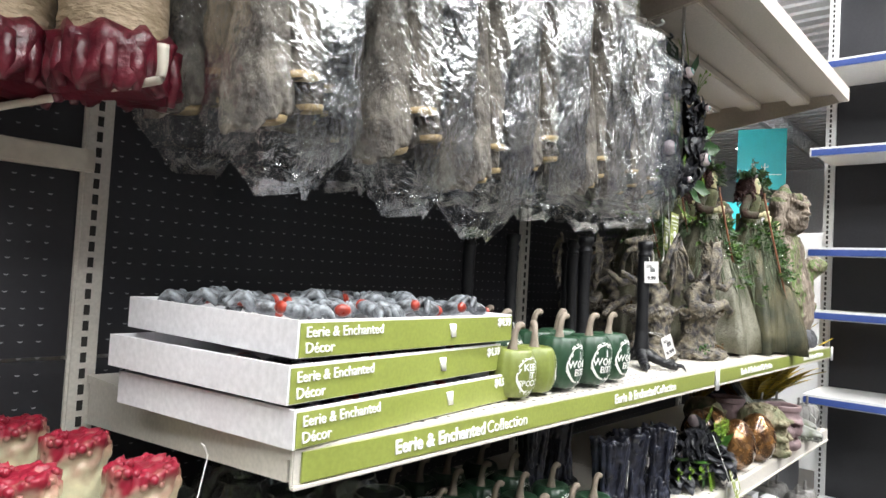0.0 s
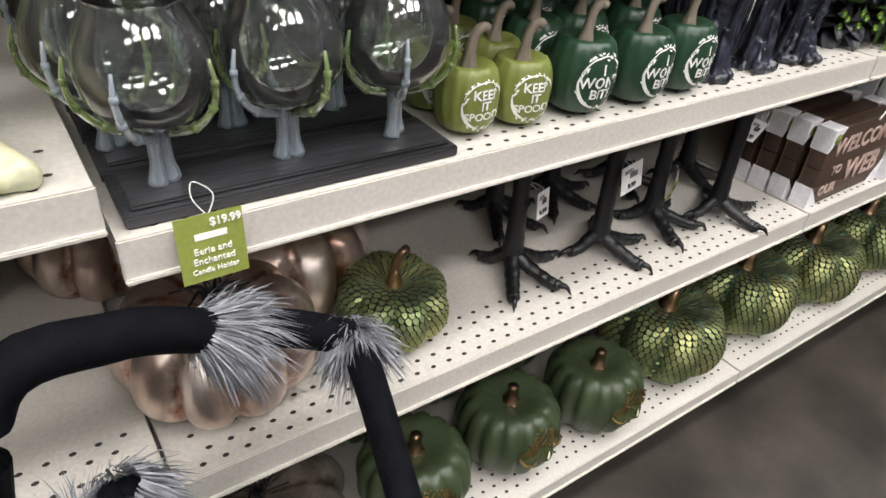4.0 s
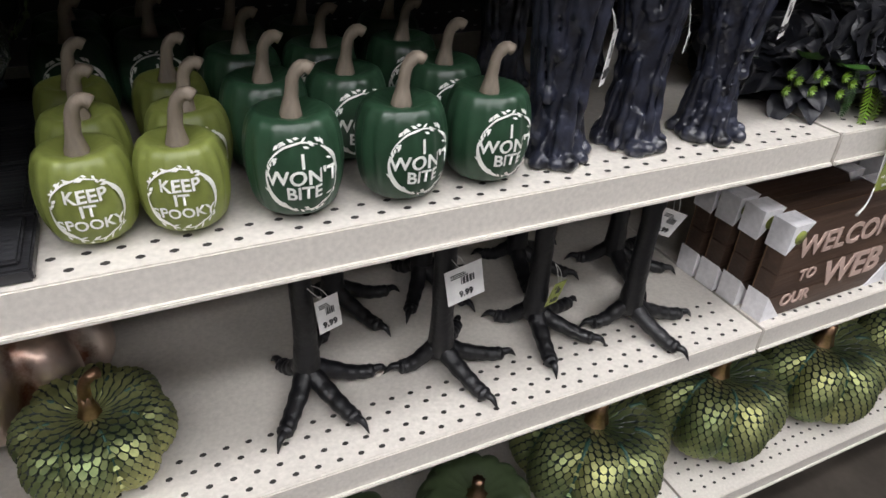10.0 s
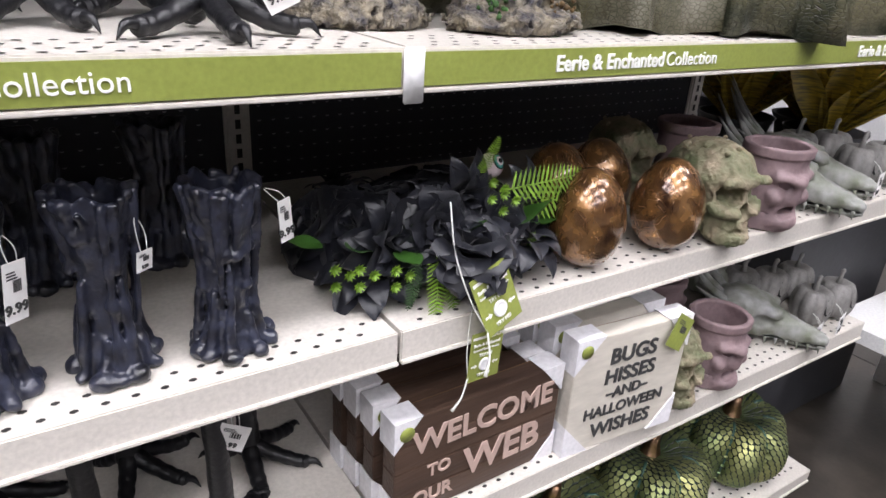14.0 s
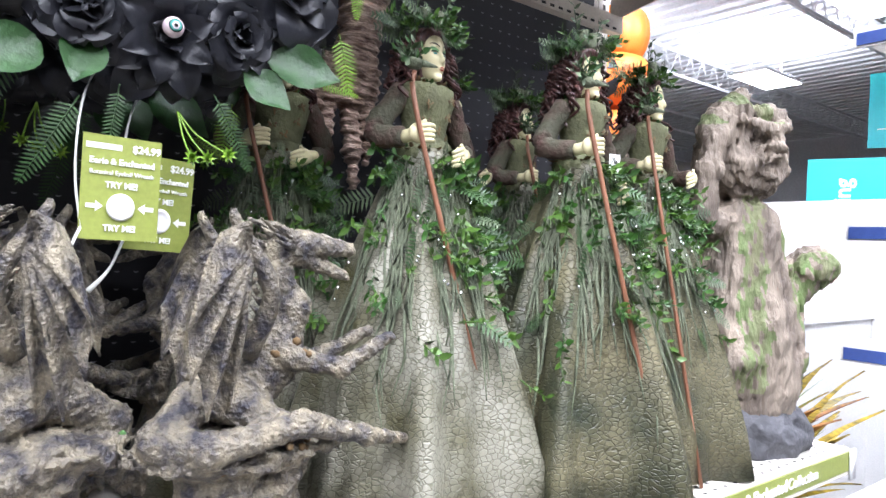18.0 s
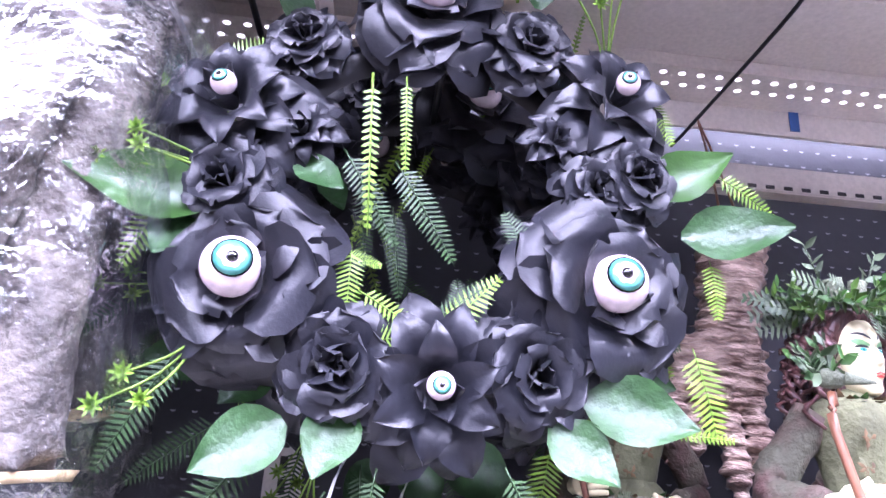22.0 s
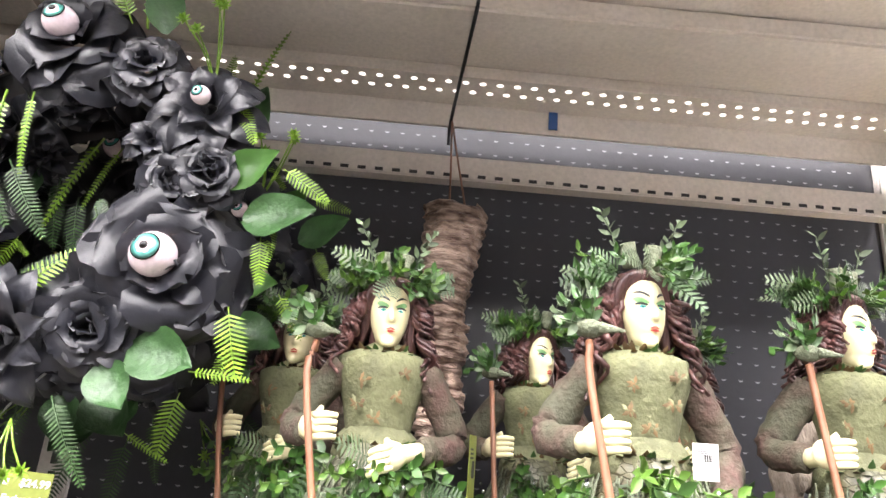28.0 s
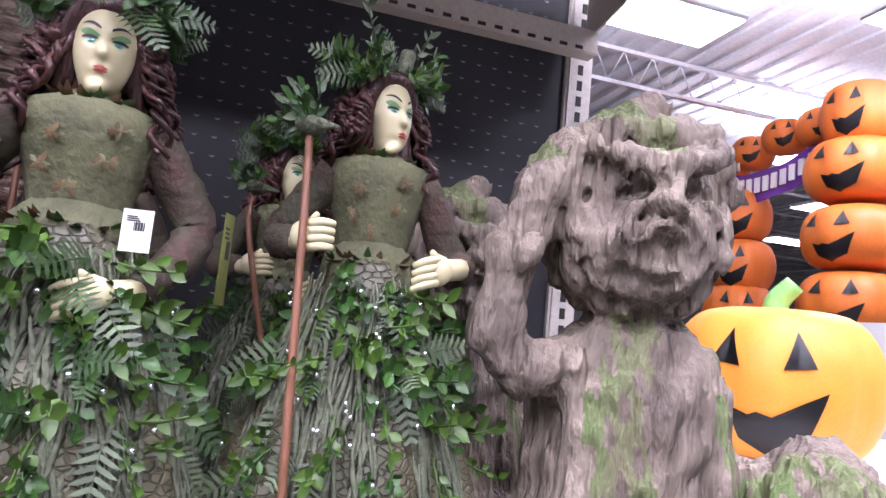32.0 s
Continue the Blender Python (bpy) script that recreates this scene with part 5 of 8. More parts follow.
# Stacked display trays of small claw hands
for k, (dx, dy, rz) in enumerate(((-0.008, -0.012, 6), (-0.016, -0.008, 7), (-0.002, 0.0, 5))):
    z0 = 1.202 + 0.0455 * k
    t = thing("display_box", "open white card tray with olive printed front, filled with claw hands", "box", "stacked display boxes", pose(0.004 + dx, 0.006 + dy, z0, 0.6 * (k - 1), 0, rz))
    W, D, Hh, th = 0.435, 0.34, 0.0405, 0.004
    part("tray", boxes((0, W, 0.0, D, 0, th), (0, th, 0, D, th, Hh), (W - th, W, 0, D, th, Hh), (th, W - th, 0, th, th, Hh), (th, W - th, D - th, D, th, Hh)), CARD_WHITE, t, smooth=False)
    part("printed_front", boxes((0.003, W - 0.001, -0.0012, -0.0002, 0.001, Hh - 0.003)), OLIVE, t, "olive green printed front", smooth=False)
    lettering(t, "Eerie & Enchanted", 0.0165, INK_WHITE, pose(0.01, -0.002, 0.0275) @ FRONT, False, "LEFT")
    lettering(t, "D\u00e9cor", 0.0165, INK_WHITE, pose(0.01, -0.002, 0.0105) @ FRONT, False, "LEFT")
    lettering(t, "$4.99", 0.0165, INK_WHITE, pose(W - 0.024, -0.002, 0.029) @ FRONT, True)
    bm = bmesh.new()
    for q in range(5):
        tube(bm, [(W * 0.63 + 0.002 * q, -0.0022, 0.012), (W * 0.63 - 0.006 + 0.003 * q, -0.0024, 0.03)], 0.0014, 4, 3)
    part("printed_hand", bm, INK_WHITE, t, "pale printed hand picture")
    HANDGREY = mat("grey_ribbed_claw", (0.24, 0.26, 0.28), 0.5, scale=120, grain=200, bump=0.3, dark=(0.02, 0.02, 0.022)) if k == 0 else HANDGREY
    REDGLOSS = mat("red_orange_wound", (0.28, 0.03, 0.015), 0.3, vary=0.5, scale=80, bump=0.2) if k == 0 else REDGLOSS

    def claw_hand(parent):
        c = thing("claw_hand", "small grey ribbed claw hand with a red wound", "toy", "claw hands in trays")
        bm = bmesh.new()
        for q in range(5):
            a = radians(-40 + 20 * q)
            d = Vector((math.sin(a), -math.cos(a), 0))
            bm = bmesh.new()
            tube(bm, [d * 0.008 + Vector((0, 0, 0.006)), d * 0.024 + Vector((0, 0, 0.013)), d * 0.037 + Vector((0, 0, 0.004))], [0.0055, 0.0045, 0.002], 6, 12, wob=0.15)
            part("finger", bm, HANDGREY, c)
        bm = bmesh.new()
        bmesh.ops.create_icosphere(bm, subdivisions=2, radius=0.014, matrix=Matrix.Translation((0, 0.006, 0.008)) @ Matrix.Diagonal((0.9, 1.2, 0.5, 1)))
        part("palm", bm, HANDGREY, c)
        bm = bmesh.new()
        bmesh.ops.create_icosphere(bm, subdivisions=2, radius=0.009, matrix=Matrix.Translation((0.002, 0.020, 0.008)) @ Matrix.Diagonal((1, 0.6, 0.6, 1)))
        part("wound", bm, REDGLOSS, c)
        return c

    if k == 0:
        ch = claw_hand(t)
    spots = [(0.058 + 0.058 * i, 0.062 + 0.07 * j) for i in range(7) for j in range(4)]
    for n, (x, y) in enumerate(spots):
        if k < 2 and y > 0.14:
            continue
        rz2 = random.uniform(0, 360)
        zz = z0 + (0.032 if k == 2 else 0.014) + random.uniform(0, 0.006)
        m = pose(0.004 + dx, 0.006 + dy, 0, 0, 0, rz) @ pose(x + random.uniform(-0.01, 0.01), y, zz, random.uniform(-15, 15), 0, rz2) @ Matrix.Diagonal((1.2, 1.2, 0.8 if k < 2 else 1.5, 1))
        if k == 0 and n == 0:
            ch.matrix_basis = m
        else:
            again(ch, m)
disc = thing("security_tag", "round white security tag hanging from a display box", "tag", "", pose(0.445, 0.045, 1.253, 90, 0, 10))
bm = bmesh.new()
lathe(bm, [(0.0, -0.005), (0.014, -0.005), (0.0165, -0.002), (0.0165, 0.002), (0.014, 0.005), (0.0, 0.0055)], 24)
part("disc", bm, WHITEMETAL, disc)
bm = bmesh.new()
tube(bm, [(0.003, 0.014, 0.003), (0.004, 0.04, 0.002), (0.0, 0.068, -0.002)], 0.0008, 5, 9)
part("cord", bm, STRING, disc)

# ---- goods on the upper shelf and on the hooks ----
PETAL = mat("black_silk_petal", (0.0095, 0.0105, 0.017), 0.42, vary=0.4, scale=20, grain=200, bump=0.1, sheen=0.08, island=0.4)
LEAF = mat("glossy_green_leaf", (0.036, 0.105, 0.016), 0.38, vary=0.35, scale=40, grain=120, bump=0.15, island=0.35)
LEAFPALE = mat("pale_green_leaf", (0.060, 0.132, 0.015), 0.42, vary=0.3, scale=40, grain=120, bump=0.15, island=0.35)
FERN = mat("lime_fern", (0.20, 0.36, 0.03), 0.45, vary=0.4, scale=30, grain=160, bump=0.1, island=0.35)
FERNDARK = mat("dark_fern", (0.03, 0.075, 0.018), 0.5, vary=0.4, scale=30, grain=160, bump=0.1, island=0.35)
SPRIG = mat("grey_green_sprig", (0.095, 0.135, 0.070), 0.6, vary=0.4, scale=60, bump=0.1, island=0.4)
EYEWHITE = mat("pink_white_eyeball", (0.72, 0.60, 0.63), 0.18, vary=0.18, scale=90, grain=240, bump=0.03, coat=0.8)
IRIS = mat("turquoise_iris", (0.10, 0.42, 0.36), 0.15, vary=0.4, scale=140, bump=0.02, coat=1)
PUPIL = mat("black_pupil", (0.004, 0.004, 0.004), 0.1, bump=0, coat=1)
BLACKPLASTIC = mat("black_plastic", (0.01, 0.01, 0.011), 0.4, bump=0.05)
BARK = mat("grey_foam_bark", (0.205, 0.18, 0.148), 0.75, scale=26, grain=90, bump=0.8, dark=(0.040, 0.032, 0.025), fine=0.008)
CUT = mat("tan_foam_cut", (0.52, 0.38, 0.19), 0.7, vary=0.25, scale=40, grain=160, bump=0.3)
BAGFILM = film("clear_bag", (0.95, 0.96, 0.97), gloss=0.20, clear=0.975, wrinkle=70.0, rough=0.11, haze=0.003)
DRAGON = mat("antiqued_dragon", (0.25, 0.215, 0.15), 0.48, scale=60, grain=260, bump=1.0, dark=(0.030, 0.028, 0.036), fine=0.006)
MOSSGOLD = mat("golden_moss", (0.155, 0.095, 0.038), 0.9, vary=0.6, scale=90, bump=0.6)
MOSSGREEN = mat("green_moss", (0.05, 0.13, 0.03), 0.8, vary=0.5, scale=90, bump=0.6)
SKIN = mat("pale_doll_skin", (0.60, 0.545, 0.32), 0.42, vary=0.06, scale=14, bump=0.02)
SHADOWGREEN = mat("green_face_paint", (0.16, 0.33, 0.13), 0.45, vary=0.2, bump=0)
LIPS = mat("red_lips", (0.36, 0.055, 0.04), 0.3, vary=0.1, bump=0)
LASH = mat("dark_lashes", (0.01, 0.01, 0.01), 0.5, bump=0)
EYETEAL = mat("teal_doll_eye", (0.05, 0.33, 0.28), 0.2, vary=0.2, bump=0)
HAIR = mat("dark_auburn_hair", (0.070, 0.026, 0.022), 0.42, vary=0.5, scale=60, grain=240, bump=0.5, stretch=(1, 1, 0.2), island=0.4)
BODICE = mat("olive_felt_bodice", (0.13, 0.135, 0.065), 0.85, vary=0.35, scale=34, grain=220, bump=0.5)
SLEEVE = mat("brown_moss_sleeve", (0.070, 0.036, 0.028), 0.85, scale=40, grain=160, bump=0.8, dark=(0.050, 0.050, 0.028))
GAUZE = mat("grey_green_gauze", (0.14, 0.16, 0.10), 0.9, vary=0.4, scale=70, grain=260, bump=0.7)
STAFF = mat("brown_staff", (0.24, 0.10, 0.05), 0.5, vary=0.3, scale=20, grain=160, bump=0.2, stretch=(2, 2, 0.3))
GEM = mat("clear_gem", (0.9, 0.92, 0.9), 0.1, metal=0.9, bump=0)
TREANT = mat("weathered_root", (0.30, 0.245, 0.19), 0.72, scale=22, grain=110, bump=1.0, dark=(0.115, 0.090, 0.070), fine=0.012, stretch=(1, 1, 0.3))
TREANTMOSS = mat("mossy_root", (0.125, 0.185, 0.06), 0.75, scale=22, grain=110, bump=1.0, dark=(0.17, 0.16, 0.09), fine=0.012, stretch=(1, 1, 0.3))
ROCK = mat("dark_grey_rock", (0.10, 0.10, 0.11), 0.7, scale=20, grain=80, bump=0.6, dark=(0.045, 0.045, 0.05), fine=0.008)
COPPERBARK = mat("copper_bark", (0.56, 0.42, 0.33), 0.42, metal=0.15, scale=34, grain=70, bump=0.9, dark=(0.09, 0.045, 0.03), fine=0.008, stretch=(1, 1, 3.5))


def croc(name, base, dark, crease):
    """Crocodile-grain cloth: raised cells with darker creases."""
    m = mat(name, base, 0.45, scale=11, grain=120, bump=0, dark=dark)
    n, ln = m.node_tree.nodes, m.node_tree.links
    b = n["Principled BSDF"]
    co = n.new("ShaderNodeTexCoord")
    v = n.new("ShaderNodeTexVoronoi")
    v.feature = "DISTANCE_TO_EDGE"
    v.inputs["Scale"].default_value = 140
    mp = n.new("ShaderNodeMapping")
    mp.inputs["Scale"].default_value = (0.85, 0.85, 1.5)
    ln.new(co.outputs["Object"], mp.inputs["Vector"])
    ln.new(mp.outputs[0], v.inputs["Vector"])
    r = n.new("ShaderNodeValToRGB")
    r.color_ramp.elements[0].color, r.color_ramp.elements[1].color = (*crease, 1), (1, 1, 1, 1)
    r.color_ramp.elements[0].position, r.color_ramp.elements[1].position = 0.02, 0.12
    ln.new(v.outputs["Distance"], r.inputs[0])
    old = b.inputs["Base Color"].links[0].from_socket
    mx = n.new("ShaderNodeMix")
    mx.data_type, mx.blend_type = "RGBA", "MULTIPLY"
    mx.inputs[0].default_value = 0.68
    ln.new(old, mx.inputs[6])
    ln.new(r.outputs[0], mx.inputs[7])
    ln.new(mx.outputs[2], b.inputs["Base Color"])
    bp = n.new("ShaderNodeBump")
    bp.inputs["Strength"].default_value, bp.inputs["Distance"].default_value = 0.6, 0.003
    ln.new(r.outputs[0], bp.inputs["Height"])
    ln.new(bp.outputs[0], b.inputs["Normal"])
    return m


SKIRT_PALE = croc("cream_croc_cloth", (0.29, 0.28, 0.225), (0.075, 0.070, 0.028), (0.40, 0.40, 0.30))
SKIRT_GREEN = croc("green_croc_cloth", (0.145, 0.128, 0.068), (0.022, 0.030, 0.015), (0.36, 0.36, 0.28))


# Small plant pieces, drawn into a bmesh
def fern(bm, base, along, side, length, mi=0, pairs=18, bend=0.6, width=0.115):
    along, side = Vector(along).normalized(), Vector(side).normalized()
    up = side.cross(along).normalized()
    pts = [Vector(base) + along * (length * math.sin(bend * k / 10) / bend) + up * (-length * (1 - math.cos(bend * k / 10)) / bend) for k in range(11)]
    tube(bm, pts, [length * 0.010, length * 0.004], 4, 11, mi)
    for k in range(pairs):
        u = 0.12 + 0.86 * k / pairs
        i = min(9, int(u * 10))
        p = pts[i].lerp(pts[i + 1], u * 10 - i)
        d = (pts[i + 1] - pts[i]).normalized()
        w = length * width * math.sin(math.pi * min(1, 0.25 + 0.75 * u)) ** 0.8 + 0.002
        for s in (-1, 1):
            a = (side * s + d * 0.45).normalized()
            e = d * (length * 0.30 / pairs)
            q = [p - e * 0.8, p + a * w * 0.6 - e * 0.7, p + a * w, p + a * w * 0.55 + e * 0.9, p + e * 0.8]
            f = bm.faces.new([bm.verts.new(c) for c in (q if s > 0 else q[::-1])])
            f.material_index = mi


def foliage(bm, base, along, length, mi, leaf=0.018, n=7, spread=1.0):
    """A sprig: a thin stem with small rounded leaves."""
    along = Vector(along).normalized()
    side = along.cross(Vector((0.3, -0.8, 0.5))).normalized()
    tube(bm, [base, Vector(base) + along * length * 0.5 + side * length * 0.06, Vector(base) + along * length], [0.001, 0.0006], 4, 5, mi)
    for k in range(n):
        u = (k + 1) / n
        p = Vector(base) + along * length * u
        a = k * 2.4
        d = (along * 0.7 + (side * math.cos(a) + along.cross(side) * math.sin(a)) * spread).normalized()
        rag(bm, p, d, d.cross(Vector((0.2, -1, 0.3))), leaf * random.uniform(0.75, 1.2), leaf * 0.27, 0.5, 3, mi=mi)


def petal(bm, base, along, side, length, width, inward, curl, rs, pointy):
    """A silk petal: cupped, broad and rounded, its rim rolled outwards."""
    along, side = Vector(along).normalized(), Vector(side).normalized()
    up = side.cross(along).normalized()
    ph = rs.uniform(0, 6)
    rows, c, ang, last = [], Vector(base), -inward * 0.5, 0.0
    for u, w in ((0, 0.22), (0.22, 0.58), (0.45, 0.88), (0.66, 1.0), (0.82, 0.90), (0.93, 0.62), (1.0, 0.22)) if not pointy else ((0, 0.2), (0.22, 0.62), (0.45, 0.92), (0.66, 0.85), (0.82, 0.55), (0.93, 0.26), (1.0, 0.03)):
        ang += inward * (u - last) * 1.6 if u < 0.6 else -curl * (u - last) * 2.6
        c = c + (along * math.cos(ang) + up * math.sin(ang)) * (length * (u - last))
        last = u
        row = []
        for q in range(7):
            t = q / 3 - 1
            row.append(c + side * (width * w * t) + up * (0.32 * width * w * t * t * (1 - 0.9 * u * u) + 0.13 * width * math.sin(ph + 4 * t + 5 * u) * u))
        rows.append(row)
    grid_faces(bm, rows, False)


def rose_mesh(bm, name="rose"):
    me = bpy.data.meshes.new(name)
    bm.to_mesh(me)
    bm.free()
    me.materials.append(PETAL)
    me.polygons.foreach_set("use_smooth", [True] * len(me.polygons))
    return me


def place_rose(parent, rose_set, m):
    """A rose as a part: its heart, and each outer petal under it."""
    heart = shared("rose", rose_set[0], parent, m)
    for me in rose_set[1]:
        shared("petal", me, heart, Matrix())
    return heart


def petal_rose(seed, size, rings=((3, 0.10, 0.50), (4, 0.36, 0.70), (5, 0.74, 0.92), (6, 1.08, 1.06), (5, 1.36, 1.16)), pointy=False, core=True):
    """A silk rose that faces -y."""
    rs = random.Random(seed)
    bm = bmesh.new()
    loose = []
    for j, (n, tilt, ln) in enumerate(rings):
        for k in range(n):
            if j == 1 and k == 0:
                heart = rose_mesh(bm)
            if j > 0:
                bm = bmesh.new()
            a = 2 * math.pi * (k + rs.random() * 0.4) / n + tilt * 2
            rad = Vector((math.cos(a), 0, math.sin(a)))
            tg = Vector((-math.sin(a), 0, math.cos(a)))
            t = tilt + rs.uniform(-0.1, 0.1)
            along = rad * math.sin(t) + Vector((0, -1, 0)) * math.cos(t)
            L = size * ln * rs.uniform(0.9, 1.08)
            petal(bm, rad * (size * 0.06 + 0.10 * size * tilt) + Vector((0, 0.22 * size * tilt, 0)), along, -tg, L, L * (0.30 if pointy else 0.66), 0.7 if tilt < 0.6 else 0.45, 1.0 if tilt > 0.3 else 0.3, rs, pointy)
            if j > 0:
                loose.append(rose_mesh(bm, "petal"))
    return heart, loose


ROSE_BIG, ROSE_MID = petal_rose(1, 0.070), petal_rose(2, 0.052)
ROSE_BUD = petal_rose(3, 0.050, ((3, 0.05, 0.55), (4, 0.16, 0.68), (5, 0.34, 0.8), (6, 0.7, 0.95), (7, 1.1, 1.1)))
ROSE_POINT = petal_rose(4, 0.060, ((5, 0.30, 0.6), (6, 0.65, 0.9), (8, 1.0, 1.1), (8, 1.3, 1.25)), True)
ROSE_ALT = petal_rose(5, 0.064, ((4, 0.15, 0.6), (5, 0.45, 0.85), (6, 0.85, 1.05), (7, 1.2, 1.15)))


def eyeball(parent, p, r, turn):
    bm = bmesh.new()
    bmesh.ops.create_icosphere(bm, subdivisions=3, radius=r)
    e = part("eyeball", bm, EYEWHITE, parent, "glossy pinkish eyeball")
    e.matrix_basis = Matrix.Translation(p) @ turn
    for nm, rr, h, mt in (("iris", 0.58, 0.845, IRIS), ("iris_rim", 0.63, 0.812, PUPIL), ("pupil", 0.20, 0.99, PUPIL)):
        bm = bmesh.new()
        lathe(bm, [(r * rr, h * r), (r * rr * 0.7, r * (h + 0.07)), (r * rr * 0.3, r * (h + 0.115)), (0.0001, r * (h + 0.125))], 20)
        o = part(nm, bm, mt, e)
        o.matrix_basis = pose(0, 0, 0, 90, 0, 0)
    return e


WREATHLEAF = mat("dark_veined_leaf", (0.030, 0.085, 0.022), 0.42, scale=70, grain=160, bump=0.3, dark=(0.018, 0.055, 0.014), island=0.2)


def wreath():
    t = thing("eyeball_wreath", "black silk rose wreath with staring turquoise eyeballs and ferns", "wreath", "eyeball wreaths")
    bm = bmesh.new()
    lathe(bm, [(0.135, -0.012), (0.15, 0), (0.135, 0.012), (0.12, 0)], 36, cap=False)
    base = part("twig_ring", bm, BLACKPLASTIC, t)
    base.matrix_basis = pose(0, 0.03, 0, 90, 0, 0)
    spots = [(-0.005, 0.155, ROSE_BIG, 0.0160, 0, 0.76), (-0.098, 0.113, ROSE_BUD, 0, 20, 0.60), (-0.145, 0.056, ROSE_POINT, 0.0090, 60, 0.84), (-0.138, -0.006, ROSE_ALT, 0.0, 0, 0.50),
             (-0.120, -0.072, ROSE_BIG, 0.0195, 40, 0.80), (-0.050, -0.124, ROSE_BUD, 0, 0, 0.74), (0.014, -0.136, ROSE_POINT, 0.0090, 180, 0.86), (0.078, -0.122, ROSE_MID, 0, 30, 0.72),
             (0.127, -0.062, ROSE_BIG, 0.0195, 100, 0.86), (0.150, 0.024, ROSE_BUD, 0, 10, 0.62), (0.120, 0.012, ROSE_ALT, 0, 200, 0.45), (0.138, 0.090, ROSE_POINT, 0.0090, -30, 0.78), (0.071, 0.131, ROSE_MID, 0, 0, 0.64),
             (0.092, 0.052, ROSE_POINT, 0, 70, 0.36), (-0.092, 0.040, ROSE_POINT, 0, 20, 0.40)]
    for x, z, me, er, spin, size in spots:
        out = Vector((x, 0, z)).normalized()
        m = Matrix.Translation((x, 0.0, z)) @ pose(0, 0, 0, 12 * -out.z, 0, 14 * out.x) @ pose(0, 0, 0, 0, spin, 0)
        place_rose(t, me, m @ Matrix.Diagonal((size, size * 1.1, size, 1)))
        if er:
            eyeball(t, Vector((x, -0.024 if er > 0.015 else -0.026, z)), er, pose(0, 0, 0, random.uniform(-14, 4), 0, random.uniform(-14, 12)))
    for x, z, x1, z1, wide, mt in ((0.079, 0.172, 0.076, 0.237, 0.30, LEAF), (-0.144, -0.019, -0.240, -0.018, 0.25, LEAFPALE), (-0.160, -0.025, -0.174, -0.068, 0.38, LEAF), (-0.080, -0.160, -0.130, -0.198, 0.34, LEAF),
                                   (-0.044, -0.148, -0.058, -0.198, 0.36, LEAF), (0.112, -0.134, 0.182, -0.156, 0.32, LEAF), (0.090, -0.152, 0.129, -0.192, 0.34, LEAF), (0.160, 0.018, 0.222, 0.044, 0.30, LEAFPALE),
                                   (0.186, -0.014, 0.262, -0.012, 0.29, LEAF), (-0.095, 0.020, -0.055, -0.012, 0.25, LEAF), (-0.10, 0.13, -0.125, 0.165, 0.30, LEAF), (0.10, -0.02, 0.07, -0.03, 0.3, LEAF)):
        bm = bmesh.new()
        d = Vector((x1 - x, 0, z1 - z))
        L = d.length
        d = (d.normalized() + Vector((0, -0.22, 0))).normalized()
        rag(bm, (x, 0.006, z), d, d.cross(Vector((0, -1, 0.15))), L, L * wide, 0.4, 8, cup=0.35, wave=0.10)
        part("leaf", bm, WREATHLEAF if mt == LEAF else LEAF, t)
    for x, z, x1, z1, wide, mt in ((0.061, 0.175, 0.036, 0.330, 0.025, FERN), (0.045, 0.180, 0.002, 0.262, 0.10, FERN), (-0.165, 0.085, -0.122, 0.118, 0.20, FERN), (-0.047, 0.090, -0.040, -0.035, 0.045, FERN), (-0.022, 0.090, -0.017, 0.005, 0.04, FERN),
                                   (-0.062, 0.030, -0.018, -0.041, 0.12, FERNDARK), (-0.025, 0.020, 0.022, -0.052, 0.13, FERNDARK), (-0.049, -0.046, -0.048, -0.097, 0.18, FERN), (-0.052, -0.050, -0.027, -0.058, 0.12, FERN), (-0.042, -0.075, 0.009, -0.104, 0.10, FERN),
                                   (-0.035, -0.108, 0.012, -0.102, 0.20, FERN), (0.009, -0.104, 0.055, -0.055, 0.16, FERN), (0.010, -0.090, 0.050, -0.060, 0.14, FERNDARK), (0.075, -0.045, 0.055, -0.005, 0.22, FERNDARK), (0.215, 0.038, 0.262, 0.008, 0.15, FERN), (0.188, -0.095, 0.204, -0.158, 0.22, FERN),
                                   (0.165, -0.152, 0.218, -0.155, 0.06, FERN), (0.205, -0.03, 0.21, -0.075, 0.18, FERN), (-0.172, -0.01, -0.200, -0.070, 0.20, FERN), (-0.05, -0.200, -0.092, -0.278, 0.14, FERNDARK), (-0.09, -0.17, -0.15, -0.25, 0.14, FERNDARK), (-0.02, -0.185, -0.03, -0.26, 0.10, FERNDARK),
                                   (0.06, -0.180, 0.10, -0.25, 0.12, FERNDARK), (-0.15, -0.12, -0.19, -0.20, 0.14, FERNDARK), (0.165, 0.100, 0.185, 0.060, 0.16, FERN), (-0.19, 0.065, -0.215, 0.085, 0.16, FERN)):
        bm = bmesh.new()
        d = Vector((x1 - x, 0, z1 - z))
        L = d.length
        d = (d.normalized() + Vector((0, -0.12, 0))).normalized()
        fern(bm, (x, -0.004 if abs(x) < 0.06 and abs(z) < 0.12 else 0.004, z), d, d.cross(Vector((0, -1, 0))), L, bend=0.4, width=wide, pairs=20 if L > 0.07 else 14)
        part("fern_frond", bm, mt, t)
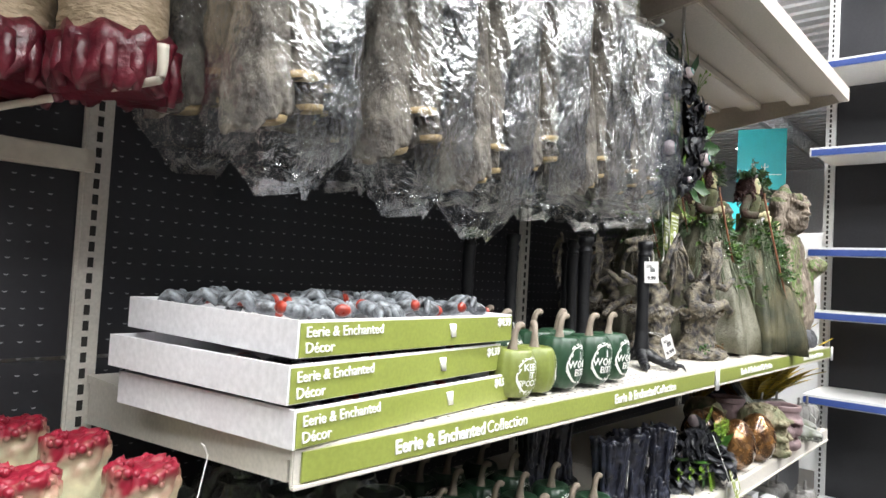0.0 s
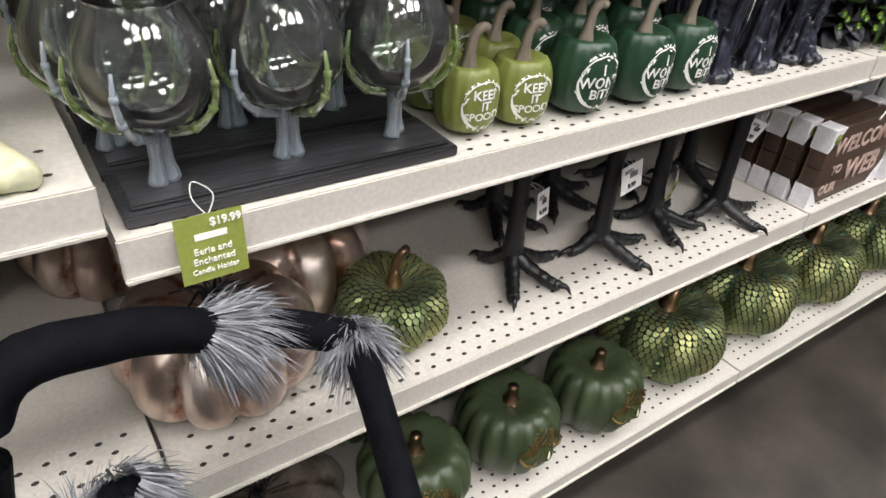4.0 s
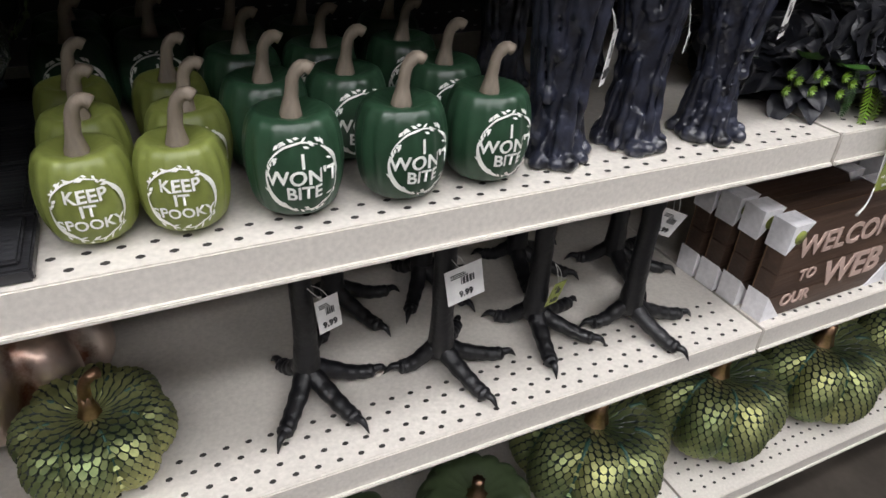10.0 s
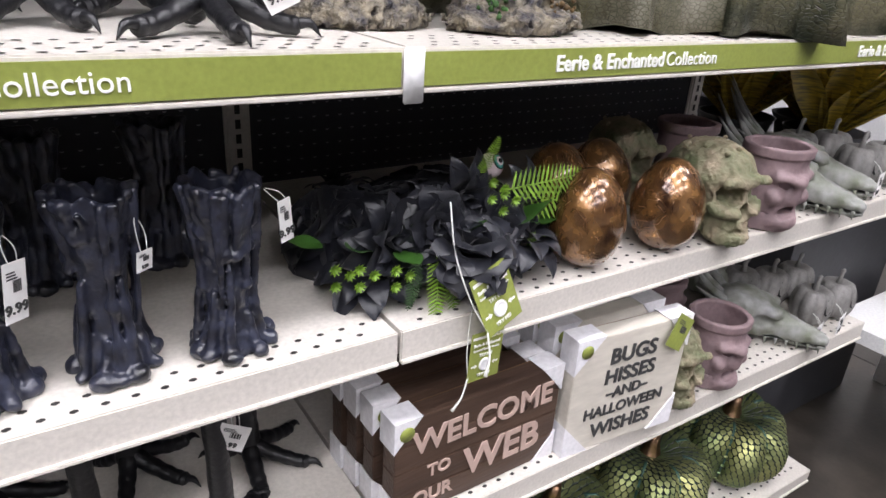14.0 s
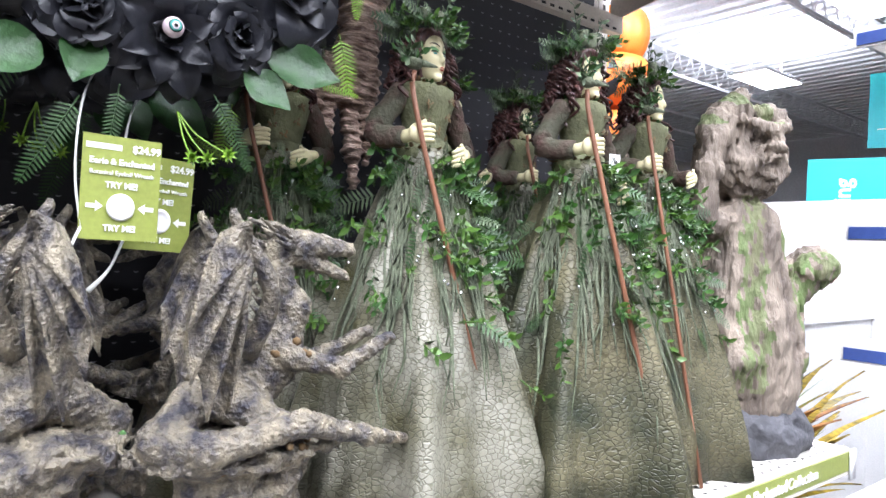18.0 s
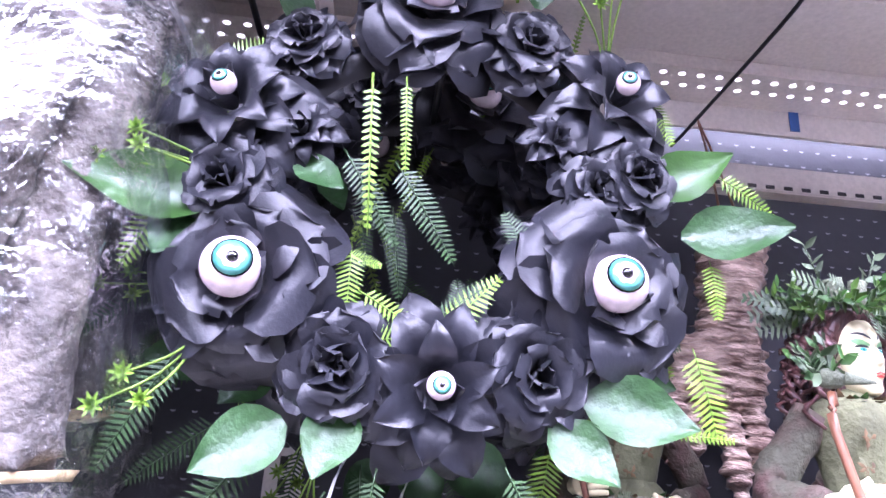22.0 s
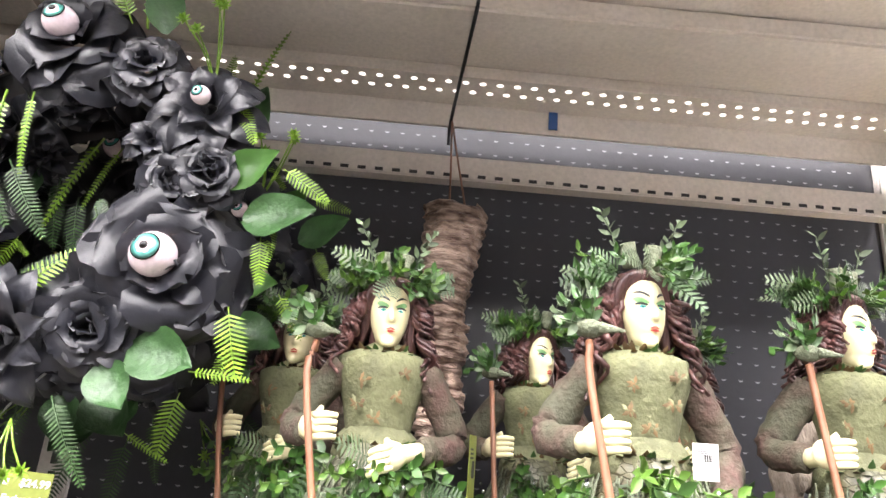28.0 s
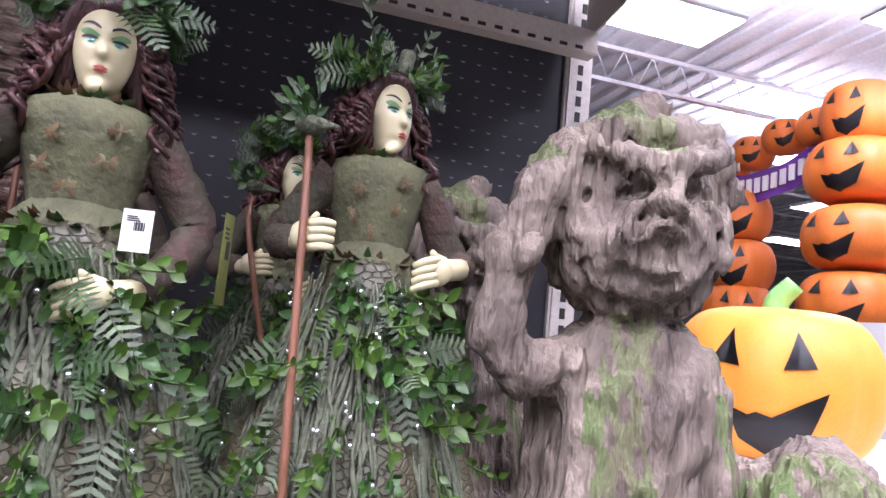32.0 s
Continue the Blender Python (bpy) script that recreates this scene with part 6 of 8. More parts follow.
    for sx, sz, heads in ((0.135, 0.120, ((0.102, 0.177), (0.134, 0.196), (0.120, 0.161), (0.142, 0.188))), (-0.140, 0.004, ((-0.222, 0.014), (-0.197, 0.020), (-0.217, -0.004), (-0.19, 0.004))),
                          (0.03, -0.200, ((0.050, -0.242), (0.035, -0.244), (0.066, -0.238))), (-0.14, -0.11, ((-0.175, -0.140), (-0.160, -0.155), (-0.185, -0.16)))):
        bm = bmesh.new()
        for k, (hx, hz) in enumerate(heads):
            e = Vector((hx, -0.014 - 0.004 * k, hz))
            tube(bm, [(sx, 0.01, sz), (sx * 0.6 + hx * 0.4, -0.002, sz * 0.45 + hz * 0.55), e], 0.0009, 5, 9)
            for q in range(26):
                a = q * 0.785 + k
                tilt = 0.15 + 0.75 * (q // 9)
                v = Vector((math.cos(a), -tilt, math.sin(a))).normalized()
                rag(bm, e, v, v.cross(Vector((0, -1, 0.1))), 0.0085 if q < 9 else 0.007, 0.0013, 0.3, 3)
        part("flower_head", bm, FERN, t, "spiky lime flower heads")
    return t


def hook(x, y_tip, z, name="peg_hook", material=None, up=0.014, label="metal display hook fixed under the top shelf"):
    bm = bmesh.new()
    tube(bm, [(x, BACK - 0.03, z), (x, (BACK + y_tip) / 2, z), (x, y_tip + 0.012, z), (x, y_tip, z + up)], 0.0032, 7, 16)
    return single(name, bm, material or BLACKPLASTIC, label, "hook", "display hooks")


WX, WZ = 1.345, 1.822
w1 = wreath()
w1.matrix_basis = pose(WX, 0.165, WZ, -1, 0, 0)
again(w1, pose(WX - 0.01, 0.285, WZ + 0.004, -2, 25, 0))
again(w1, pose(WX + 0.008, 0.405, WZ - 0.004, 0, -20, 2))
hook(WX + 0.006, 0.22, WZ + 0.12)
bm = bmesh.new()
tube(bm, [(1.222, 0.115, TOP_SHELF - 0.02), (1.255, 0.125, 1.945)], 0.0042, 8, 3)
single("hanging_rod", bm, mat("bright_steel", (0.7, 0.7, 0.72), 0.2, metal=1, vary=0.1, bump=0), "thin bright steel rod hanging from the shelf", "rod")


def try_me(x, y, z, rz, ry, tilt=0):
    t = thing("try_me_card", "olive green folded card reading TRY ME, white button", "tag", "wreath cards", pose(x, y, z, tilt, ry, rz))
    w, h = 0.070, 0.094
    part("card", boxes((-w / 2, w / 2, -0.0006, 0.0006, -h, 0)), OLIVE, t, smooth=False)
    part("logo_bar", boxes((-w * 0.46, -w * 0.02, -0.0012, -0.0007, -0.0125, -0.0075)), INK_WHITE, t, smooth=False)
    lettering(t, "$24.99", 0.0095, INK_WHITE, pose(w * 0.30, -0.001, -0.010) @ FRONT, True)
    for k, (line, s) in enumerate((("Eerie & Enchanted", 0.0078), ("Botanical Eyeball Wreath", 0.0056))):
        lettering(t, line, s, INK_WHITE, pose(0, -0.001, -0.0235 - 0.010 * k) @ FRONT, k == 0)
    lettering(t, "TRY ME!", 0.008, INK_WHITE, pose(0, -0.001, -0.0445) @ FRONT, True)
    lettering(t, "TRY ME!", 0.008, INK_WHITE, pose(0, -0.001, -0.0835) @ FRONT, True)
    bm = bmesh.new()
    lathe(bm, [(0.0125, 0), (0.0125, 0.002), (0.0095, 0.0035), (0.0085, 0.0026), (0.0045, 0.0026), (0, 0.0034)], 24)
    part("button", bm, WHITEMETAL, t, "round white push button").matrix_basis = pose(0, -0.0006, -0.064, 90, 0, 0)
    for s in (-1, 1):
        bm = bmesh.new()
        pts = [(s * 0.030, -0.062), (s * 0.022, -0.062), (s * 0.022, -0.059), (s * 0.0155, -0.064), (s * 0.022, -0.069), (s * 0.022, -0.066), (s * 0.030, -0.066)]
        bm.faces.new([bm.verts.new((p[0], -0.0012, p[1])) for p in (pts if s < 0 else pts[::-1])])
        part("arrow", bm, INK_WHITE, t, smooth=False)
    bm = bmesh.new()
    tube(bm, [(-w / 2 + 0.002, 0, -h + 0.01), (-w / 2 - 0.004, 0.004, -0.03), (-w / 2 + 0.003, 0.012, 0.04), (0.0, 0.03, 0.10)], 0.0012, 5, 16)
    tube(bm, [(-w / 2 + 0.002, 0, -h + 0.01), (-w / 2 - 0.012, -0.006, -h - 0.02), (-w / 2 - 0.030, -0.006, -h - 0.042)], [0.0015, 0.0015, 0.003], 6, 10)
    part("cord", bm, STRING, t, "white cord")
    return t


try_me(1.329, 0.160, 1.591, 5, 1).scale = (0.9, 0.9, 0.93)
try_me(1.372, 0.200, 1.582, 12, 3).scale = (0.9, 0.9, 0.93)


# Bagged bark pieces on long hooks
def bark_bag(seed):
    t = thing("bagged_tree_bark", "foam tree bark pieces in a clear crinkled plastic bag", "decoration", "bagged bark pieces")
    rs = np.random.RandomState(seed)
    for q, (x0, x1, w, zt) in enumerate(((-0.055, -0.045, 0.062, -0.02), (0.052, 0.06, 0.050, -0.05), (0.0, 0.005, 0.044, 0.0))):
        bm = bmesh.new()
        y = 0.0 if q < 2 else -0.034
        zb = -0.46 + 0.03 * q

        def f(p, x0=x0, x1=x1, w=w, zt=zt, zb=zb, y=y, q=q):
            c = x1 + (x0 - x1) * (p[2] - zb) / (zt - zb)
            r = np.sqrt((p[0] - c) ** 2 + ((p[1] - y) * 1.25) ** 2) - w * (0.85 + 0.25 * np.sin(9 * (p[2] + 0.1 * q)))
            d = np.maximum(r, np.maximum(zb - p[2] + 0.4 * (p[0] - c), p[2] - zt))
            if q == 2:
                d = blend(d, rod(p, (0.0, y, -0.2), (0.07, y - 0.01, -0.06), 0.024, 0.016), 0.02)
                d = carve(d, hump(p, (-0.012, y - 0.05, -0.22), (0.012, 0.02, 0.018)), 0.008)
                d = carve(d, hump(p, (0.022, y - 0.05, -0.22), (0.012, 0.02, 0.018)), 0.008)
            pp = (p[0], p[1], p[2] * 0.35)
            return d * 0.8 + 0.0045 * rough(pp, 0.022, seed + q, 2)

        nets(bm, f, (-0.135, -0.10, zb - 0.03), (0.135, 0.075, zt + 0.01), 66)
        part("bark_piece", bm, BARK, t)
        bm = bmesh.new()
        lathe(bm, [(w * 0.86, 0), (w * 0.8, -0.008), (0.001, -0.006)], 18, lambda a, r, z: (r * (1 + 0.12 * math.sin(3 * a + q)), z + 0.12 * r * math.cos(a)))
        part("cut_end", bm, CUT, t, "tan foam cut end").matrix_basis = Matrix.Translation((x1, y, zb + 0.004)) @ Matrix.Diagonal((1, 0.8, 1, 1))
    bm = bmesh.new()
    rows = []
    for j in range(27):
        z = 0.04 - 0.56 * j / 26
        sq = 1.0 if 2 < j < 24 else (0.75 if j < 3 else 0.9 - 0.18 * (j - 24))
        row = []
        for i in range(56):
            a = 2 * math.pi * i / 56
            cx, sy = math.cos(a), math.sin(a)
            r = sq * (1 + 0.035 * math.sin(5 * a + j * 0.9 + seed) + 0.03 * math.sin(11 * a - j * 1.4) + rs.uniform(-0.022, 0.022))
            row.append((0.128 * r * math.copysign(abs(cx) ** 0.55, cx), (0.088 if j > 3 else 0.03 + 0.015 * j) * r * math.copysign(abs(sy) ** 0.6, sy) - 0.012, z + 0.006 * math.sin(7 * a + seed)))
        rows.append(row)
    grid_faces(bm, rows, True, 0, False)
    rows2 = [rows[-1], [(p[0] * 0.8, p[1] * 0.25 - 0.01, p[2] - 0.022 + 0.006 * math.sin(i)) for i, p in enumerate(rows[-1])]]
    grid_faces(bm, rows2, True, 0, True)
    part("plastic_bag", bm, BAGFILM, t, "clear crinkled plastic bag")
    part("header_card", boxes((-0.085, 0.085, -0.014, -0.0125, 0.0, 0.085)), mat("dark_olive_card", (0.10, 0.10, 0.045), 0.45, vary=0.2, bump=0.03), t, "dark olive header card", smooth=False)
    part("logo_bar", boxes((-0.07, -0.03, -0.0152, -0.0145, 0.06, 0.068)), INK_WHITE, t, smooth=False)
    lettering(t, "Eerie & Enchanted", 0.012, INK_WHITE, pose(0.01, -0.015, 0.047) @ FRONT)
    lettering(t, "Spooky Living Tree", 0.010, INK_WHITE, pose(0.018, -0.015, 0.033) @ FRONT)
    lettering(t, "$14.99", 0.011, INK_WHITE, pose(0.055, -0.015, 0.070) @ FRONT, True)
    return t


bags = [bark_bag(11), bark_bag(23)]
spots = [(0.05, 0.15, 0, 8), (0.25, 0.13, 1, -6), (0.42, 0.12, 0, 12), (0.60, 0.14, 1, -4), (0.77, 0.13, 0, 6), (0.08, 0.38, 1, 5), (0.30, 0.34, 0, 0), (0.50, 0.35, 1, 9), (0.72, 0.33, 0, -5), (1.03, 0.34, 1, 4), (0.52, 0.24, 0, -40), (0.73, 0.24, 1, 20), (0.17, 0.27, 1, 30)]
for k, (x, y, which, rz) in enumerate(spots):
    m = pose(x, y, (2.065 if y > 0.2 else 2.018) + 0.03 * (x > 0.55) + random.uniform(-0.02, 0.012), 0, random.uniform(-2, 2), rz) @ Matrix.Diagonal((0.70, 0.86, 1.0, 1))
    if k < 2:
        bags[k].matrix_basis = m
    else:
        again(bags[which], m)
again(bags[0], pose(0.92, 0.135, 1.975, 0, -1, -5) @ Matrix.Diagonal((0.72, 0.86, 0.84, 1)))
again(bags[1], pose(1.068, 0.155, 1.956, 0, 1, 3) @ Matrix.Diagonal((0.84, 0.86, 0.78, 1)))
price_tag(1.182, 0.125, 2.012, -4, 2, 4, 0.098, 0.040, text="$14.99", material=mat("dark_picture_card", (0.012, 0.018, 0.011), 0.95, vary=0.5, scale=60, bump=0.02, spec=0.1), hang=(0.0, 0.03, 0.012), label="small printed picture card in a clear holder")
hook(1.182, 0.13, 2.02)
hook(1.104, 0.12, 2.028, material=WHITEMETAL, label="short white display hook")
for x in (0.06, 0.27, 0.47, 0.66, 0.84):
    hook(x, 0.15, 2.025)


# Dragons on rocks: one plain mesh each
def dragon():
    bm = bmesh.new()

    def f(p):
        d = hump(p, (0, 0, 0.012), (0.082, 0.06, 0.022))
        for x, y, h, r in ((-0.035, 0.01, 0.11, 0.024), (0.03, -0.01, 0.10, 0.02), (0.0, 0.03, 0.11, 0.02), (-0.01, -0.025, 0.09, 0.014)):
            d = blend(d, rod(p, (x, y, 0.01), (x * 0.8, y * 0.8, h), r), 0.02)
        d = blend(d, hump(p, (-0.005, 0, 0.118), (0.085, 0.045, 0.018)), 0.02)
        d = d + 0.005 * np.abs(rough(p, 0.03, 21)) - 0.003 + 0.0015 * rough(p, 0.010, 23, 2)
        b = hump(p, (-0.015, 0.0, 0.168), (0.034, 0.026, 0.03))
        b = blend(b, hump(p, (0.02, 0.0, 0.195), (0.026, 0.022, 0.03)), 0.02)
        pts = [(0.03, 0, 0.21), (0.035, -0.002, 0.235), (0.018, -0.004, 0.262), (0.02, -0.006, 0.285), (0.045, -0.006, 0.29)]
        for i in range(4):
            b = blend(b, rod(p, pts[i], pts[i + 1], 0.016 - 0.0018 * i), 0.008)
        b = blend(b, rod(p, (0.04, -0.006, 0.292), (0.085, -0.008, 0.288), 0.013, 0.007), 0.006)
        b = blend(b, rod(p, (0.04, -0.006, 0.279), (0.082, -0.008, 0.264), 0.008, 0.005), 0.004)
        for s in (-1, 1):
            b = blend(b, rod(p, (0.03, -0.006 + s * 0.008, 0.296), (-0.002, -0.006 + s * 0.016, 0.312), 0.006, 0.002), 0.004)
            b = blend(b, rod(p, (0.028, s * 0.022, 0.195), (0.07, s * 0.028 - 0.006, 0.185), 0.010, 0.008), 0.008)
            b = blend(b, rod(p, (0.07, s * 0.028 - 0.006, 0.185), (0.116, s * 0.022 - 0.014, 0.211), 0.008, 0.006), 0.005)
            b = blend(b, rod(p, (-0.02, s * 0.022, 0.16), (0.018, s * 0.03, 0.14), 0.016, 0.011), 0.01)
            b = blend(b, rod(p, (0.018, s * 0.03, 0.14), (0.0, s * 0.032, 0.125), 0.010, 0.008), 0.006)
            b = blend(b, rod(p, (0.0, s * 0.032, 0.124), (0.035, s * 0.034, 0.122), 0.008, 0.005), 0.005)
        tail = [(-0.045, 0, 0.16), (-0.075, -0.02, 0.135), (-0.04, -0.045, 0.13), (0.03, -0.05, 0.145), (0.095, -0.04, 0.125), (0.152, -0.012, 0.108)]
        for i in range(5):
            b = blend(b, rod(p, tail[i], tail[i + 1], 0.018 - 0.0026 * i, 0.018 - 0.0026 * (i + 1)), 0.008)
        b = b + 0.0010 * rough(p, 0.007, 22, 2) + 0.0009 * np.sin(p[0] * 560 + p[2] * 640 + 2 * np.sin(p[1] * 200))
        return np.minimum(d, b)

    nets(bm, f, (-0.115, -0.085, -0.005), (0.17, 0.085, 0.335), 132)
    for v in bm.verts:
        v.co.z = max(v.co.z, 0)
    for s in (-1, 1):
        root, tip = Vector((-0.01, s * 0.022, 0.20)), Vector((-0.03, s * 0.05, 0.305))
        ends = [Vector((-0.066, s * 0.058, 0.225)), Vector((-0.062, s * 0.055, 0.185)), Vector((-0.048, s * 0.05, 0.155)), Vector((-0.028, s * 0.034, 0.155))]
        tube(bm, [root, root.lerp(tip, 0.5) + Vector((0.02, s * 0.012, 0)), tip, tip + Vector((-0.004, 0, 0.012))], [0.010, 0.0075, 0.005, 0.002], 8, 14)
        wrist = root.lerp(tip, 0.8) + Vector((0.006, s * 0.006, 0))
        lines = [curve_pts([wrist, wrist.lerp(e, 0.5) + Vector((0.0, s * 0.014, 0.012)), e], 8) for e in [tip] + ends]
        for ln in lines[1:]:
            tube(bm, [ln[0], ln[4], ln[7]], [0.004, 0.003, 0.0012], 6, 8)
        for a, b in zip(lines, lines[1:]):
            rows = [a, [p.lerp(q, 0.35) - Vector((0, s * 0.006, -0.003 * k)) for k, (p, q) in enumerate(zip(a, b))], [p.lerp(q, 0.65) - Vector((0, s * 0.006, -0.003 * k)) for k, (p, q) in enumerate(zip(a, b))], b]
            grid_faces(bm, rows, False)
            grid_faces(bm, [[p + Vector((0.001, s * 0.002, 0)) for p in r] for r in rows[::-1]], False)
    for k in range(14):
        u = k / 13
        c = curve_pts([(-0.05, 0, 0.178), (-0.01, 0, 0.205), (0.008, 0, 0.235), (0.0, -0.003, 0.265), (0.012, -0.005, 0.298)], 14)[k]
        tube(bm, [c, c + Vector((-0.009, 0, 0.007))], [0.004, 0.0005], 5, 3)
    for k in range(9):
        a = -1.2 + 0.3 * k
        c = Vector((0.028, -0.006, 0.285))
        tube(bm, [c + Vector((0, 0.011 * math.sin(a), 0.008 * math.cos(a))), c + Vector((-0.022, 0.03 * math.sin(a), 0.024 * math.cos(a)))], [0.0045, 0.0006], 5, 4)
    rs = random.Random(3)
    for c, mi, n in (((-0.05, -0.02, 0.13), 1, 24), ((0.03, -0.035, 0.128), 1, 20), ((-0.04, -0.03, 0.03), 2, 20), ((0.045, -0.03, 0.03), 1, 18), ((0.028, -0.02, 0.20), 1, 8), ((-0.06, 0.0, 0.125), 2, 14)):
        for _ in range(n):
            q = Vector(c) + Vector((rs.gauss(0, 0.010), rs.gauss(0, 0.008), rs.gauss(0, 0.006)))
            r = bmesh.ops.create_icosphere(bm, subdivisions=1, radius=rs.uniform(0.002, 0.0045), matrix=Matrix.Translation(q))
            for v in r["verts"]:
                for fc in v.link_faces:
                    fc.material_index = mi
    return bm


dr = single("dragon_statue", dragon(), [DRAGON, MOSSGOLD, MOSSGREEN], "grey-brown resin dragon rearing on a mossy rock stand", "statue", "dragon statues", pose(1.432, 0.120, 1.201, 0, 0, -4))
dr.scale = (1.04, 1.04, 1.05)
for x, y, rz in ((1.252, 0.185, 165), (1.46, 0.40, 150), (1.29, 0.42, 20)):
    again(dr, pose(x, y, 1.201, 0, 0, rz) @ Matrix.Diagonal((1.04, 1.04, 1.05, 1)))


# Forest dolls: one mesh each with several materials
def doll(seed, skirt, twist, hold, foot):
    rs = random.Random(seed)
    random.seed(seed)
    bm = bmesh.new()
    mats = [skirt, BODICE, SLEEVE, SKIN, HAIR, LEAF, LEAFPALE, SPRIG, STAFF, LIPS, SHADOWGREEN, LASH, EYETEAL, GAUZE, MOSSGOLD, GEM, FERNDARK]
    lathe(bm, [(0.142, 0.004), (0.137, 0.06), (0.123, 0.13), (0.104, 0.20), (0.080, 0.27), (0.054, 0.33), (0.033, 0.372), (0.030, 0.38)], 96,
          lambda a, r, z: (r * (1 + (0.38 - z) * (0.52 * math.sin(8 * a + seed + 1.2 * math.sin(2 * a)) ** 3 + 0.22 * math.sin(13 * a + 2 * seed + 5 * z))), z + (0.006 * math.sin(5 * a) if z < 0.03 else 0)), 0)
    lathe(bm, [(0.029, 0.372), (0.027, 0.385), (0.033, 0.41), (0.042, 0.432), (0.040, 0.446), (0.022, 0.455), (0.011, 0.462)], 24, lambda a, r, z: (r * (1 - 0.32 * abs(math.sin(a))), z), 1)

    def head(p):
        d = hump(p, (0, 0.002, 0.496), (0.0225, 0.027, 0.029))
        d = blend(d, hump(p, (0, -0.010, 0.476), (0.0155, 0.0165, 0.022)), 0.012)
        d = blend(d, rod(p, (0, -0.0235, 0.493), (0, -0.0290, 0.4805), 0.0022, 0.0032), 0.005)
        d = blend(d, rod(p, (0, 0.004, 0.44), (0, 0.002, 0.475), 0.0095), 0.008)
        d = blend(d, hump(p, (0, -0.0215, 0.4585), (0.0055, 0.005, 0.005)), 0.006)
        d = blend(d, hump(p, (0, -0.0245, 0.4695), (0.0052, 0.0028, 0.0032)), 0.004)
        for t in (-1, 1):
            d = carve(d, hump(p, (t * 0.0092, -0.0285, 0.4915), (0.006, 0.0055, 0.004)), 0.005)
        return d

    nets(bm, head, (-0.03, -0.037, 0.432), (0.03, 0.034, 0.53), 60, 3)

    def face(x, z):
        lo, hi = -0.045, 0.0
        for _ in range(16):
            y = (lo + hi) / 2
            if float(head((np.float64(x), np.float64(y), np.float64(z)))) > 0:
                lo = y
            else:
                hi = y
        return Vector((x, lo - 0.0005, z))

    def paint(pts, widths, mi, lift=0.0):
        rows = []
        for (x, z), w in zip(pts, widths):
            rows.append([face(x, z + w * q) + Vector((0, -lift, 0)) for q in (-1, -0.33, 0.33, 1)])
        grid_faces(bm, rows, False, mi)

    for t in (-1, 1):
        xs = [0.0035, 0.006, 0.0085, 0.011, 0.0135, 0.016]
        paint([(t * x, 0.4932 + 0.0026 * (x - 0.004) / 0.01) for x in xs], [0.0004, 0.0016, 0.0024, 0.0028, 0.0024, 0.0008], 10)
        paint([(t * x, 0.4985 + 0.0042 * math.sin((x - 0.0035) / 0.0125 * 2.2)) for x in xs], [0.0010, 0.0013, 0.0012, 0.0010, 0.0007, 0.0002], 11, 0.0003)
        paint([(t * x, 0.4912 + 0.0011 * math.sin((x - 0.0045) / 0.0105 * 3.0)) for x in (0.0045, 0.0065, 0.0085, 0.0105, 0.0125, 0.0150)], [0.0005, 0.0009, 0.0011, 0.0011, 0.0010, 0.0007], 11, 0.0005)
        paint([(t * x, 0.4893) for x in (0.0062, 0.0076, 0.009, 0.0104, 0.0118)], [0.0004, 0.0013, 0.0016, 0.0013, 0.0004], 12, 0.0003)
        paint([(t * x, 0.4891) for x in (0.0082, 0.009, 0.0098)], [0.0004, 0.0009, 0.0004], 11, 0.0006)
    paint([(x, 0.4708 + 0.0007 * math.cos(x * 900)) for x in (-0.0048, -0.0033, -0.0014, 0.0, 0.0014, 0.0033, 0.0048)], [0.0002, 0.0007, 0.0011, 0.0008, 0.0011, 0.0007, 0.0002], 9, 0.0004)
    paint([(x, 0.4681) for x in (-0.0044, -0.0025, 0.0, 0.0025, 0.0044)], [0.0002, 0.0008, 0.0011, 0.0008, 0.0002], 9, 0.0004)
    # hair
    for k in range(190):
        a = rs.uniform(-0.6, math.pi + 0.6)
        d = Vector((math.cos(a), math.sin(a) * 0.9, 0))
        top = Vector((0.019 * math.cos(a), 0.006 + 0.018 * math.sin(a), 0.516 + rs.uniform(-0.010, 0.006)))
        L = rs.uniform(0.03, 0.065) if k % 7 else rs.uniform(0.06, 0.105)
        pts, ph = [top], rs.uniform(0, 6)
        for q in range(1, 10):
            u = q / 9
            pts.append(top + d * (0.015 * math.sin(1.9 * u) + 0.012 * u) + Vector((0.0075 * u * math.cos(19 * u + ph), 0.0075 * u * math.sin(19 * u + ph), -L * u)))
        tube(bm, pts, [0.0024, 0.0030, 0.0028, 0.0014], 5, 26, 4, wob=0.2)
    for k in range(40):
        a = math.pi * (k + 0.5) / 40
        c = math.cos(a)
        tube(bm, [(0.003 * c, -0.014, 0.5235), (0.017 * c, -0.0165 + 0.004 * abs(c), 0.519), (0.0255 * c, -0.008, 0.502), (0.0275 * c, 0.0, 0.475 - rs.uniform(0, 0.03))], [0.0032, 0.0040, 0.0038, 0.0026], 5, 14, 4, wob=0.15)
    lathe(bm, [(0.0255, 0.49), (0.027, 0.50), (0.0255, 0.512), (0.018, 0.525), (0.001, 0.531)], 24, lambda a, r, z: (r * (1.0 if math.sin(a) > -0.35 else 0.72), z), 4, c=(0, 0.006, 0))
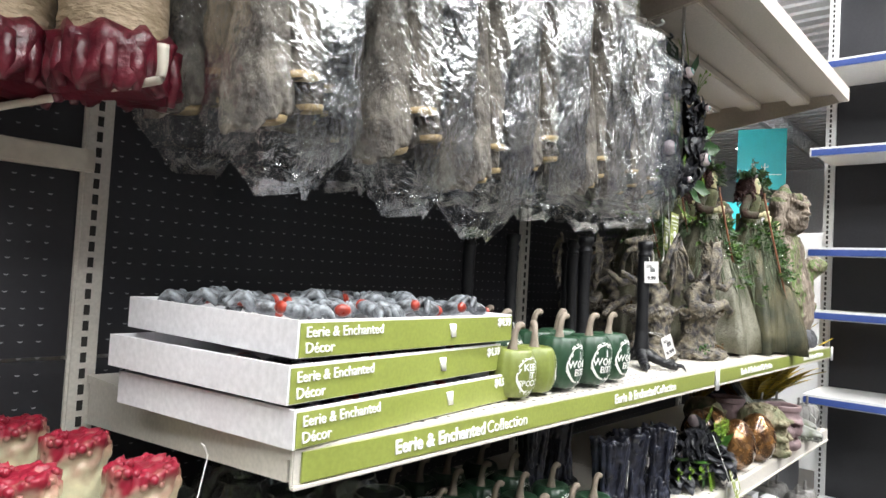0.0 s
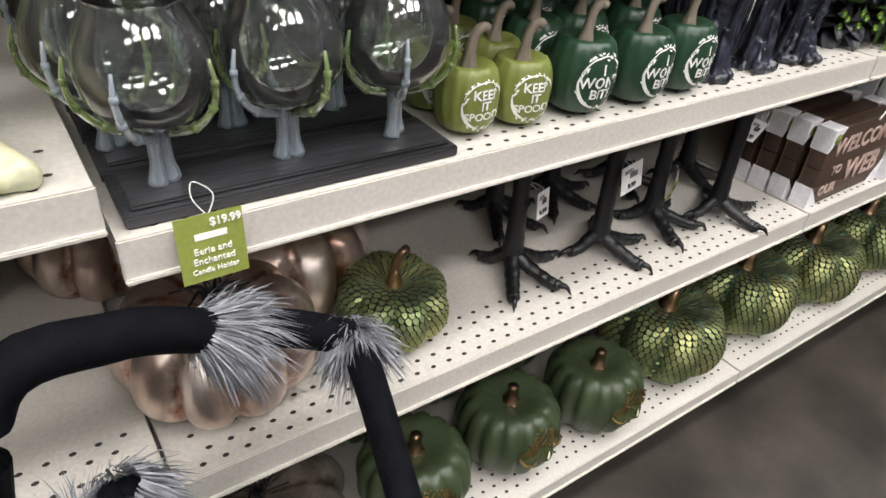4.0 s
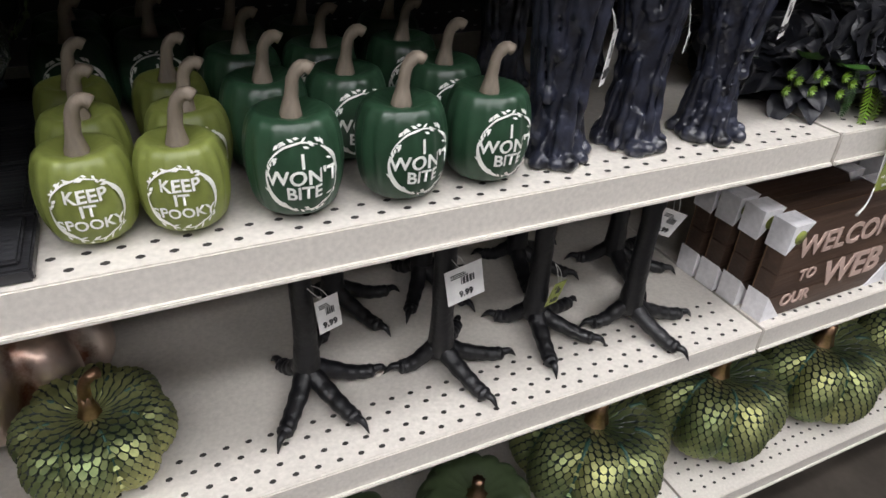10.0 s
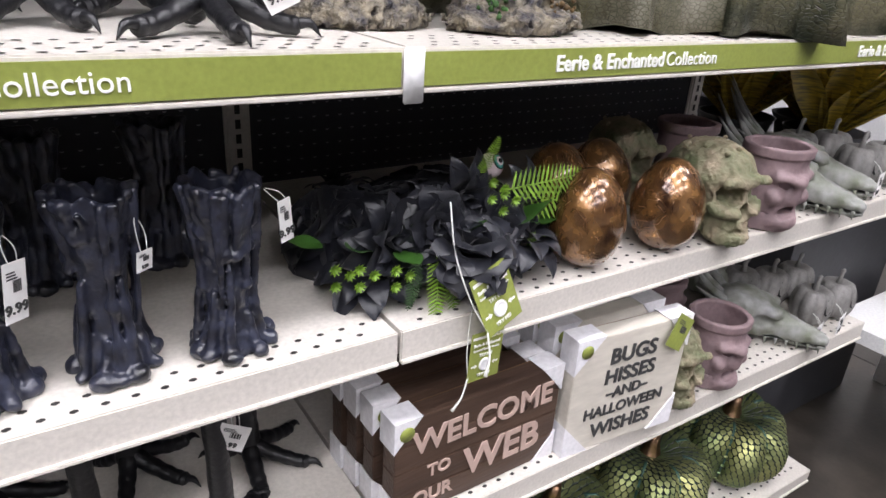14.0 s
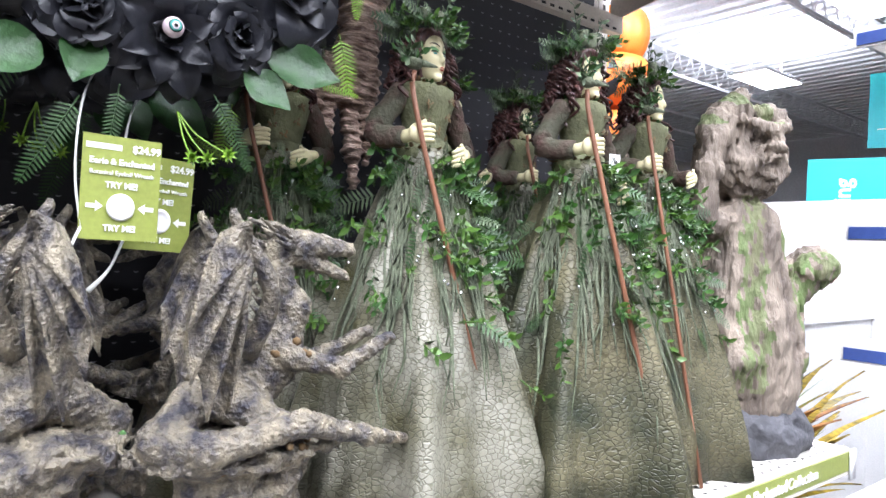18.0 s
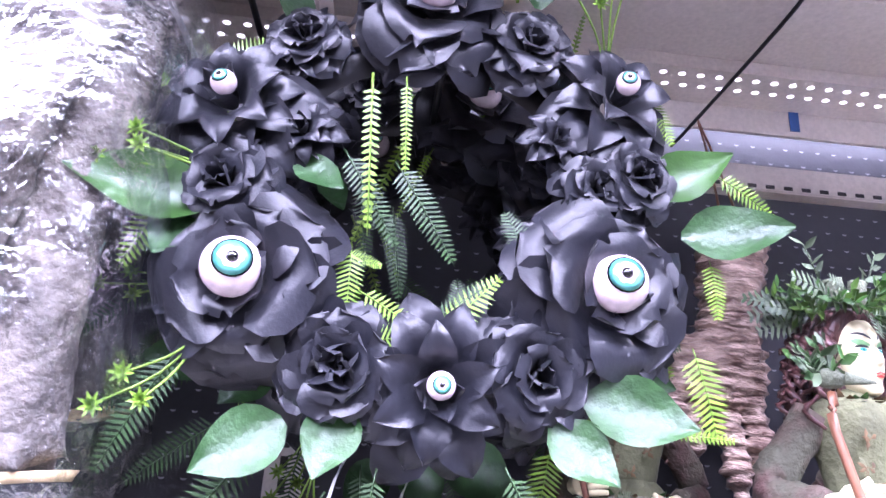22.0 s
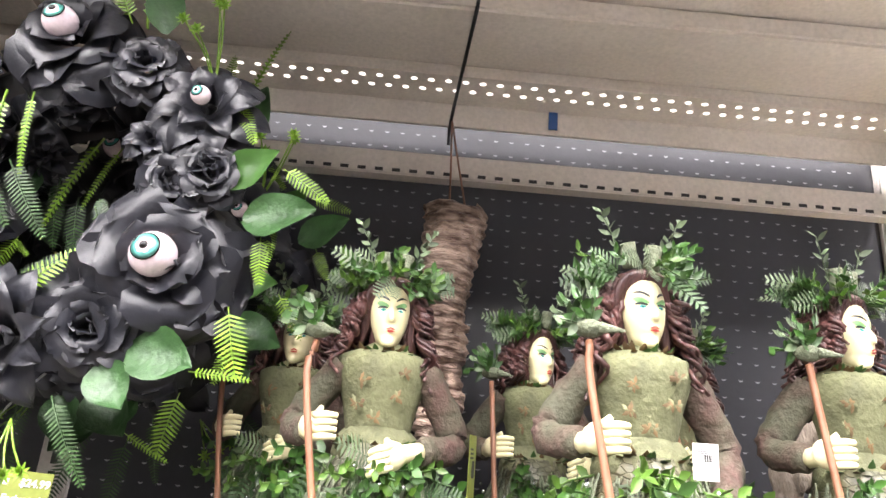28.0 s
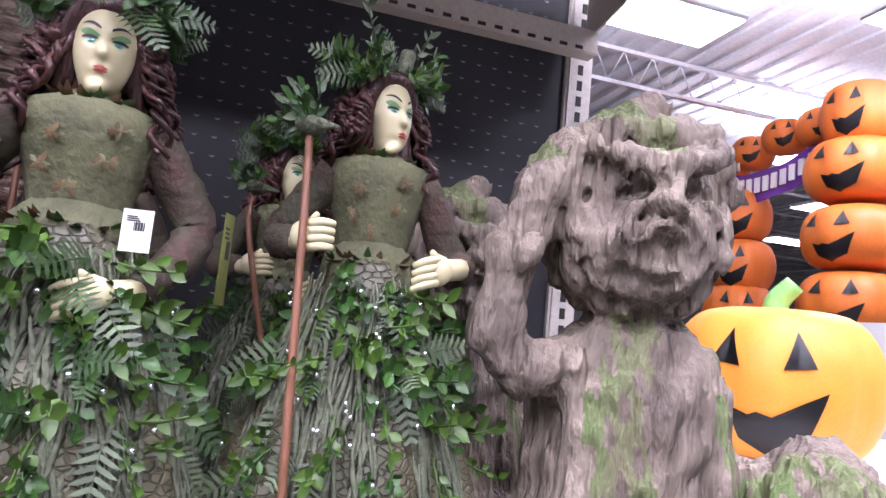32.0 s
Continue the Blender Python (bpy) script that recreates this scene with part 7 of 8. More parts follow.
    # arms and hands
    for s, pts, hand, fd in ((-1, [(-0.036, 0.0, 0.438), (-0.070, 0.002, 0.392), (-0.056, -0.035, 0.385)], Vector((-0.050, -0.052, 0.388)), Vector((0.9, -0.35, 0.1))),
                             (1, [(0.036, 0.0, 0.438), (0.066, 0.004, 0.385), (hold[0] + 0.022, -0.035, hold[1] + 0.004)], Vector((hold[0], -0.053, hold[1])), Vector((-0.85, -0.3, -0.25)))):
        tube(bm, pts, [0.013, 0.014, 0.012, 0.010], 10, 16, 2, wob=0.12)
        r = bmesh.ops.create_icosphere(bm, subdivisions=2, radius=0.0095, matrix=Matrix.Translation(hand) @ Matrix.Diagonal((1.2, 0.75, 1.1, 1)))
        for v in r["verts"]:
            for fc in v.link_faces:
                fc.material_index = 3
        tube(bm, [pts[-1], hand], [0.007, 0.007], 8, 4, 3)
        for q in range(4):
            o = hand + Vector((0, -0.003, 0.007 - 0.0048 * q))
            tube(bm, [o, o + fd * 0.012 + Vector((0, -0.002, 0)), o + fd * 0.021 + Vector((0, 0.004, -0.001))], [0.0031, 0.0027, 0.002], 6, 7, 3)
        tube(bm, [hand + Vector((0, 0, 0.006)), hand + fd * 0.007 + Vector((0, -0.005, 0.012))], [0.0032, 0.0022], 6, 4, 3)
    # staff with a small bird skull
    bm.verts.ensure_lookup_table()
    staff_from = len(bm.verts)
    tube(bm, [(-0.056, -0.050, 0.448), (-0.052, -0.062, 0.385), (foot[0], foot[1], 0.002)], 0.0029, 8, 12, 8)
    r = bmesh.ops.create_icosphere(bm, subdivisions=2, radius=0.009, matrix=Matrix.Translation((-0.056, -0.050, 0.456)) @ Matrix.Diagonal((1.3, 0.9, 0.7, 1)))
    for v in r["verts"]:
        for fc in v.link_faces:
            fc.material_index = 13
    tube(bm, [(-0.050, -0.056, 0.456), (-0.036, -0.066, 0.453)], [0.004, 0.0008], 6, 5, 13)
    for k in range(9):
        foliage(bm, (-0.056, -0.050, 0.456), (rs.uniform(-1, 0.4), rs.uniform(-0.6, 0.3), rs.uniform(0.0, 1)), 0.025, rs.choice((5, 7, 16)), 0.012, 5)
    staff_to = len(bm.verts)
    # collar, belt and dress trims
    lathe(bm, [(0.036, 0.356), (0.0385, 0.370), (0.0355, 0.384), (0.029, 0.390)], 30, lambda a, r, z: (r * (1 - 0.2 * abs(math.sin(a))) + 0.0018 * math.sin(17 * a), z + 0.0025 * math.sin(9 * a)), 1)
    for k in range(46):
        a = rs.uniform(0, 6.28)
        for c, rr, z, mi, n in ((0, 0.022, 0.449, 14, 1), (0, 0.031, 0.378, 14, 1)):
            d = Vector((math.cos(a), math.sin(a) * 0.8, rs.uniform(-0.4, 0.6)))
            rag(bm, Vector((rr * math.cos(a), rr * 0.8 * math.sin(a), z)), d, d.cross(Vector((0.1, 0.2, 1))), rs.uniform(0.008, 0.014), 0.003, 0.6, 3, mi=14 if k % 3 else 5)
    for x, z in ((-0.016, 0.425), (0.014, 0.414), (-0.004, 0.398), (0.018, 0.432), (-0.018, 0.408)):
        for q in range(9):
            a = q * 0.7 + rs.uniform(-0.3, 0.3)
            rag(bm, (x + rs.uniform(-0.003, 0.003), -0.031 + abs(x) * 0.15, z), (math.cos(a), -0.15, math.sin(a)), (-math.sin(a), 0, math.cos(a)), rs.uniform(0.004, 0.008), 0.0016, 0.9, 2, mi=14 if q % 3 else 1)
    # crown
    for k in range(80):
        a = rs.uniform(-0.35, math.pi * 1.35) - 0.3
        base = Vector((0.030 * math.cos(a), 0.004 - 0.028 * math.sin(a) * (-1 if math.sin(a) > 0 and rs.random() < 0.5 else 1), 0.520 + rs.uniform(-0.004, 0.012)))
        d = Vector((base.x * 34, base.y * 16, rs.uniform(-0.35, 0.65)))
        mi = rs.choice((5, 5, 5, 6, 6, 7, 16))
        if mi in (7, 16):
            fern(bm, base, d, d.cross(Vector((0.2, -1, 0.2))), rs.uniform(0.03, 0.055), mi, 8, 0.5, 0.25)
        else:
            foliage(bm, base, d, rs.uniform(0.015, 0.032), mi, 0.013, 6)
    for s in (-1, 1):
        foliage(bm, (s * 0.014, 0, 0.532), (s * 0.55, -0.1, 1), 0.055, 7, 0.013, 12)
        tube(bm, [(s * 0.010, -0.005, 0.53), (s * 0.014, -0.006, 0.552)], [0.008, 0.0075], 8, 4, 13)
    # vines over the skirt
    for k in range(125):
        a = -math.pi / 2 + rs.gauss(0, 0.95)
        z = 0.372 - abs(rs.gauss(0, 0.085))
        if z < 0.14:
            continue
        rr = 0.036 + (0.372 - z) * 0.40
        base = Vector((rr * math.cos(a), rr * math.sin(a), z))
        d = Vector((math.cos(a) * 0.7 + rs.uniform(-0.5, 0.5), math.sin(a) * 0.9, rs.uniform(-1.3, 0.2)))
        mi = rs.choice((5, 5, 5, 6, 6, 6, 7, 16))
        if mi in (7, 16):
            fern(bm, base, d, d.cross(Vector((0.2, -1, 0.2))), rs.uniform(0.03, 0.06), mi, 9, 0.5, 0.22)
        else:
            foliage(bm, base, d, rs.uniform(0.02, 0.045), mi, rs.choice((0.009, 0.011, 0.014)), 8)
    for k in range(36):
        a = -math.pi / 2 + rs.gauss(0, 0.8)
        z = 0.365 - abs(rs.gauss(0, 0.08))
        rr = 0.050 + (0.372 - z) * 0.40
        r = bmesh.ops.create_icosphere(bm, subdivisions=1, radius=0.0022, matrix=Matrix.Translation((rr * math.cos(a), rr * math.sin(a), z)))
        for v in r["verts"]:
            for fc in v.link_faces:
                fc.material_index = 15
    # gauze threads
    for k in range(190):
        a = rs.uniform(-math.pi, 0.3)
        z0 = 0.37 - abs(rs.gauss(0, 0.04))
        L = rs.uniform(0.05, 0.2)
        pts = []
        for q in range(5):
            z = z0 - L * q / 4
            rr = 0.038 + (0.372 - z) * 0.37 + rs.uniform(0, 0.006)
            a += rs.uniform(-0.12, 0.12)
            pts.append((rr * math.cos(a), rr * math.sin(a), z))
        tube(bm, pts, [0.0008, 0.0022, 0.0020, 0.0006], 4, 12, 13, wob=0.3)
    for n, v in enumerate(bm.verts):
        if v.co.z > 0.446 and not staff_from <= n < staff_to:
            u = min(1.0, (v.co.z - 0.446) / 0.02)
            c, q = math.cos(twist * u), math.sin(twist * u)
            v.co.x, v.co.y = v.co.x * c - v.co.y * q, v.co.x * q + v.co.y * c
            v.co.x, v.co.y = v.co.x * (1 - 0.16 * u), v.co.y * (1 - 0.10 * u)
            v.co.z = 0.446 + (v.co.z - 0.446) * 0.80
    return bm, mats


DOLLS = []
for seed, sk, twist, hold, foot, label in ((5, SKIRT_PALE, 0.12, (0.014, 0.372), (0.045, -0.130), "forest spirit doll in cream crocodile-grain skirt, leafy crown, holding a staff"), (8, SKIRT_GREEN, 0.10, (0.020, 0.343), (-0.003, -0.150), "forest spirit doll in green crocodile-grain skirt, leafy crown, holding a staff"), (12, SKIRT_GREEN, 0.55, (0.044, 0.376), (-0.030, -0.148), "forest spirit doll turning its head, green crocodile-grain skirt, leafy crown")):
    b, ms = doll(seed, sk, twist, hold, foot)
    DOLLS.append(single("forest_doll", b, ms, label, "doll", "forest spirit dolls"))
TALL = Matrix.Diagonal((1.0, 1.0, 1.118, 1))
DOLLS[0].matrix_basis = pose(1.669, 0.197, 1.2, 0, 0, 2) @ TALL
DOLLS[1].matrix_basis = pose(1.876, 0.132, 1.2, 0, 0, 4) @ Matrix.Diagonal((1.05, 1.03, 1.13, 1))
DOLLS[2].matrix_basis = pose(2.071, 0.168, 1.2, 0, 0, -6) @ Matrix.Diagonal((0.98, 0.98, 1.14, 1))
again(DOLLS[0], pose(1.56, 0.37, 1.2, 0, 0, -6) @ TALL)
again(DOLLS[2], pose(1.835, 0.375, 1.2, 0, 0, 0) @ TALL)
again(DOLLS[0], pose(2.02, 0.40, 1.2, 0, 0, 16) @ TALL)
random.seed(77)


# Gnarled tree spirits
def treant():
    bm = bmesh.new()

    def f(p):
        d = rod(p, (0.0, 0, 0.08), (-0.008, -0.010, 0.345), 0.100, 0.078)
        d = blend(d, hump(p, (0.01, -0.01, 0.16), (0.112, 0.098, 0.12)), 0.03)
        d = blend(d, rod(p, (0.06, -0.02, 0.22), (0.118, -0.055, 0.295), 0.038, 0.034), 0.03)
        d = blend(d, hump(p, (0.122, -0.060, 0.305), (0.040, 0.040, 0.034)), 0.02)
        d = blend(d, rod(p, (-0.09, -0.05, 0.10), (-0.06, -0.09, 0.15), 0.035, 0.03), 0.02)
        q, p = p, (p[0] + 0.016, p[1], p[2])
        h = hump(p, (0.0, -0.020, 0.482), (0.074, 0.068, 0.076))
        h = blend(h, hump(p, (0.004, -0.056, 0.458), (0.050, 0.038, 0.040)), 0.025)
        h = blend(h, rod(p, (-0.058, -0.035, 0.525), (0.0, -0.015, 0.560), 0.030, 0.026), 0.03)
        h = blend(h, rod(p, (-0.01, -0.015, 0.555), (0.012, -0.010, 0.590), 0.022, 0.012), 0.02)
        for x, y, z, r in ((0.012, -0.062, 0.549, 0.019), (0.038, -0.052, 0.551, 0.020), (0.058, -0.030, 0.541, 0.021), (0.070, -0.014, 0.520, 0.018), (-0.020, -0.058, 0.548, 0.017)):
            h = blend(h, hump(p, (x, y, z), (r, r, r * 0.8)), 0.010)
        h = blend(h, rod(p, (-0.040, -0.078, 0.532), (0.000, -0.094, 0.519), 0.010), 0.010)
        h = blend(h, rod(p, (0.054, -0.068, 0.534), (0.016, -0.094, 0.519), 0.010), 0.010)
        h = blend(h, rod(p, (0.008, -0.088, 0.515), (0.008, -0.100, 0.488), 0.007, 0.011), 0.009)
        for x, y in ((-0.017, -0.086), (0.034, -0.080)):
            h = carve(h, hump(p, (x, y - 0.004, 0.507), (0.015, 0.018, 0.0085)), 0.005)
            h = blend(h, hump(p, (x, y + 0.012, 0.506), (0.009, 0.008, 0.0058)), 0.002)
        r = np.sqrt((p[0] - 0.004) ** 2 + ((p[2] - 0.458) * 1.1) ** 2)
        h = h + 0.0036 * np.sin(r * 300 + 1.6 * rough(p, 0.03, 35, 1)) * np.exp(-(r / 0.060) ** 2) * (p[1] < -0.04)
        for x, z, x2, z2 in ((-0.020, 0.446, -0.008, 0.462), (-0.008, 0.462, 0.018, 0.462), (0.018, 0.462, 0.030, 0.446)):
            h = carve(h, rod(p, (x, -0.095, z), (x2, -0.098, z2), 0.0060), 0.005)
        p = q
        d = d + 0.007 * np.abs(np.sin(4.5 * np.arctan2(p[0], -p[1]))) * np.clip((p[2] - 0.1) / 0.05, 0, 1) - 0.004
        d = np.minimum(d, h - 0.002)
        arm = [(-0.050, -0.040, 0.532), (-0.088, -0.058, 0.508), (-0.110, -0.066, 0.450), (-0.120, -0.068, 0.392), (-0.098, -0.062, 0.366), (-0.050, -0.045, 0.372)]
        for i in range(5):
            d = blend(d, rod(p, arm[i], arm[i + 1], 0.0200), 0.010)
        flow = (p[0] * 1.0, p[1] * 1.0, p[2] * 0.28 + 0.35 * np.abs(p[0] - 0.02) * (p[2] > 0.36))
        d = d + 0.0058 * np.abs(rough(flow, 0.020, 31, 2)) + 0.0034 * rough(p, 0.03, 32, 2) + 0.0018 * rough(flow, 0.008, 33, 1)
        return d

    nets(bm, f, (-0.17, -0.16, 0.05), (0.19, 0.13, 0.63), 165)
    for fc in bm.faces:
        c = fc.calc_center_median()
        ang = math.atan2(c.x, -c.y) + 0.06 * math.sin(c.z * 60)
        if (0.10 < c.z < 0.415 and (abs(ang + 0.34) < 0.24 or abs(ang - 0.86) < 0.20) and c.x > -0.09 and math.sin(c.x * 310) * math.sin(c.z * 120 + c.x * 90) > -0.35) or (c.x < 0.0 and c.z > 0.525 and math.sin(c.x * 60 + c.z * 50) > 0.2):
            fc.material_index = 1

    def g(p):
        d = hump(p, (0, -0.01, 0.02), (0.145, 0.115, 0.085))
        return np.maximum(d, p[2] - 0.13) + 0.008 * np.abs(rough((p[0], p[1], p[2] * 1.6), 0.05, 41))

    nets(bm, g, (-0.17, -0.14, -0.01), (0.17, 0.13, 0.14), 50, 2)
    for v in bm.verts:
        v.co.z = max(v.co.z, 0)
    return bm


tr = single("tree_spirit_statue", treant(), [TREANT, TREANTMOSS, ROCK], "gnarled grey-brown tree spirit statue with a frowning bark face", "statue", "tree spirits", pose(2.295, 0.145, 1.2, 0, 0, -20))
again(tr, pose(2.235, 0.40, 1.2, 0, 0, -12) @ Matrix.Diagonal((0.96, 0.96, 0.95, 1)))


# A bark hand hung by a cord
def bark_hand():
    bm = bmesh.new()

    def f(p):
        d = rod(p, (0.0, 0, 0.0), (-0.006, 0, -0.14), 0.046, 0.034)
        d = np.maximum(d, p[2])
        d = blend(d, hump(p, (-0.016, 0, -0.19), (0.058, 0.032, 0.05)), 0.02)
        for pts in (((-0.045, 0, -0.22), (-0.06, -0.01, -0.275), (-0.052, -0.012, -0.33)), ((-0.01, 0, -0.23), (0.0, -0.008, -0.30), (0.012, -0.004, -0.355)), ((0.02, 0, -0.22), (0.028, -0.006, -0.27), (0.030, 0, -0.315)), ((-0.06, 0, -0.18), (-0.085, -0.01, -0.235), (-0.08, -0.01, -0.275))):
            d = blend(d, rod(p, pts[0], pts[1], 0.017, 0.014), 0.005)
            d = blend(d, hump(p, pts[1], (0.019, 0.019, 0.017)), 0.004)
            d = blend(d, rod(p, pts[1], pts[2], 0.014, 0.007), 0.003)
        ring = np.sin(p[2] * 420 + 2.2 * rough(p, 0.05, 52, 1))
        return d + 0.0030 * ring + 0.003 * rough(p, 0.02, 51, 2)

    nets(bm, f, (-0.12, -0.065, -0.38), (0.075, 0.065, 0.012), 84)
    return bm


hd = single("bark_hand", bark_hand(), COPPERBARK, "coppery ridged bark hand hanging fingers down by a cord", "decoration", m=pose(1.735, 0.458, 1.945, 0, 4, 0) @ Matrix.Diagonal((0.95, 0.95, 0.97, 1)))
bm = bmesh.new()
for s in (-1, 1):
    tube(bm, [(1.735 + s * 0.012, 0.458, 1.94), (1.724 + s * 0.004, 0.475, 2.04), (1.717, 0.492, 2.106)], 0.0016, 5, 10)
single("cord", bm, STAFF, "brown cord that holds the bark hand", "cord")
bm = bmesh.new()
tube(bm, [(1.716, BACK, 2.102), (1.716, 0.49, 2.102), (1.731, 0.29, 2.128), (1.734, 0.276, 2.150)], 0.0026, 7, 16)
single("peg_hook", bm, BLACKPLASTIC, "thin dark hook on the cross bar", "hook", "display hooks")
single("blue_sticker", boxes((1.868, 1.882, BACK - 0.0525, BACK - 0.051, TOP_SHELF - 0.052, TOP_SHELF - 0.014)), mat("blue_tape", (0.02, 0.08, 0.25), 0.5, vary=0.1, bump=0), "small blue tape flag on the shelf channel", "sticker", smooth=False)
price_tag(1.915, 0.105, 1.642, 0, 0, -10, 0.018, 0.026, text="")
price_tag(1.755, 0.235, 1.64, 0, 0, 70, 0.022, 0.075, text="", material=OLIVE, label="narrow olive swing tag on a doll")
price_tag(1.965, 0.20, 1.66, 0, 0, 70, 0.018, 0.07, text="", material=OLIVE, label="narrow olive swing tag on a doll")

# ---- the neighbouring bay: severed props and a spider ----
PALEFLESH = mat("pale_green_flesh", (0.62, 0.55, 0.36), 0.5, scale=14, grain=90, bump=0.25, dark=(0.42, 0.52, 0.34))
GORE = mat("dark_red_gore", (0.13, 0.008, 0.02), 0.42, vary=0.5, scale=50, grain=160, bump=0.5, coat=0.3)
WRINKLED = mat("wrinkled_tan_flesh", (0.42, 0.32, 0.22), 0.6, scale=18, grain=70, bump=0.8, dark=(0.26, 0.20, 0.12), stretch=(1, 1, 2.5), fine=0.008)
VELVET = mat("black_velvet", (0.005, 0.0055, 0.008), 0.75, vary=0.4, scale=60, grain=260, bump=0.3, spec=0.08)
FURGREY = mat("grey_fur", (0.32, 0.33, 0.36), 0.55, vary=0.5, scale=60, bump=0, island=0.5)


STUMP = mat("bloody_pale_rubber", (0.62, 0.55, 0.36), 0.42, scale=14, grain=90, bump=0.25, dark=(0.46, 0.52, 0.36))
_n, _l = STUMP.node_tree.nodes, STUMP.node_tree.links
_co, _sep, _ns, _ma, _mx = (_n.new("ShaderNode" + q) for q in ("TexCoord", "SeparateXYZ", "TexNoise", "MapRange", "Mix"))
_add = _n.new("ShaderNodeMath")
_add.operation = "MULTIPLY_ADD"
_ns.inputs["Scale"].default_value = 38
_add.inputs[1].default_value = 0.06
_ma.inputs[1].default_value, _ma.inputs[2].default_value = 0.200, 0.240
_mx.data_type = "RGBA"
_mx.inputs[7].default_value = (0.20, 0.006, 0.02, 1)
_l.new(_co.outputs["Object"], _sep.inputs[0])
_l.new(_co.outputs["Object"], _ns.inputs["Vector"])
_l.new(_ns.outputs[0], _add.inputs[0])
_l.new(_sep.outputs[2], _add.inputs[2])
_l.new(_add.outputs[0], _ma.inputs[0])
_l.new(_ma.outputs[0], _mx.inputs[0])
_l.new(_n["Principled BSDF"].inputs["Base Color"].links[0].from_socket, _mx.inputs[6])
_l.new(_mx.outputs[2], _n["Principled BSDF"].inputs["Base Color"])


def severed_foot():
    bm = bmesh.new()

    def f(p):
        d = rod(p, (0, 0.015, 0.03), (0.004, 0.012, 0.205), 0.028, 0.037)
        d = blend(d, hump(p, (0, 0.028, 0.026), (0.032, 0.032, 0.03)), 0.02)
        d = blend(d, rod(p, (0, 0.0, 0.032), (0.004, -0.075, 0.018), 0.030, 0.024), 0.02)
        for k in range(5):
            x = -0.028 + 0.0145 * k
            d = blend(d, rod(p, (x * 0.8, -0.072, 0.014), (x, -0.103 + 0.004 * abs(k - 3), 0.010), 0.0095 if k < 4 else 0.013), 0.006)
        d = np.maximum(d, p[2] - 0.212)
        return d + 0.0016 * rough(p, 0.03, 61, 2) + 0.005 * np.clip((p[2] - 0.17) / 0.03, 0, 1) * rough(p, 0.016, 66, 2)

    nets(bm, f, (-0.06, -0.13, -0.004), (0.06, 0.075, 0.225), 64)
    for v in bm.verts:
        v.co.z = max(v.co.z, 0)
    for k in range(40):
        a = 2 * math.pi * k / 26
        r = (0.034 if k < 26 else 0.018) + random.uniform(-0.004, 0.004)
        z = 0.206 + random.uniform(-0.006, 0.008)
        bmesh.ops.create_icosphere(bm, subdivisions=1, radius=random.uniform(0.004, 0.0065), matrix=Matrix.Translation((0.004 + r * math.cos(a), 0.012 + r * math.sin(a), z)))
    return bm


sf = single("severed_foot_prop", severed_foot(), STUMP, "pale rubber severed foot prop with a bloody stump", "prop", "severed foot props", pose(-0.095, 0.115, 0.946, 0, 0, 12) @ Matrix.Diagonal((1, 1, 1.07, 1)))
for x, y, rz in ((-0.205, 0.15, -5), (-0.11, 0.26, 10), (-0.225, 0.30, -8), (-0.32, 0.14, 0), (-0.135, 0.40, 6)):
    again(sf, pose(x, y, 0.946, 0, 0, rz) @ Matrix.Diagonal((1.0, 1.0, random.uniform(1.04, 1.14), 1)))
price_tag(-0.045, 0.085, 1.185, 10, 15, 60, 0.03, 0.055, hang=(-0.01, 0.01, 0.01))


def severed_arm(seed):
    bm = bmesh.new()

    def f(p):
        d = rod(p, (0, 0, 0.02), (0.0, 0.01, 0.42), 0.062, 0.052)
        d = np.maximum(d, 0.015 - p[2])
        return d + 0.002 * rough((p[0] * 0.5, p[1] * 0.5, p[2] * 2.0), 0.03, seed, 2)

    nets(bm, f, (-0.085, -0.085, 0.0), (0.085, 0.09, 0.42), 60)
    rows = []
    for j, (r, z) in enumerate(((0.064, 0.036), (0.071, 0.03), (0.069, 0.015), (0.066, -0.005), (0.073, -0.025), (0.062, -0.03))):
        rows.append([((r + (0.006 * math.sin(11 * a + j) if j else 0)) * math.cos(a), (r + (0.006 * math.sin(11 * a + j) if j else 0)) * math.sin(a), z + (0.009 * math.sin(9 * a + seed) if j in (0, 4, 5) else 0)) for a in [2 * math.pi * i / 54 for i in range(54)]])
    grid_faces(bm, rows, True, 1, True)
    for k in range(14):
        a = k * 0.45
        tube(bm, [(0.064 * math.cos(a), 0.064 * math.sin(a), 0.02), (0.068 * math.cos(a), 0.068 * math.sin(a), -0.012), (0.064 * math.cos(a), 0.064 * math.sin(a), -0.03 - random.uniform(0, 0.012))], [0.008, 0.010, 0.005], 7, 8, 1)
    return bm


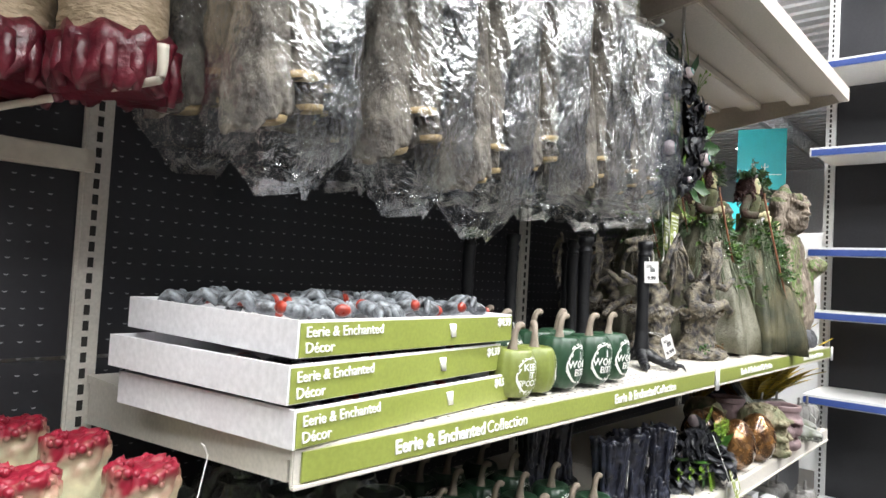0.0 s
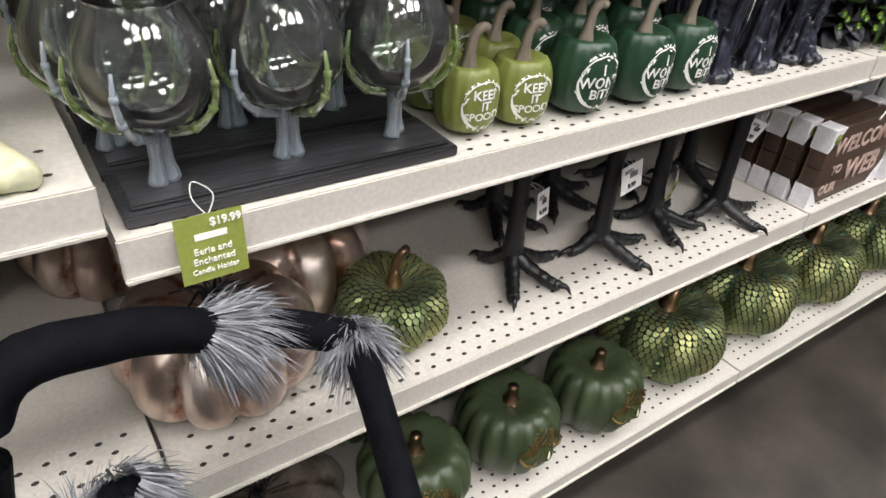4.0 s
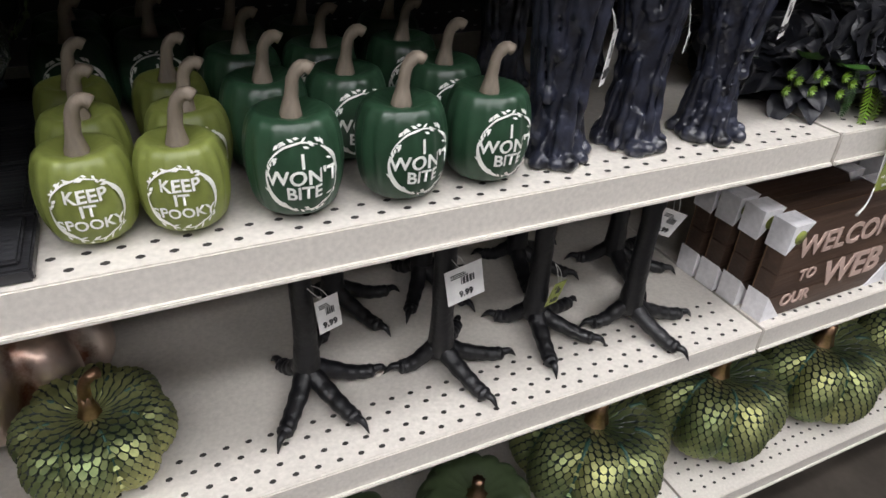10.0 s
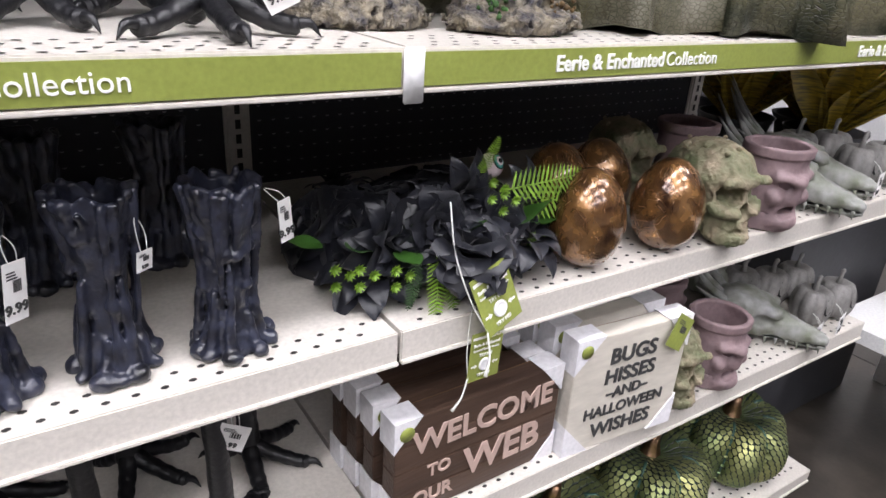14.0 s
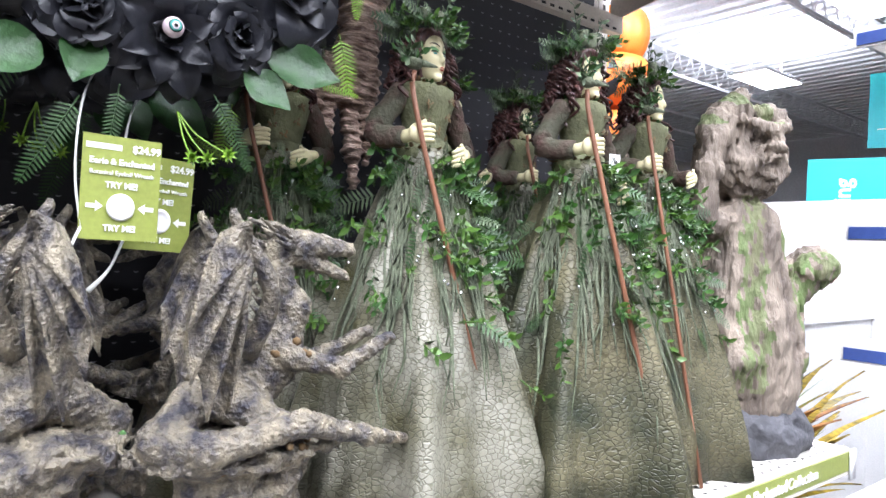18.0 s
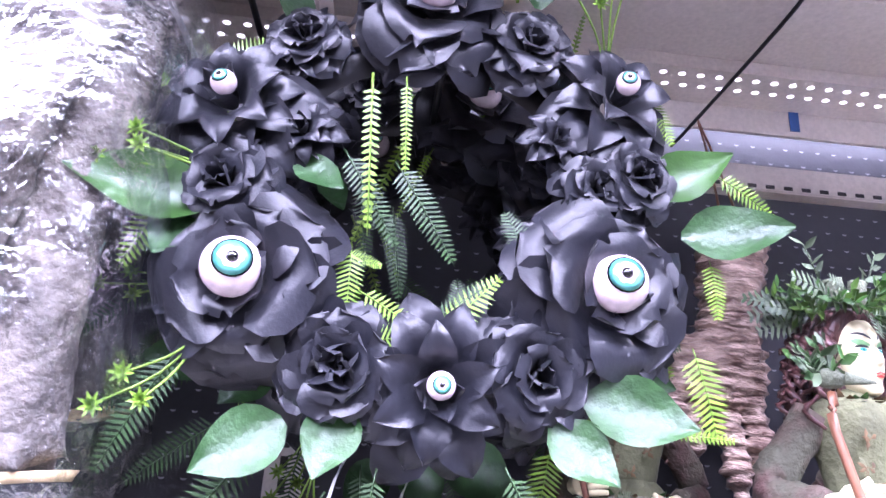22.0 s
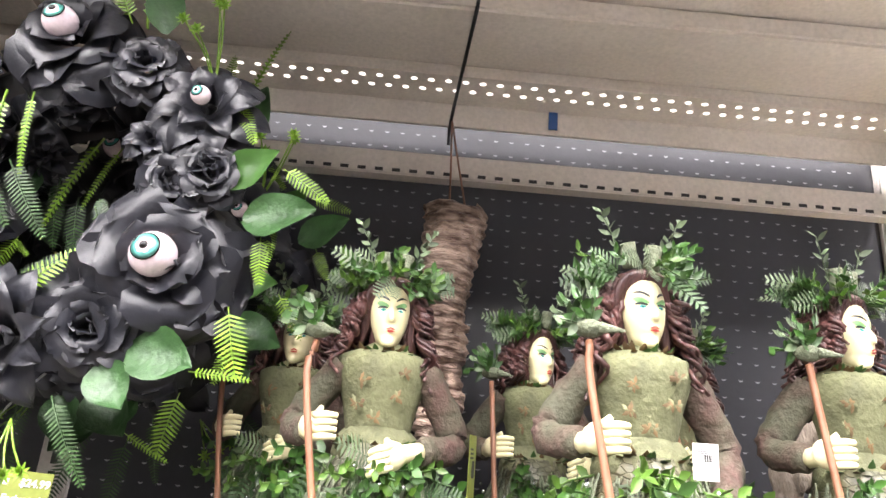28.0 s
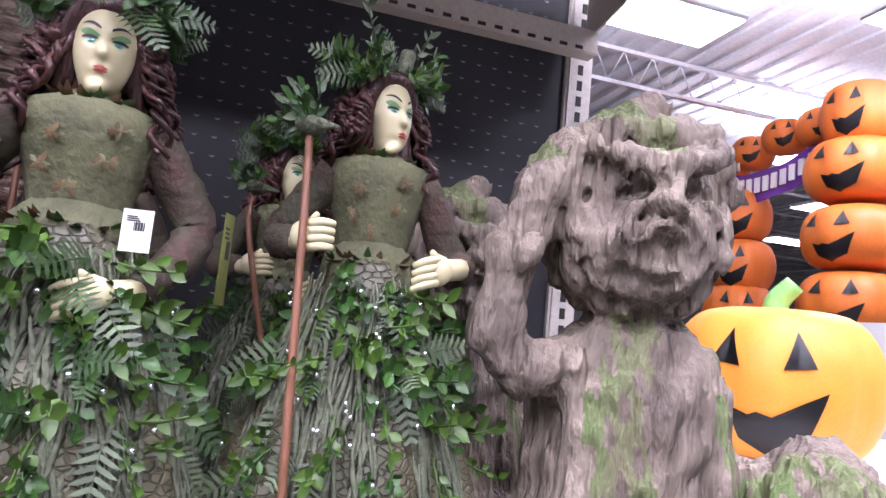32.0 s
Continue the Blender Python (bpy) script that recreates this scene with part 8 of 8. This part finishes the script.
sa = single("severed_limb_prop", severed_arm(4), [WRINKLED, GORE], "wrinkled tan severed limb prop with bloody red cuff, hanging", "prop", "hanging limb props", pose(-0.097, 0.27, 1.615, 0, -3, 10))
again(sa, pose(-0.195, 0.385, 1.62, 0, 4, 60))
HOOKPAINT = mat("cream_hook", (0.62, 0.57, 0.48), 0.4, vary=0.1, bump=0.05)
single("hook_bar", boxes((-1.2, -0.012, BACK - 0.03, BACK - 0.006, 1.52, 1.555), bevel=0.003), HOOKPAINT, "cream metal bar across the pegboard", "bar", smooth=False)
for x in (-0.185, -0.36):
    bm = bmesh.new()
    tube(bm, [(x, BACK - 0.004, 1.55), (x, BACK - 0.045, 1.572), (x + 0.02, 0.42, 1.577), (x + 0.095, 0.21, 1.592), (x + 0.105, 0.185, 1.60), (x + 0.104, 0.182, 1.635)], [0.0052, 0.0052, 0.0052, 0.0052, 0.007], 9, 34)
    tube(bm, [(x - 0.012, BACK - 0.034, 1.575), (x - 0.012, BACK - 0.036, 1.50)], 0.005, 7, 5)
    tube(bm, [(x + 0.02, BACK - 0.034, 1.575), (x + 0.02, BACK - 0.036, 1.51)], 0.005, 7, 5)
    single("display_hook", bm, HOOKPAINT, "cream metal display hook with upturned end", "hook", "cream display hooks")


def furry(parent, centre, axis, r, length, n, seed):
    """A cuff of long hair round a limb."""
    rs = random.Random(seed)
    bm = bmesh.new()
    axis = Vector(axis).normalized()
    u = axis.cross(Vector((0.3, 0.9, 0.1))).normalized()
    w = axis.cross(u)
    for _ in range(n):
        a = rs.uniform(0, 6.28)
        d = u * math.cos(a) + w * math.sin(a)
        b = Vector(centre) + axis * rs.uniform(-0.02, 0.02) + d * r * 0.8
        out = (d * rs.uniform(0.4, 1.0) + axis * rs.uniform(0.35, 1.2) + Vector((0, 0, -0.35))).normalized()
        L = length * rs.uniform(0.5, 1.15)
        m = b + out * L * 0.55
        e = b + out * L * 0.9 + Vector((rs.uniform(-0.2, 0.2), rs.uniform(-0.2, 0.2), -0.4)) * L * 0.4
        s = out.cross(Vector((rs.uniform(-1, 1), rs.uniform(-1, 1), rs.uniform(-1, 1)))).normalized() * 0.0007
        v = [bm.verts.new(q) for q in (b - s, b + s, m + s * 0.8, e, m - s * 0.8)]
        bm.faces.new((v[0], v[1], v[2], v[4]))
        bm.faces.new((v[4], v[2], v[3]))
    return tagged(part("fur_cuff", bm, FURGREY, parent, "long grey fur", smooth=False), kind="stuff")


spider = thing("giant_spider", "huge black velvet spider with long grey fur on its joints", "decoration")
legs_s = [([(-0.16, -0.08, 0.62), (-0.11, -0.06, 0.83), (-0.02, -0.04, 0.835), (0.06, -0.026, 0.797), (0.13, -0.02, 0.765), (0.203, -0.022, 0.722)], [(0.203, -0.022, 0.722), (0.185, -0.09, 0.722), (0.145, -0.225, 0.718)]),
          ([(-0.13, -0.14, 0.56), (-0.075, -0.15, 0.72), (-0.045, -0.15, 0.78)], [(-0.045, -0.15, 0.78), (-0.015, -0.135, 0.64), (0.015, -0.12, 0.50), (0.05, -0.10, 0.40)]),
          ([(-0.17, -0.16, 0.55), (-0.15, -0.20, 0.66), (-0.10, -0.18, 0.74)], [(-0.10, -0.18, 0.74), (-0.07, -0.18, 0.60), (-0.055, -0.17, 0.42)]),
          ([(-0.25, -0.12, 0.58), (-0.35, -0.16, 0.72), (-0.48, -0.14, 0.74)], [(-0.48, -0.14, 0.74), (-0.52, -0.13, 0.55), (-0.53, -0.12, 0.3)])]
for k, (up, low) in enumerate(legs_s):
    bm = bmesh.new()
    tube(bm, up, [0.022, 0.021, 0.020, 0.019], 14, 30)
    lg = part("upper_leg", bm, VELVET, spider)
    bm = bmesh.new()
    tube(bm, low, [0.018, 0.017, 0.015], 14, 24)
    part("lower_leg", bm, VELVET, spider)
    furry(lg, low[0], Vector(low[1]) - Vector(low[0]), 0.020, 0.055, 1000, 5 + k)
    mid = Vector(up[len(up) // 2])
    furry(lg, mid, Vector(up[-1]) - mid, 0.021, 0.065, 1200, 15 + k)
bm = bmesh.new()
bmesh.ops.create_icosphere(bm, subdivisions=3, radius=0.085, matrix=Matrix.Translation((-0.20, -0.11, 0.55)) @ Matrix.Diagonal((1.2, 0.9, 0.8, 1)))
bd = part("body", bm, VELVET, spider)
for k in range(7):
    a = k * 0.9
    furry(bd, (-0.2 + 0.08 * math.cos(a), -0.13, 0.55 + 0.06 * math.sin(a)), (math.cos(a), -0.5, math.sin(a) * 0.6), 0.04, 0.10, 700, 40 + k)
furry(bd, (-0.06, -0.14, 0.50), (0.6, -0.3, -0.4), 0.035, 0.12, 1500, 60)
furry(bd, (-0.10, -0.15, 0.42), (0.7, -0.2, -0.4), 0.035, 0.12, 1500, 61)
bm = bmesh.new()
rows = []
for j in range(9):
    rows.append([(-0.16 + 0.02 * i + 0.006 * math.sin(j), -0.09 + 0.01 * math.sin(i * 1.7 + j), 0.50 - 0.02 * j + 0.008 * math.sin(i * 2.1)) for i in range(10)])
grid_faces(bm, rows, False)
single("tissue_wrap", bm, mat("white_tissue", (0.7, 0.72, 0.78), 0.6, vary=0.1, scale=20, grain=60, bump=0.4), "crumpled white packing tissue by the spider", "paper")

# ---- a spare rose wreath lying on the third shelf ----
FLAT = thing("flower_wreath", "black silk flower wreath lying on the shelf with lime ferns", "wreath", "eyeball wreaths", pose(1.345, 0.165, 0.915))
bm = bmesh.new()
lathe(bm, [(0.10, -0.018), (0.125, 0), (0.10, 0.018), (0.078, 0)], 32, cap=False)
part("twig_ring", bm, BLACKPLASTIC, FLAT)
for k in range(15):
    a = 2 * math.pi * k / 15
    r = 0.105 + 0.03 * (k % 2)
    m = Matrix.Translation((r * math.cos(a) * 1.1, r * math.sin(a), 0.02 + 0.03 * (k % 3) / 2)) @ pose(0, 0, 0, -60 + random.uniform(-20, 25), 0, math.degrees(a) + 90 + random.uniform(-25, 25))
    place_rose(FLAT, (ROSE_MID, ROSE_POINT, ROSE_BUD, ROSE_ALT)[k % 4], m @ Matrix.Diagonal((0.85, 0.85, 0.85, 1)))
for k in range(5):
    m = Matrix.Translation((-0.10 + 0.05 * k, -0.09 - 0.02 * (k % 2), 0.055 + 0.02 * (k % 3))) @ pose(0, 0, 0, -15 + 12 * (k % 3), 0, random.uniform(-25, 25)) @ Matrix.Diagonal((0.75, 0.75, 0.75, 1))
    place_rose(FLAT, (ROSE_POINT, ROSE_MID)[k % 2], m)
eyeball(FLAT, Vector((0.075, -0.045, 0.115)), 0.0175, pose(0, 0, 0, -35, 0, 20))
for x, y, z, d, L, mt in ((-0.13, -0.08, 0.05, (-0.6, -0.7, 0.1), 0.06, LEAF), (-0.09, -0.10, 0.045, (-0.2, -1, -0.1), 0.06, LEAF), (-0.16, -0.03, 0.04, (-1, -0.3, 0.1), 0.055, LEAF), (0.10, -0.08, 0.05, (0.9, -0.4, -0.1), 0.075, LEAF), (0.07, -0.1, 0.05, (0.5, -0.6, 0.4), 0.07, LEAF), (0.13, -0.05, 0.03, (1, -0.5, -0.1), 0.07, LEAF), (-0.02, -0.11, 0.06, (0.4, -0.8, 0.3), 0.05, LEAF)):
    bm = bmesh.new()
    rag(bm, (x, y, z), d, Vector(d).cross(Vector((0, -0.3, 1))), L, L * 0.28, 0.5, 7, cup=0.3, wave=0.08)
    part("leaf", bm, mt, FLAT)
for x, y, z, d, L, mt in ((-0.06, -0.13, 0.055, (-0.1, -0.45, -1), 0.10, FERN), (-0.05, -0.13, 0.06, (0.15, -0.4, -1), 0.10, FERN), (-0.03, -0.12, 0.065, (0.8, -0.6, -0.2), 0.07, FERN), (0.05, -0.1, 0.10, (1, -0.25, 0.15), 0.15, FERN), (0.07, -0.09, 0.08, (1, -0.3, 0.0), 0.17, FERN), (0.09, -0.1, 0.03, (1, -0.55, -0.15), 0.08, FERN), (-0.08, -0.12, 0.05, (-0.3, -0.5, -0.8), 0.07, FERNDARK), (0.02, -0.09, 0.12, (0.2, -0.5, 0.8), 0.06, FERN)):
    bm = bmesh.new()
    fern(bm, (x, y, z), d, Vector(d).cross(Vector((0, -1, 0.4))), L, bend=0.5, width=0.16)
    part("fern_frond", bm, mt, FLAT)
for x, y, z in ((-0.15, -0.11, 0.035), (0.02, -0.115, 0.115), (-0.11, -0.12, 0.03), (0.035, -0.12, 0.10), (-0.17, -0.09, 0.03)):
    bm = bmesh.new()
    for k in range(3):
        e = Vector((x + 0.012 * math.cos(k * 2.1), y - 0.012, z + 0.012 * math.sin(k * 2.1)))
        for q in range(18):
            a = q * 0.698 + k
            v = Vector((math.cos(a), -0.4 - (0.6 if q > 8 else 0), math.sin(a))).normalized()
            rag(bm, e, v, v.cross(Vector((0, -1, 0.1))), 0.010, 0.0014, 0.3, 2)
    part("flower_head", bm, FERN, FLAT, "spiky lime flower head")
try_me(1.325, -0.012, 0.955, 10, -18, -12).scale = (0.85, 0.85, 0.85)
try_me(1.335, -0.014, 0.872, 4, 3, 0).scale = (0.72, 0.72, 0.72)

# ---- beyond the end of the run ----
ORANGE = mat("orange_inflatable_nylon", (0.75, 0.19, 0.02), 0.5, vary=0.15, scale=5, grain=120, bump=0.08, sss=0.1)
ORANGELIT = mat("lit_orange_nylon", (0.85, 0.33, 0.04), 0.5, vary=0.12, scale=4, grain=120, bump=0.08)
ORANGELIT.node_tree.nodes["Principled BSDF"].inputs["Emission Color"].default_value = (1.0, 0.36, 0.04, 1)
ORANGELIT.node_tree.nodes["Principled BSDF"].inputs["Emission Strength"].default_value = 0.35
PURPLE = mat("purple_banner_cloth", (0.16, 0.03, 0.30), 0.5, vary=0.2, scale=8, bump=0.1)
TEAL = mat("teal_sign", (0.03, 0.52, 0.56), 0.4, vary=0.05, bump=0)
LIMESTEM = mat("lime_nylon", (0.25, 0.6, 0.18), 0.5, vary=0.1, bump=0.05)


def blow_pumpkin(R, H, material, label, face=True, m=None, stemmed=True):
    t = thing("inflatable_pumpkin", label, "inflatable", "inflatable pumpkins", m)
    g = Gourd(R, H, 10, 0.05, 0.6, 0.8, 0.08)
    bm = bmesh.new()
    g.build(bm, 60, 20)
    part("body", bm, material, t)
    if stemmed:
        bm = bmesh.new()
        tube(bm, [(0, 0, H * 0.88), (0.0, 0, H * 1.0), (R * 0.16, 0, H * 1.12)], [R * 0.14, R * 0.12, R * 0.10], 12, 12)
        part("stem", bm, LIMESTEM, t, "lime green stem")
    if face:
        for pts in ([(-0.46, 0.60), (-0.18, 0.58), (-0.30, 0.80)], [(0.18, 0.58), (0.46, 0.60), (0.32, 0.80)], [(-0.30, 0.36), (-0.14, 0.31), (-0.03, 0.34), (0.10, 0.32), (0.55, 0.48), (0.42, 0.20), (0.05, 0.10), (-0.22, 0.18)]):
            bm = bmesh.new()
            dense = []
            for a, b in zip(pts, pts[1:] + pts[:1]):
                dense += [(a[0] + (b[0] - a[0]) * q / 5, a[1] + (b[1] - a[1]) * q / 5) for q in range(5)]
            cu, cv = sum(p[0] for p in pts) / len(pts), sum(p[1] for p in pts) / len(pts)
            c = bm.verts.new(g.skin(cu * R, cv * H, 0.006))
            vs = [bm.verts.new(g.skin(u * R, v * H, 0.006)) for u, v in dense]
            for k in (0.66, 0.33):
                mid = [bm.verts.new(g.skin((cu + (u - cu) * k) * R, (cv + (v - cv) * k) * H, 0.006)) for u, v in dense]
                for i in range(len(vs)):
                    bm.faces.new((vs[i], vs[(i + 1) % len(vs)], mid[(i + 1) % len(vs)], mid[i]))
                vs = mid
            for i in range(len(vs)):
                bm.faces.new((c, vs[i], vs[(i + 1) % len(vs)]))
            part("face_patch", bm, BLACKPLASTIC, t, "black printed face shape")
    return t


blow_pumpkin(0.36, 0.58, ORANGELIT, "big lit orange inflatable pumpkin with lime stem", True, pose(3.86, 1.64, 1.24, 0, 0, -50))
single("display_table", boxes((3.3, 5.6, 1.05, 2.6, 1.20, 1.235), (3.32, 5.58, 1.07, 2.58, 0, 1.2)), WHITEMETAL, "white display stand under the inflatables", "table", smooth=False)
small = blow_pumpkin(0.30, 0.40, ORANGE, "orange inflatable pumpkin of a stacked arch, black face", True, pose(7.70, 4.70, 0.0, 0, 0, -55) @ Matrix.Diagonal((1.7, 1.7, 1.75, 1)), False)
for x, y, z, s, rz in ((7.70, 4.70, 0.62, 1.7, -75), (7.70, 4.70, 1.26, 1.7, -85), (7.70, 4.70, 1.90, 1.7, -70), (7.70, 4.70, 2.56, 1.65, -80), (7.70, 4.70, 3.24, 1.6, -72), (7.70, 4.66, 3.82, 1.25, -75),
                       (7.75, 6.32, 0.0, 1.4, -50), (7.75, 6.32, 0.62, 1.4, -45), (7.75, 6.32, 1.25, 1.4, -50), (7.75, 6.32, 1.86, 1.4, -45), (7.74, 6.32, 2.40, 1.35, -60), (7.73, 6.36, 3.02, 1.3, -50)):
    again(small, pose(x, y, z, 0, 0, rz) @ Matrix.Diagonal((s, s, 1.75, 1)))
for k, (y, z) in enumerate(((6.60, 3.90), (6.19, 3.93), (5.66, 4.00), (5.12, 3.98))):
    again(small, pose(7.74, y, z, 0, 10 - 6 * k, -55) @ Matrix.Diagonal((0.85, 0.85, 1.05, 1)))
ban = thing("banner", "purple cloth banner with pale lettering under the arch", "banner")
bm = bmesh.new()
rows = []
for j in range(5):
    rows.append([(7.66, 6.62 - 1.85 * i / 20, 3.93 - 0.09 * j - 0.17 * math.sin(math.pi * i / 20) + 0.22 * i / 20 + 0.012 * math.sin(i + j)) for i in range(21)])
grid_faces(bm, rows, False)
part("cloth", bm, PURPLE, ban)
bm = bmesh.new()
for k in range(9):
    i = 4 + 1.4 * k
    x, y, z = 7.66, 6.62 - 1.85 * i / 20, 3.76 - 0.17 * math.sin(math.pi * i / 20) + 0.22 * i / 20
    box(bm, x - 0.014, x + 0.004, y - 0.05, y + 0.03, z - 0.09, z + 0.09)
part("pale_lettering", bm, INK_WHITE, ban, smooth=False).location = (-0.018, -0.012, 0)

sign = thing("hanging_sign", "teal shop sign with white writing", "sign", "teal signs", pose(6.4, 1.52, 1.22, 0, 0, -70))
part("stand_post", boxes((-0.02, 0.02, 0.012, 0.03, -1.22, 1.0), (-0.25, 0.25, -0.15, 0.2, -1.22, -1.2)), WHITEMETAL, sign, smooth=False)
part("panel", boxes((-0.28, 0.28, -0.01, 0.01, 0, 1.05)), TEAL, sign, smooth=False)
lettering(sign, "more coming", 0.15, INK_WHITE, pose(-0.05, -0.013, 0.5, 90, -90, 0), True)
sign2 = thing("hanging_sign", "teal hanging shop sign with white lamp pictures", "sign", "teal signs", pose(12.8, 3.3, 3.33, 0, 0, -74))
part("panel", boxes((-0.42, 0.42, -0.01, 0.01, 0, 1.16)), TEAL, sign2, smooth=False)
bm = boxes((-0.3, 0.35, -0.014, -0.0105, 0.28, 0.295), (-0.16, -0.13, -0.014, -0.0105, 0.36, 0.46), (-0.175, -0.115, -0.014, -0.0105, 0.345, 0.36), (0.05, 0.07, -0.014, -0.0105, 0.36, 0.5), (0.0, 0.12, -0.014, -0.0105, 0.42, 0.435), (0.0, 0.012, -0.014, -0.0105, 0.43, 0.47), (0.108, 0.12, -0.014, -0.0105, 0.43, 0.47))
bmesh.ops.create_icosphere(bm, subdivisions=2, radius=0.03, matrix=Matrix.Translation((-0.145, -0.012, 0.49)) @ Matrix.Diagonal((1, 0.1, 1, 1)))
part("lamp_picture", bm, INK_WHITE, sign2, smooth=False)
for sx in (-0.4, 0.4):
    bm = bmesh.new()
    tube(bm, [(sx, 0, 1.16), (sx, 0, CEIL - 3.33)], 0.004, 5, 2)
    part("hanging_wire", bm, WHITEMETAL, sign2)

# Potted yellow croton-like plants at the run's end
YELLOWLEAF = mat("yellow_banded_leaf", (0.48, 0.34, 0.03), 0.45, scale=70, grain=120, bump=0.1, dark=(0.10, 0.08, 0.015), stretch=(0.3, 0.3, 2.5), island=0.25)
ORANGELEAF = mat("orange_banded_leaf", (0.50, 0.20, 0.03), 0.45, scale=70, grain=120, bump=0.1, dark=(0.12, 0.05, 0.01), stretch=(0.3, 0.3, 2.5), island=0.25)
POTGREY = mat("charcoal_pot", (0.05, 0.05, 0.055), 0.5, vary=0.3, bump=0.1)


def croton(x, y, z, seed, material):
    rs = random.Random(seed)
    t = thing("potted_plant", "artificial plant with yellow banded leaves in charcoal pot", "plant", "yellow banded plants", pose(x, y, z))
    bm = bmesh.new()
    lathe(bm, [(0.07, 0), (0.095, 0.10), (0.105, 0.12), (0.098, 0.12), (0.085, 0.105), (0.0, 0.10)], 24, cap=False)
    part("pot", bm, POTGREY, t)
    bm = bmesh.new()
    for k in range(46):
        a = rs.uniform(0, 6.28)
        d = Vector((math.cos(a) * rs.uniform(0.15, 0.8), math.sin(a) * rs.uniform(0.15, 0.8), 1)).normalized()
        random.seed(seed * 100 + k)
        L = rs.uniform(0.22, 0.46)
        rag(bm, (0.02 * math.cos(a), 0.02 * math.sin(a), 0.10), d, d.cross(Vector((math.cos(a), math.sin(a), 0.2))), L, L * 0.075, 0.7, 9, cup=0.5, wave=0.1)
    part("leaves", bm, material, t, "yellow and dark banded leaves")
    bm = bmesh.new()
    for k in range(14):
        a = rs.uniform(0, 6.28)
        d = Vector((math.cos(a) * 0.5, math.sin(a) * 0.5, 1)).normalized()
        rag(bm, (0, 0, 0.10), d, d.cross(Vector((math.cos(a), math.sin(a), 0.2))), rs.uniform(0.25, 0.4), 0.008, 0.4, 6)
    tagged(part("grass_tuft", bm, FERN, t), "thin green grass blades", kind="stuff")
    return t


for k, (x, y, z) in enumerate(((2.70, 0.34, 0.80), (2.84, 0.46, 0.80), (2.63, 0.56, 0.80), (3.02, 0.52, 0.80), (2.85, 0.74, 0.80))):
    croton(x, y, z, 9 + k, (YELLOWLEAF, ORANGELEAF, YELLOWLEAF)[k % 3])
single("plant_stand", boxes((2.52, 3.2, 0.225, 0.95, 0.72, 0.798), (2.56, 3.16, 0.26, 0.92, 0, 0.72)), POTGREY, "low charcoal stand below the potted plants", "stand", smooth=False)
# A fern pot on the white shelving and further stocked shelving
gf = thing("fern_plant", "small green fern on the white shelf", "plant", m=pose(3.1, -0.35, 1.327))
for k in range(14):
    bm = bmesh.new()
    a = k * 0.5
    fern(bm, (0, 0, 0), (math.cos(a), math.sin(a), 0.9), (-math.sin(a), math.cos(a), 0), 0.16, bend=1.2, width=0.12)
    part("fern_frond", bm, LEAF, gf)
CRATES = [mat("stock_" + n, c, 0.6, vary=0.2, scale=12, bump=0.1) for n, c in (("red", (0.4, 0.03, 0.03)), ("cream", (0.6, 0.55, 0.45)), ("dark", (0.04, 0.04, 0.05)), ("green", (0.08, 0.3, 0.06)), ("orange", (0.6, 0.2, 0.03)))]
rs = random.Random(12)
for row, (fx, fy, ln, rz) in enumerate(((5.6, -0.4, 4.0, 90), (8.2, 1.2, 6.0, 90), (6.8, 4.6, 5.0, 20), (10.5, 3.0, 8.0, 90))):
    far = thing("stocked_shelving", "distant white shop shelving stocked with small goods", "shelving unit", "far shelving", pose(fx, fy, 0, 0, 0, rz))
    part("frame", boxes((0, ln, 0.0, 0.02, 0, 1.9), *[(0, ln, -0.4, 0.0, z - 0.02, z) for z in (0.2, 0.6, 1.0, 1.4, 1.8)]), WHITEMETAL, far, smooth=False)
    for z in (0.2, 0.6, 1.0, 1.4):
        x = 0.05
        while x < ln - 0.3:
            w, h = rs.uniform(0.10, 0.3), rs.uniform(0.12, 0.33)
            part("carton", boxes((x, x + w, -0.36, -0.05, z + 0.001, z + h), bevel=0.006), rs.choice(CRATES), far, smooth=False)
            x += w + rs.uniform(0.02, 0.2)
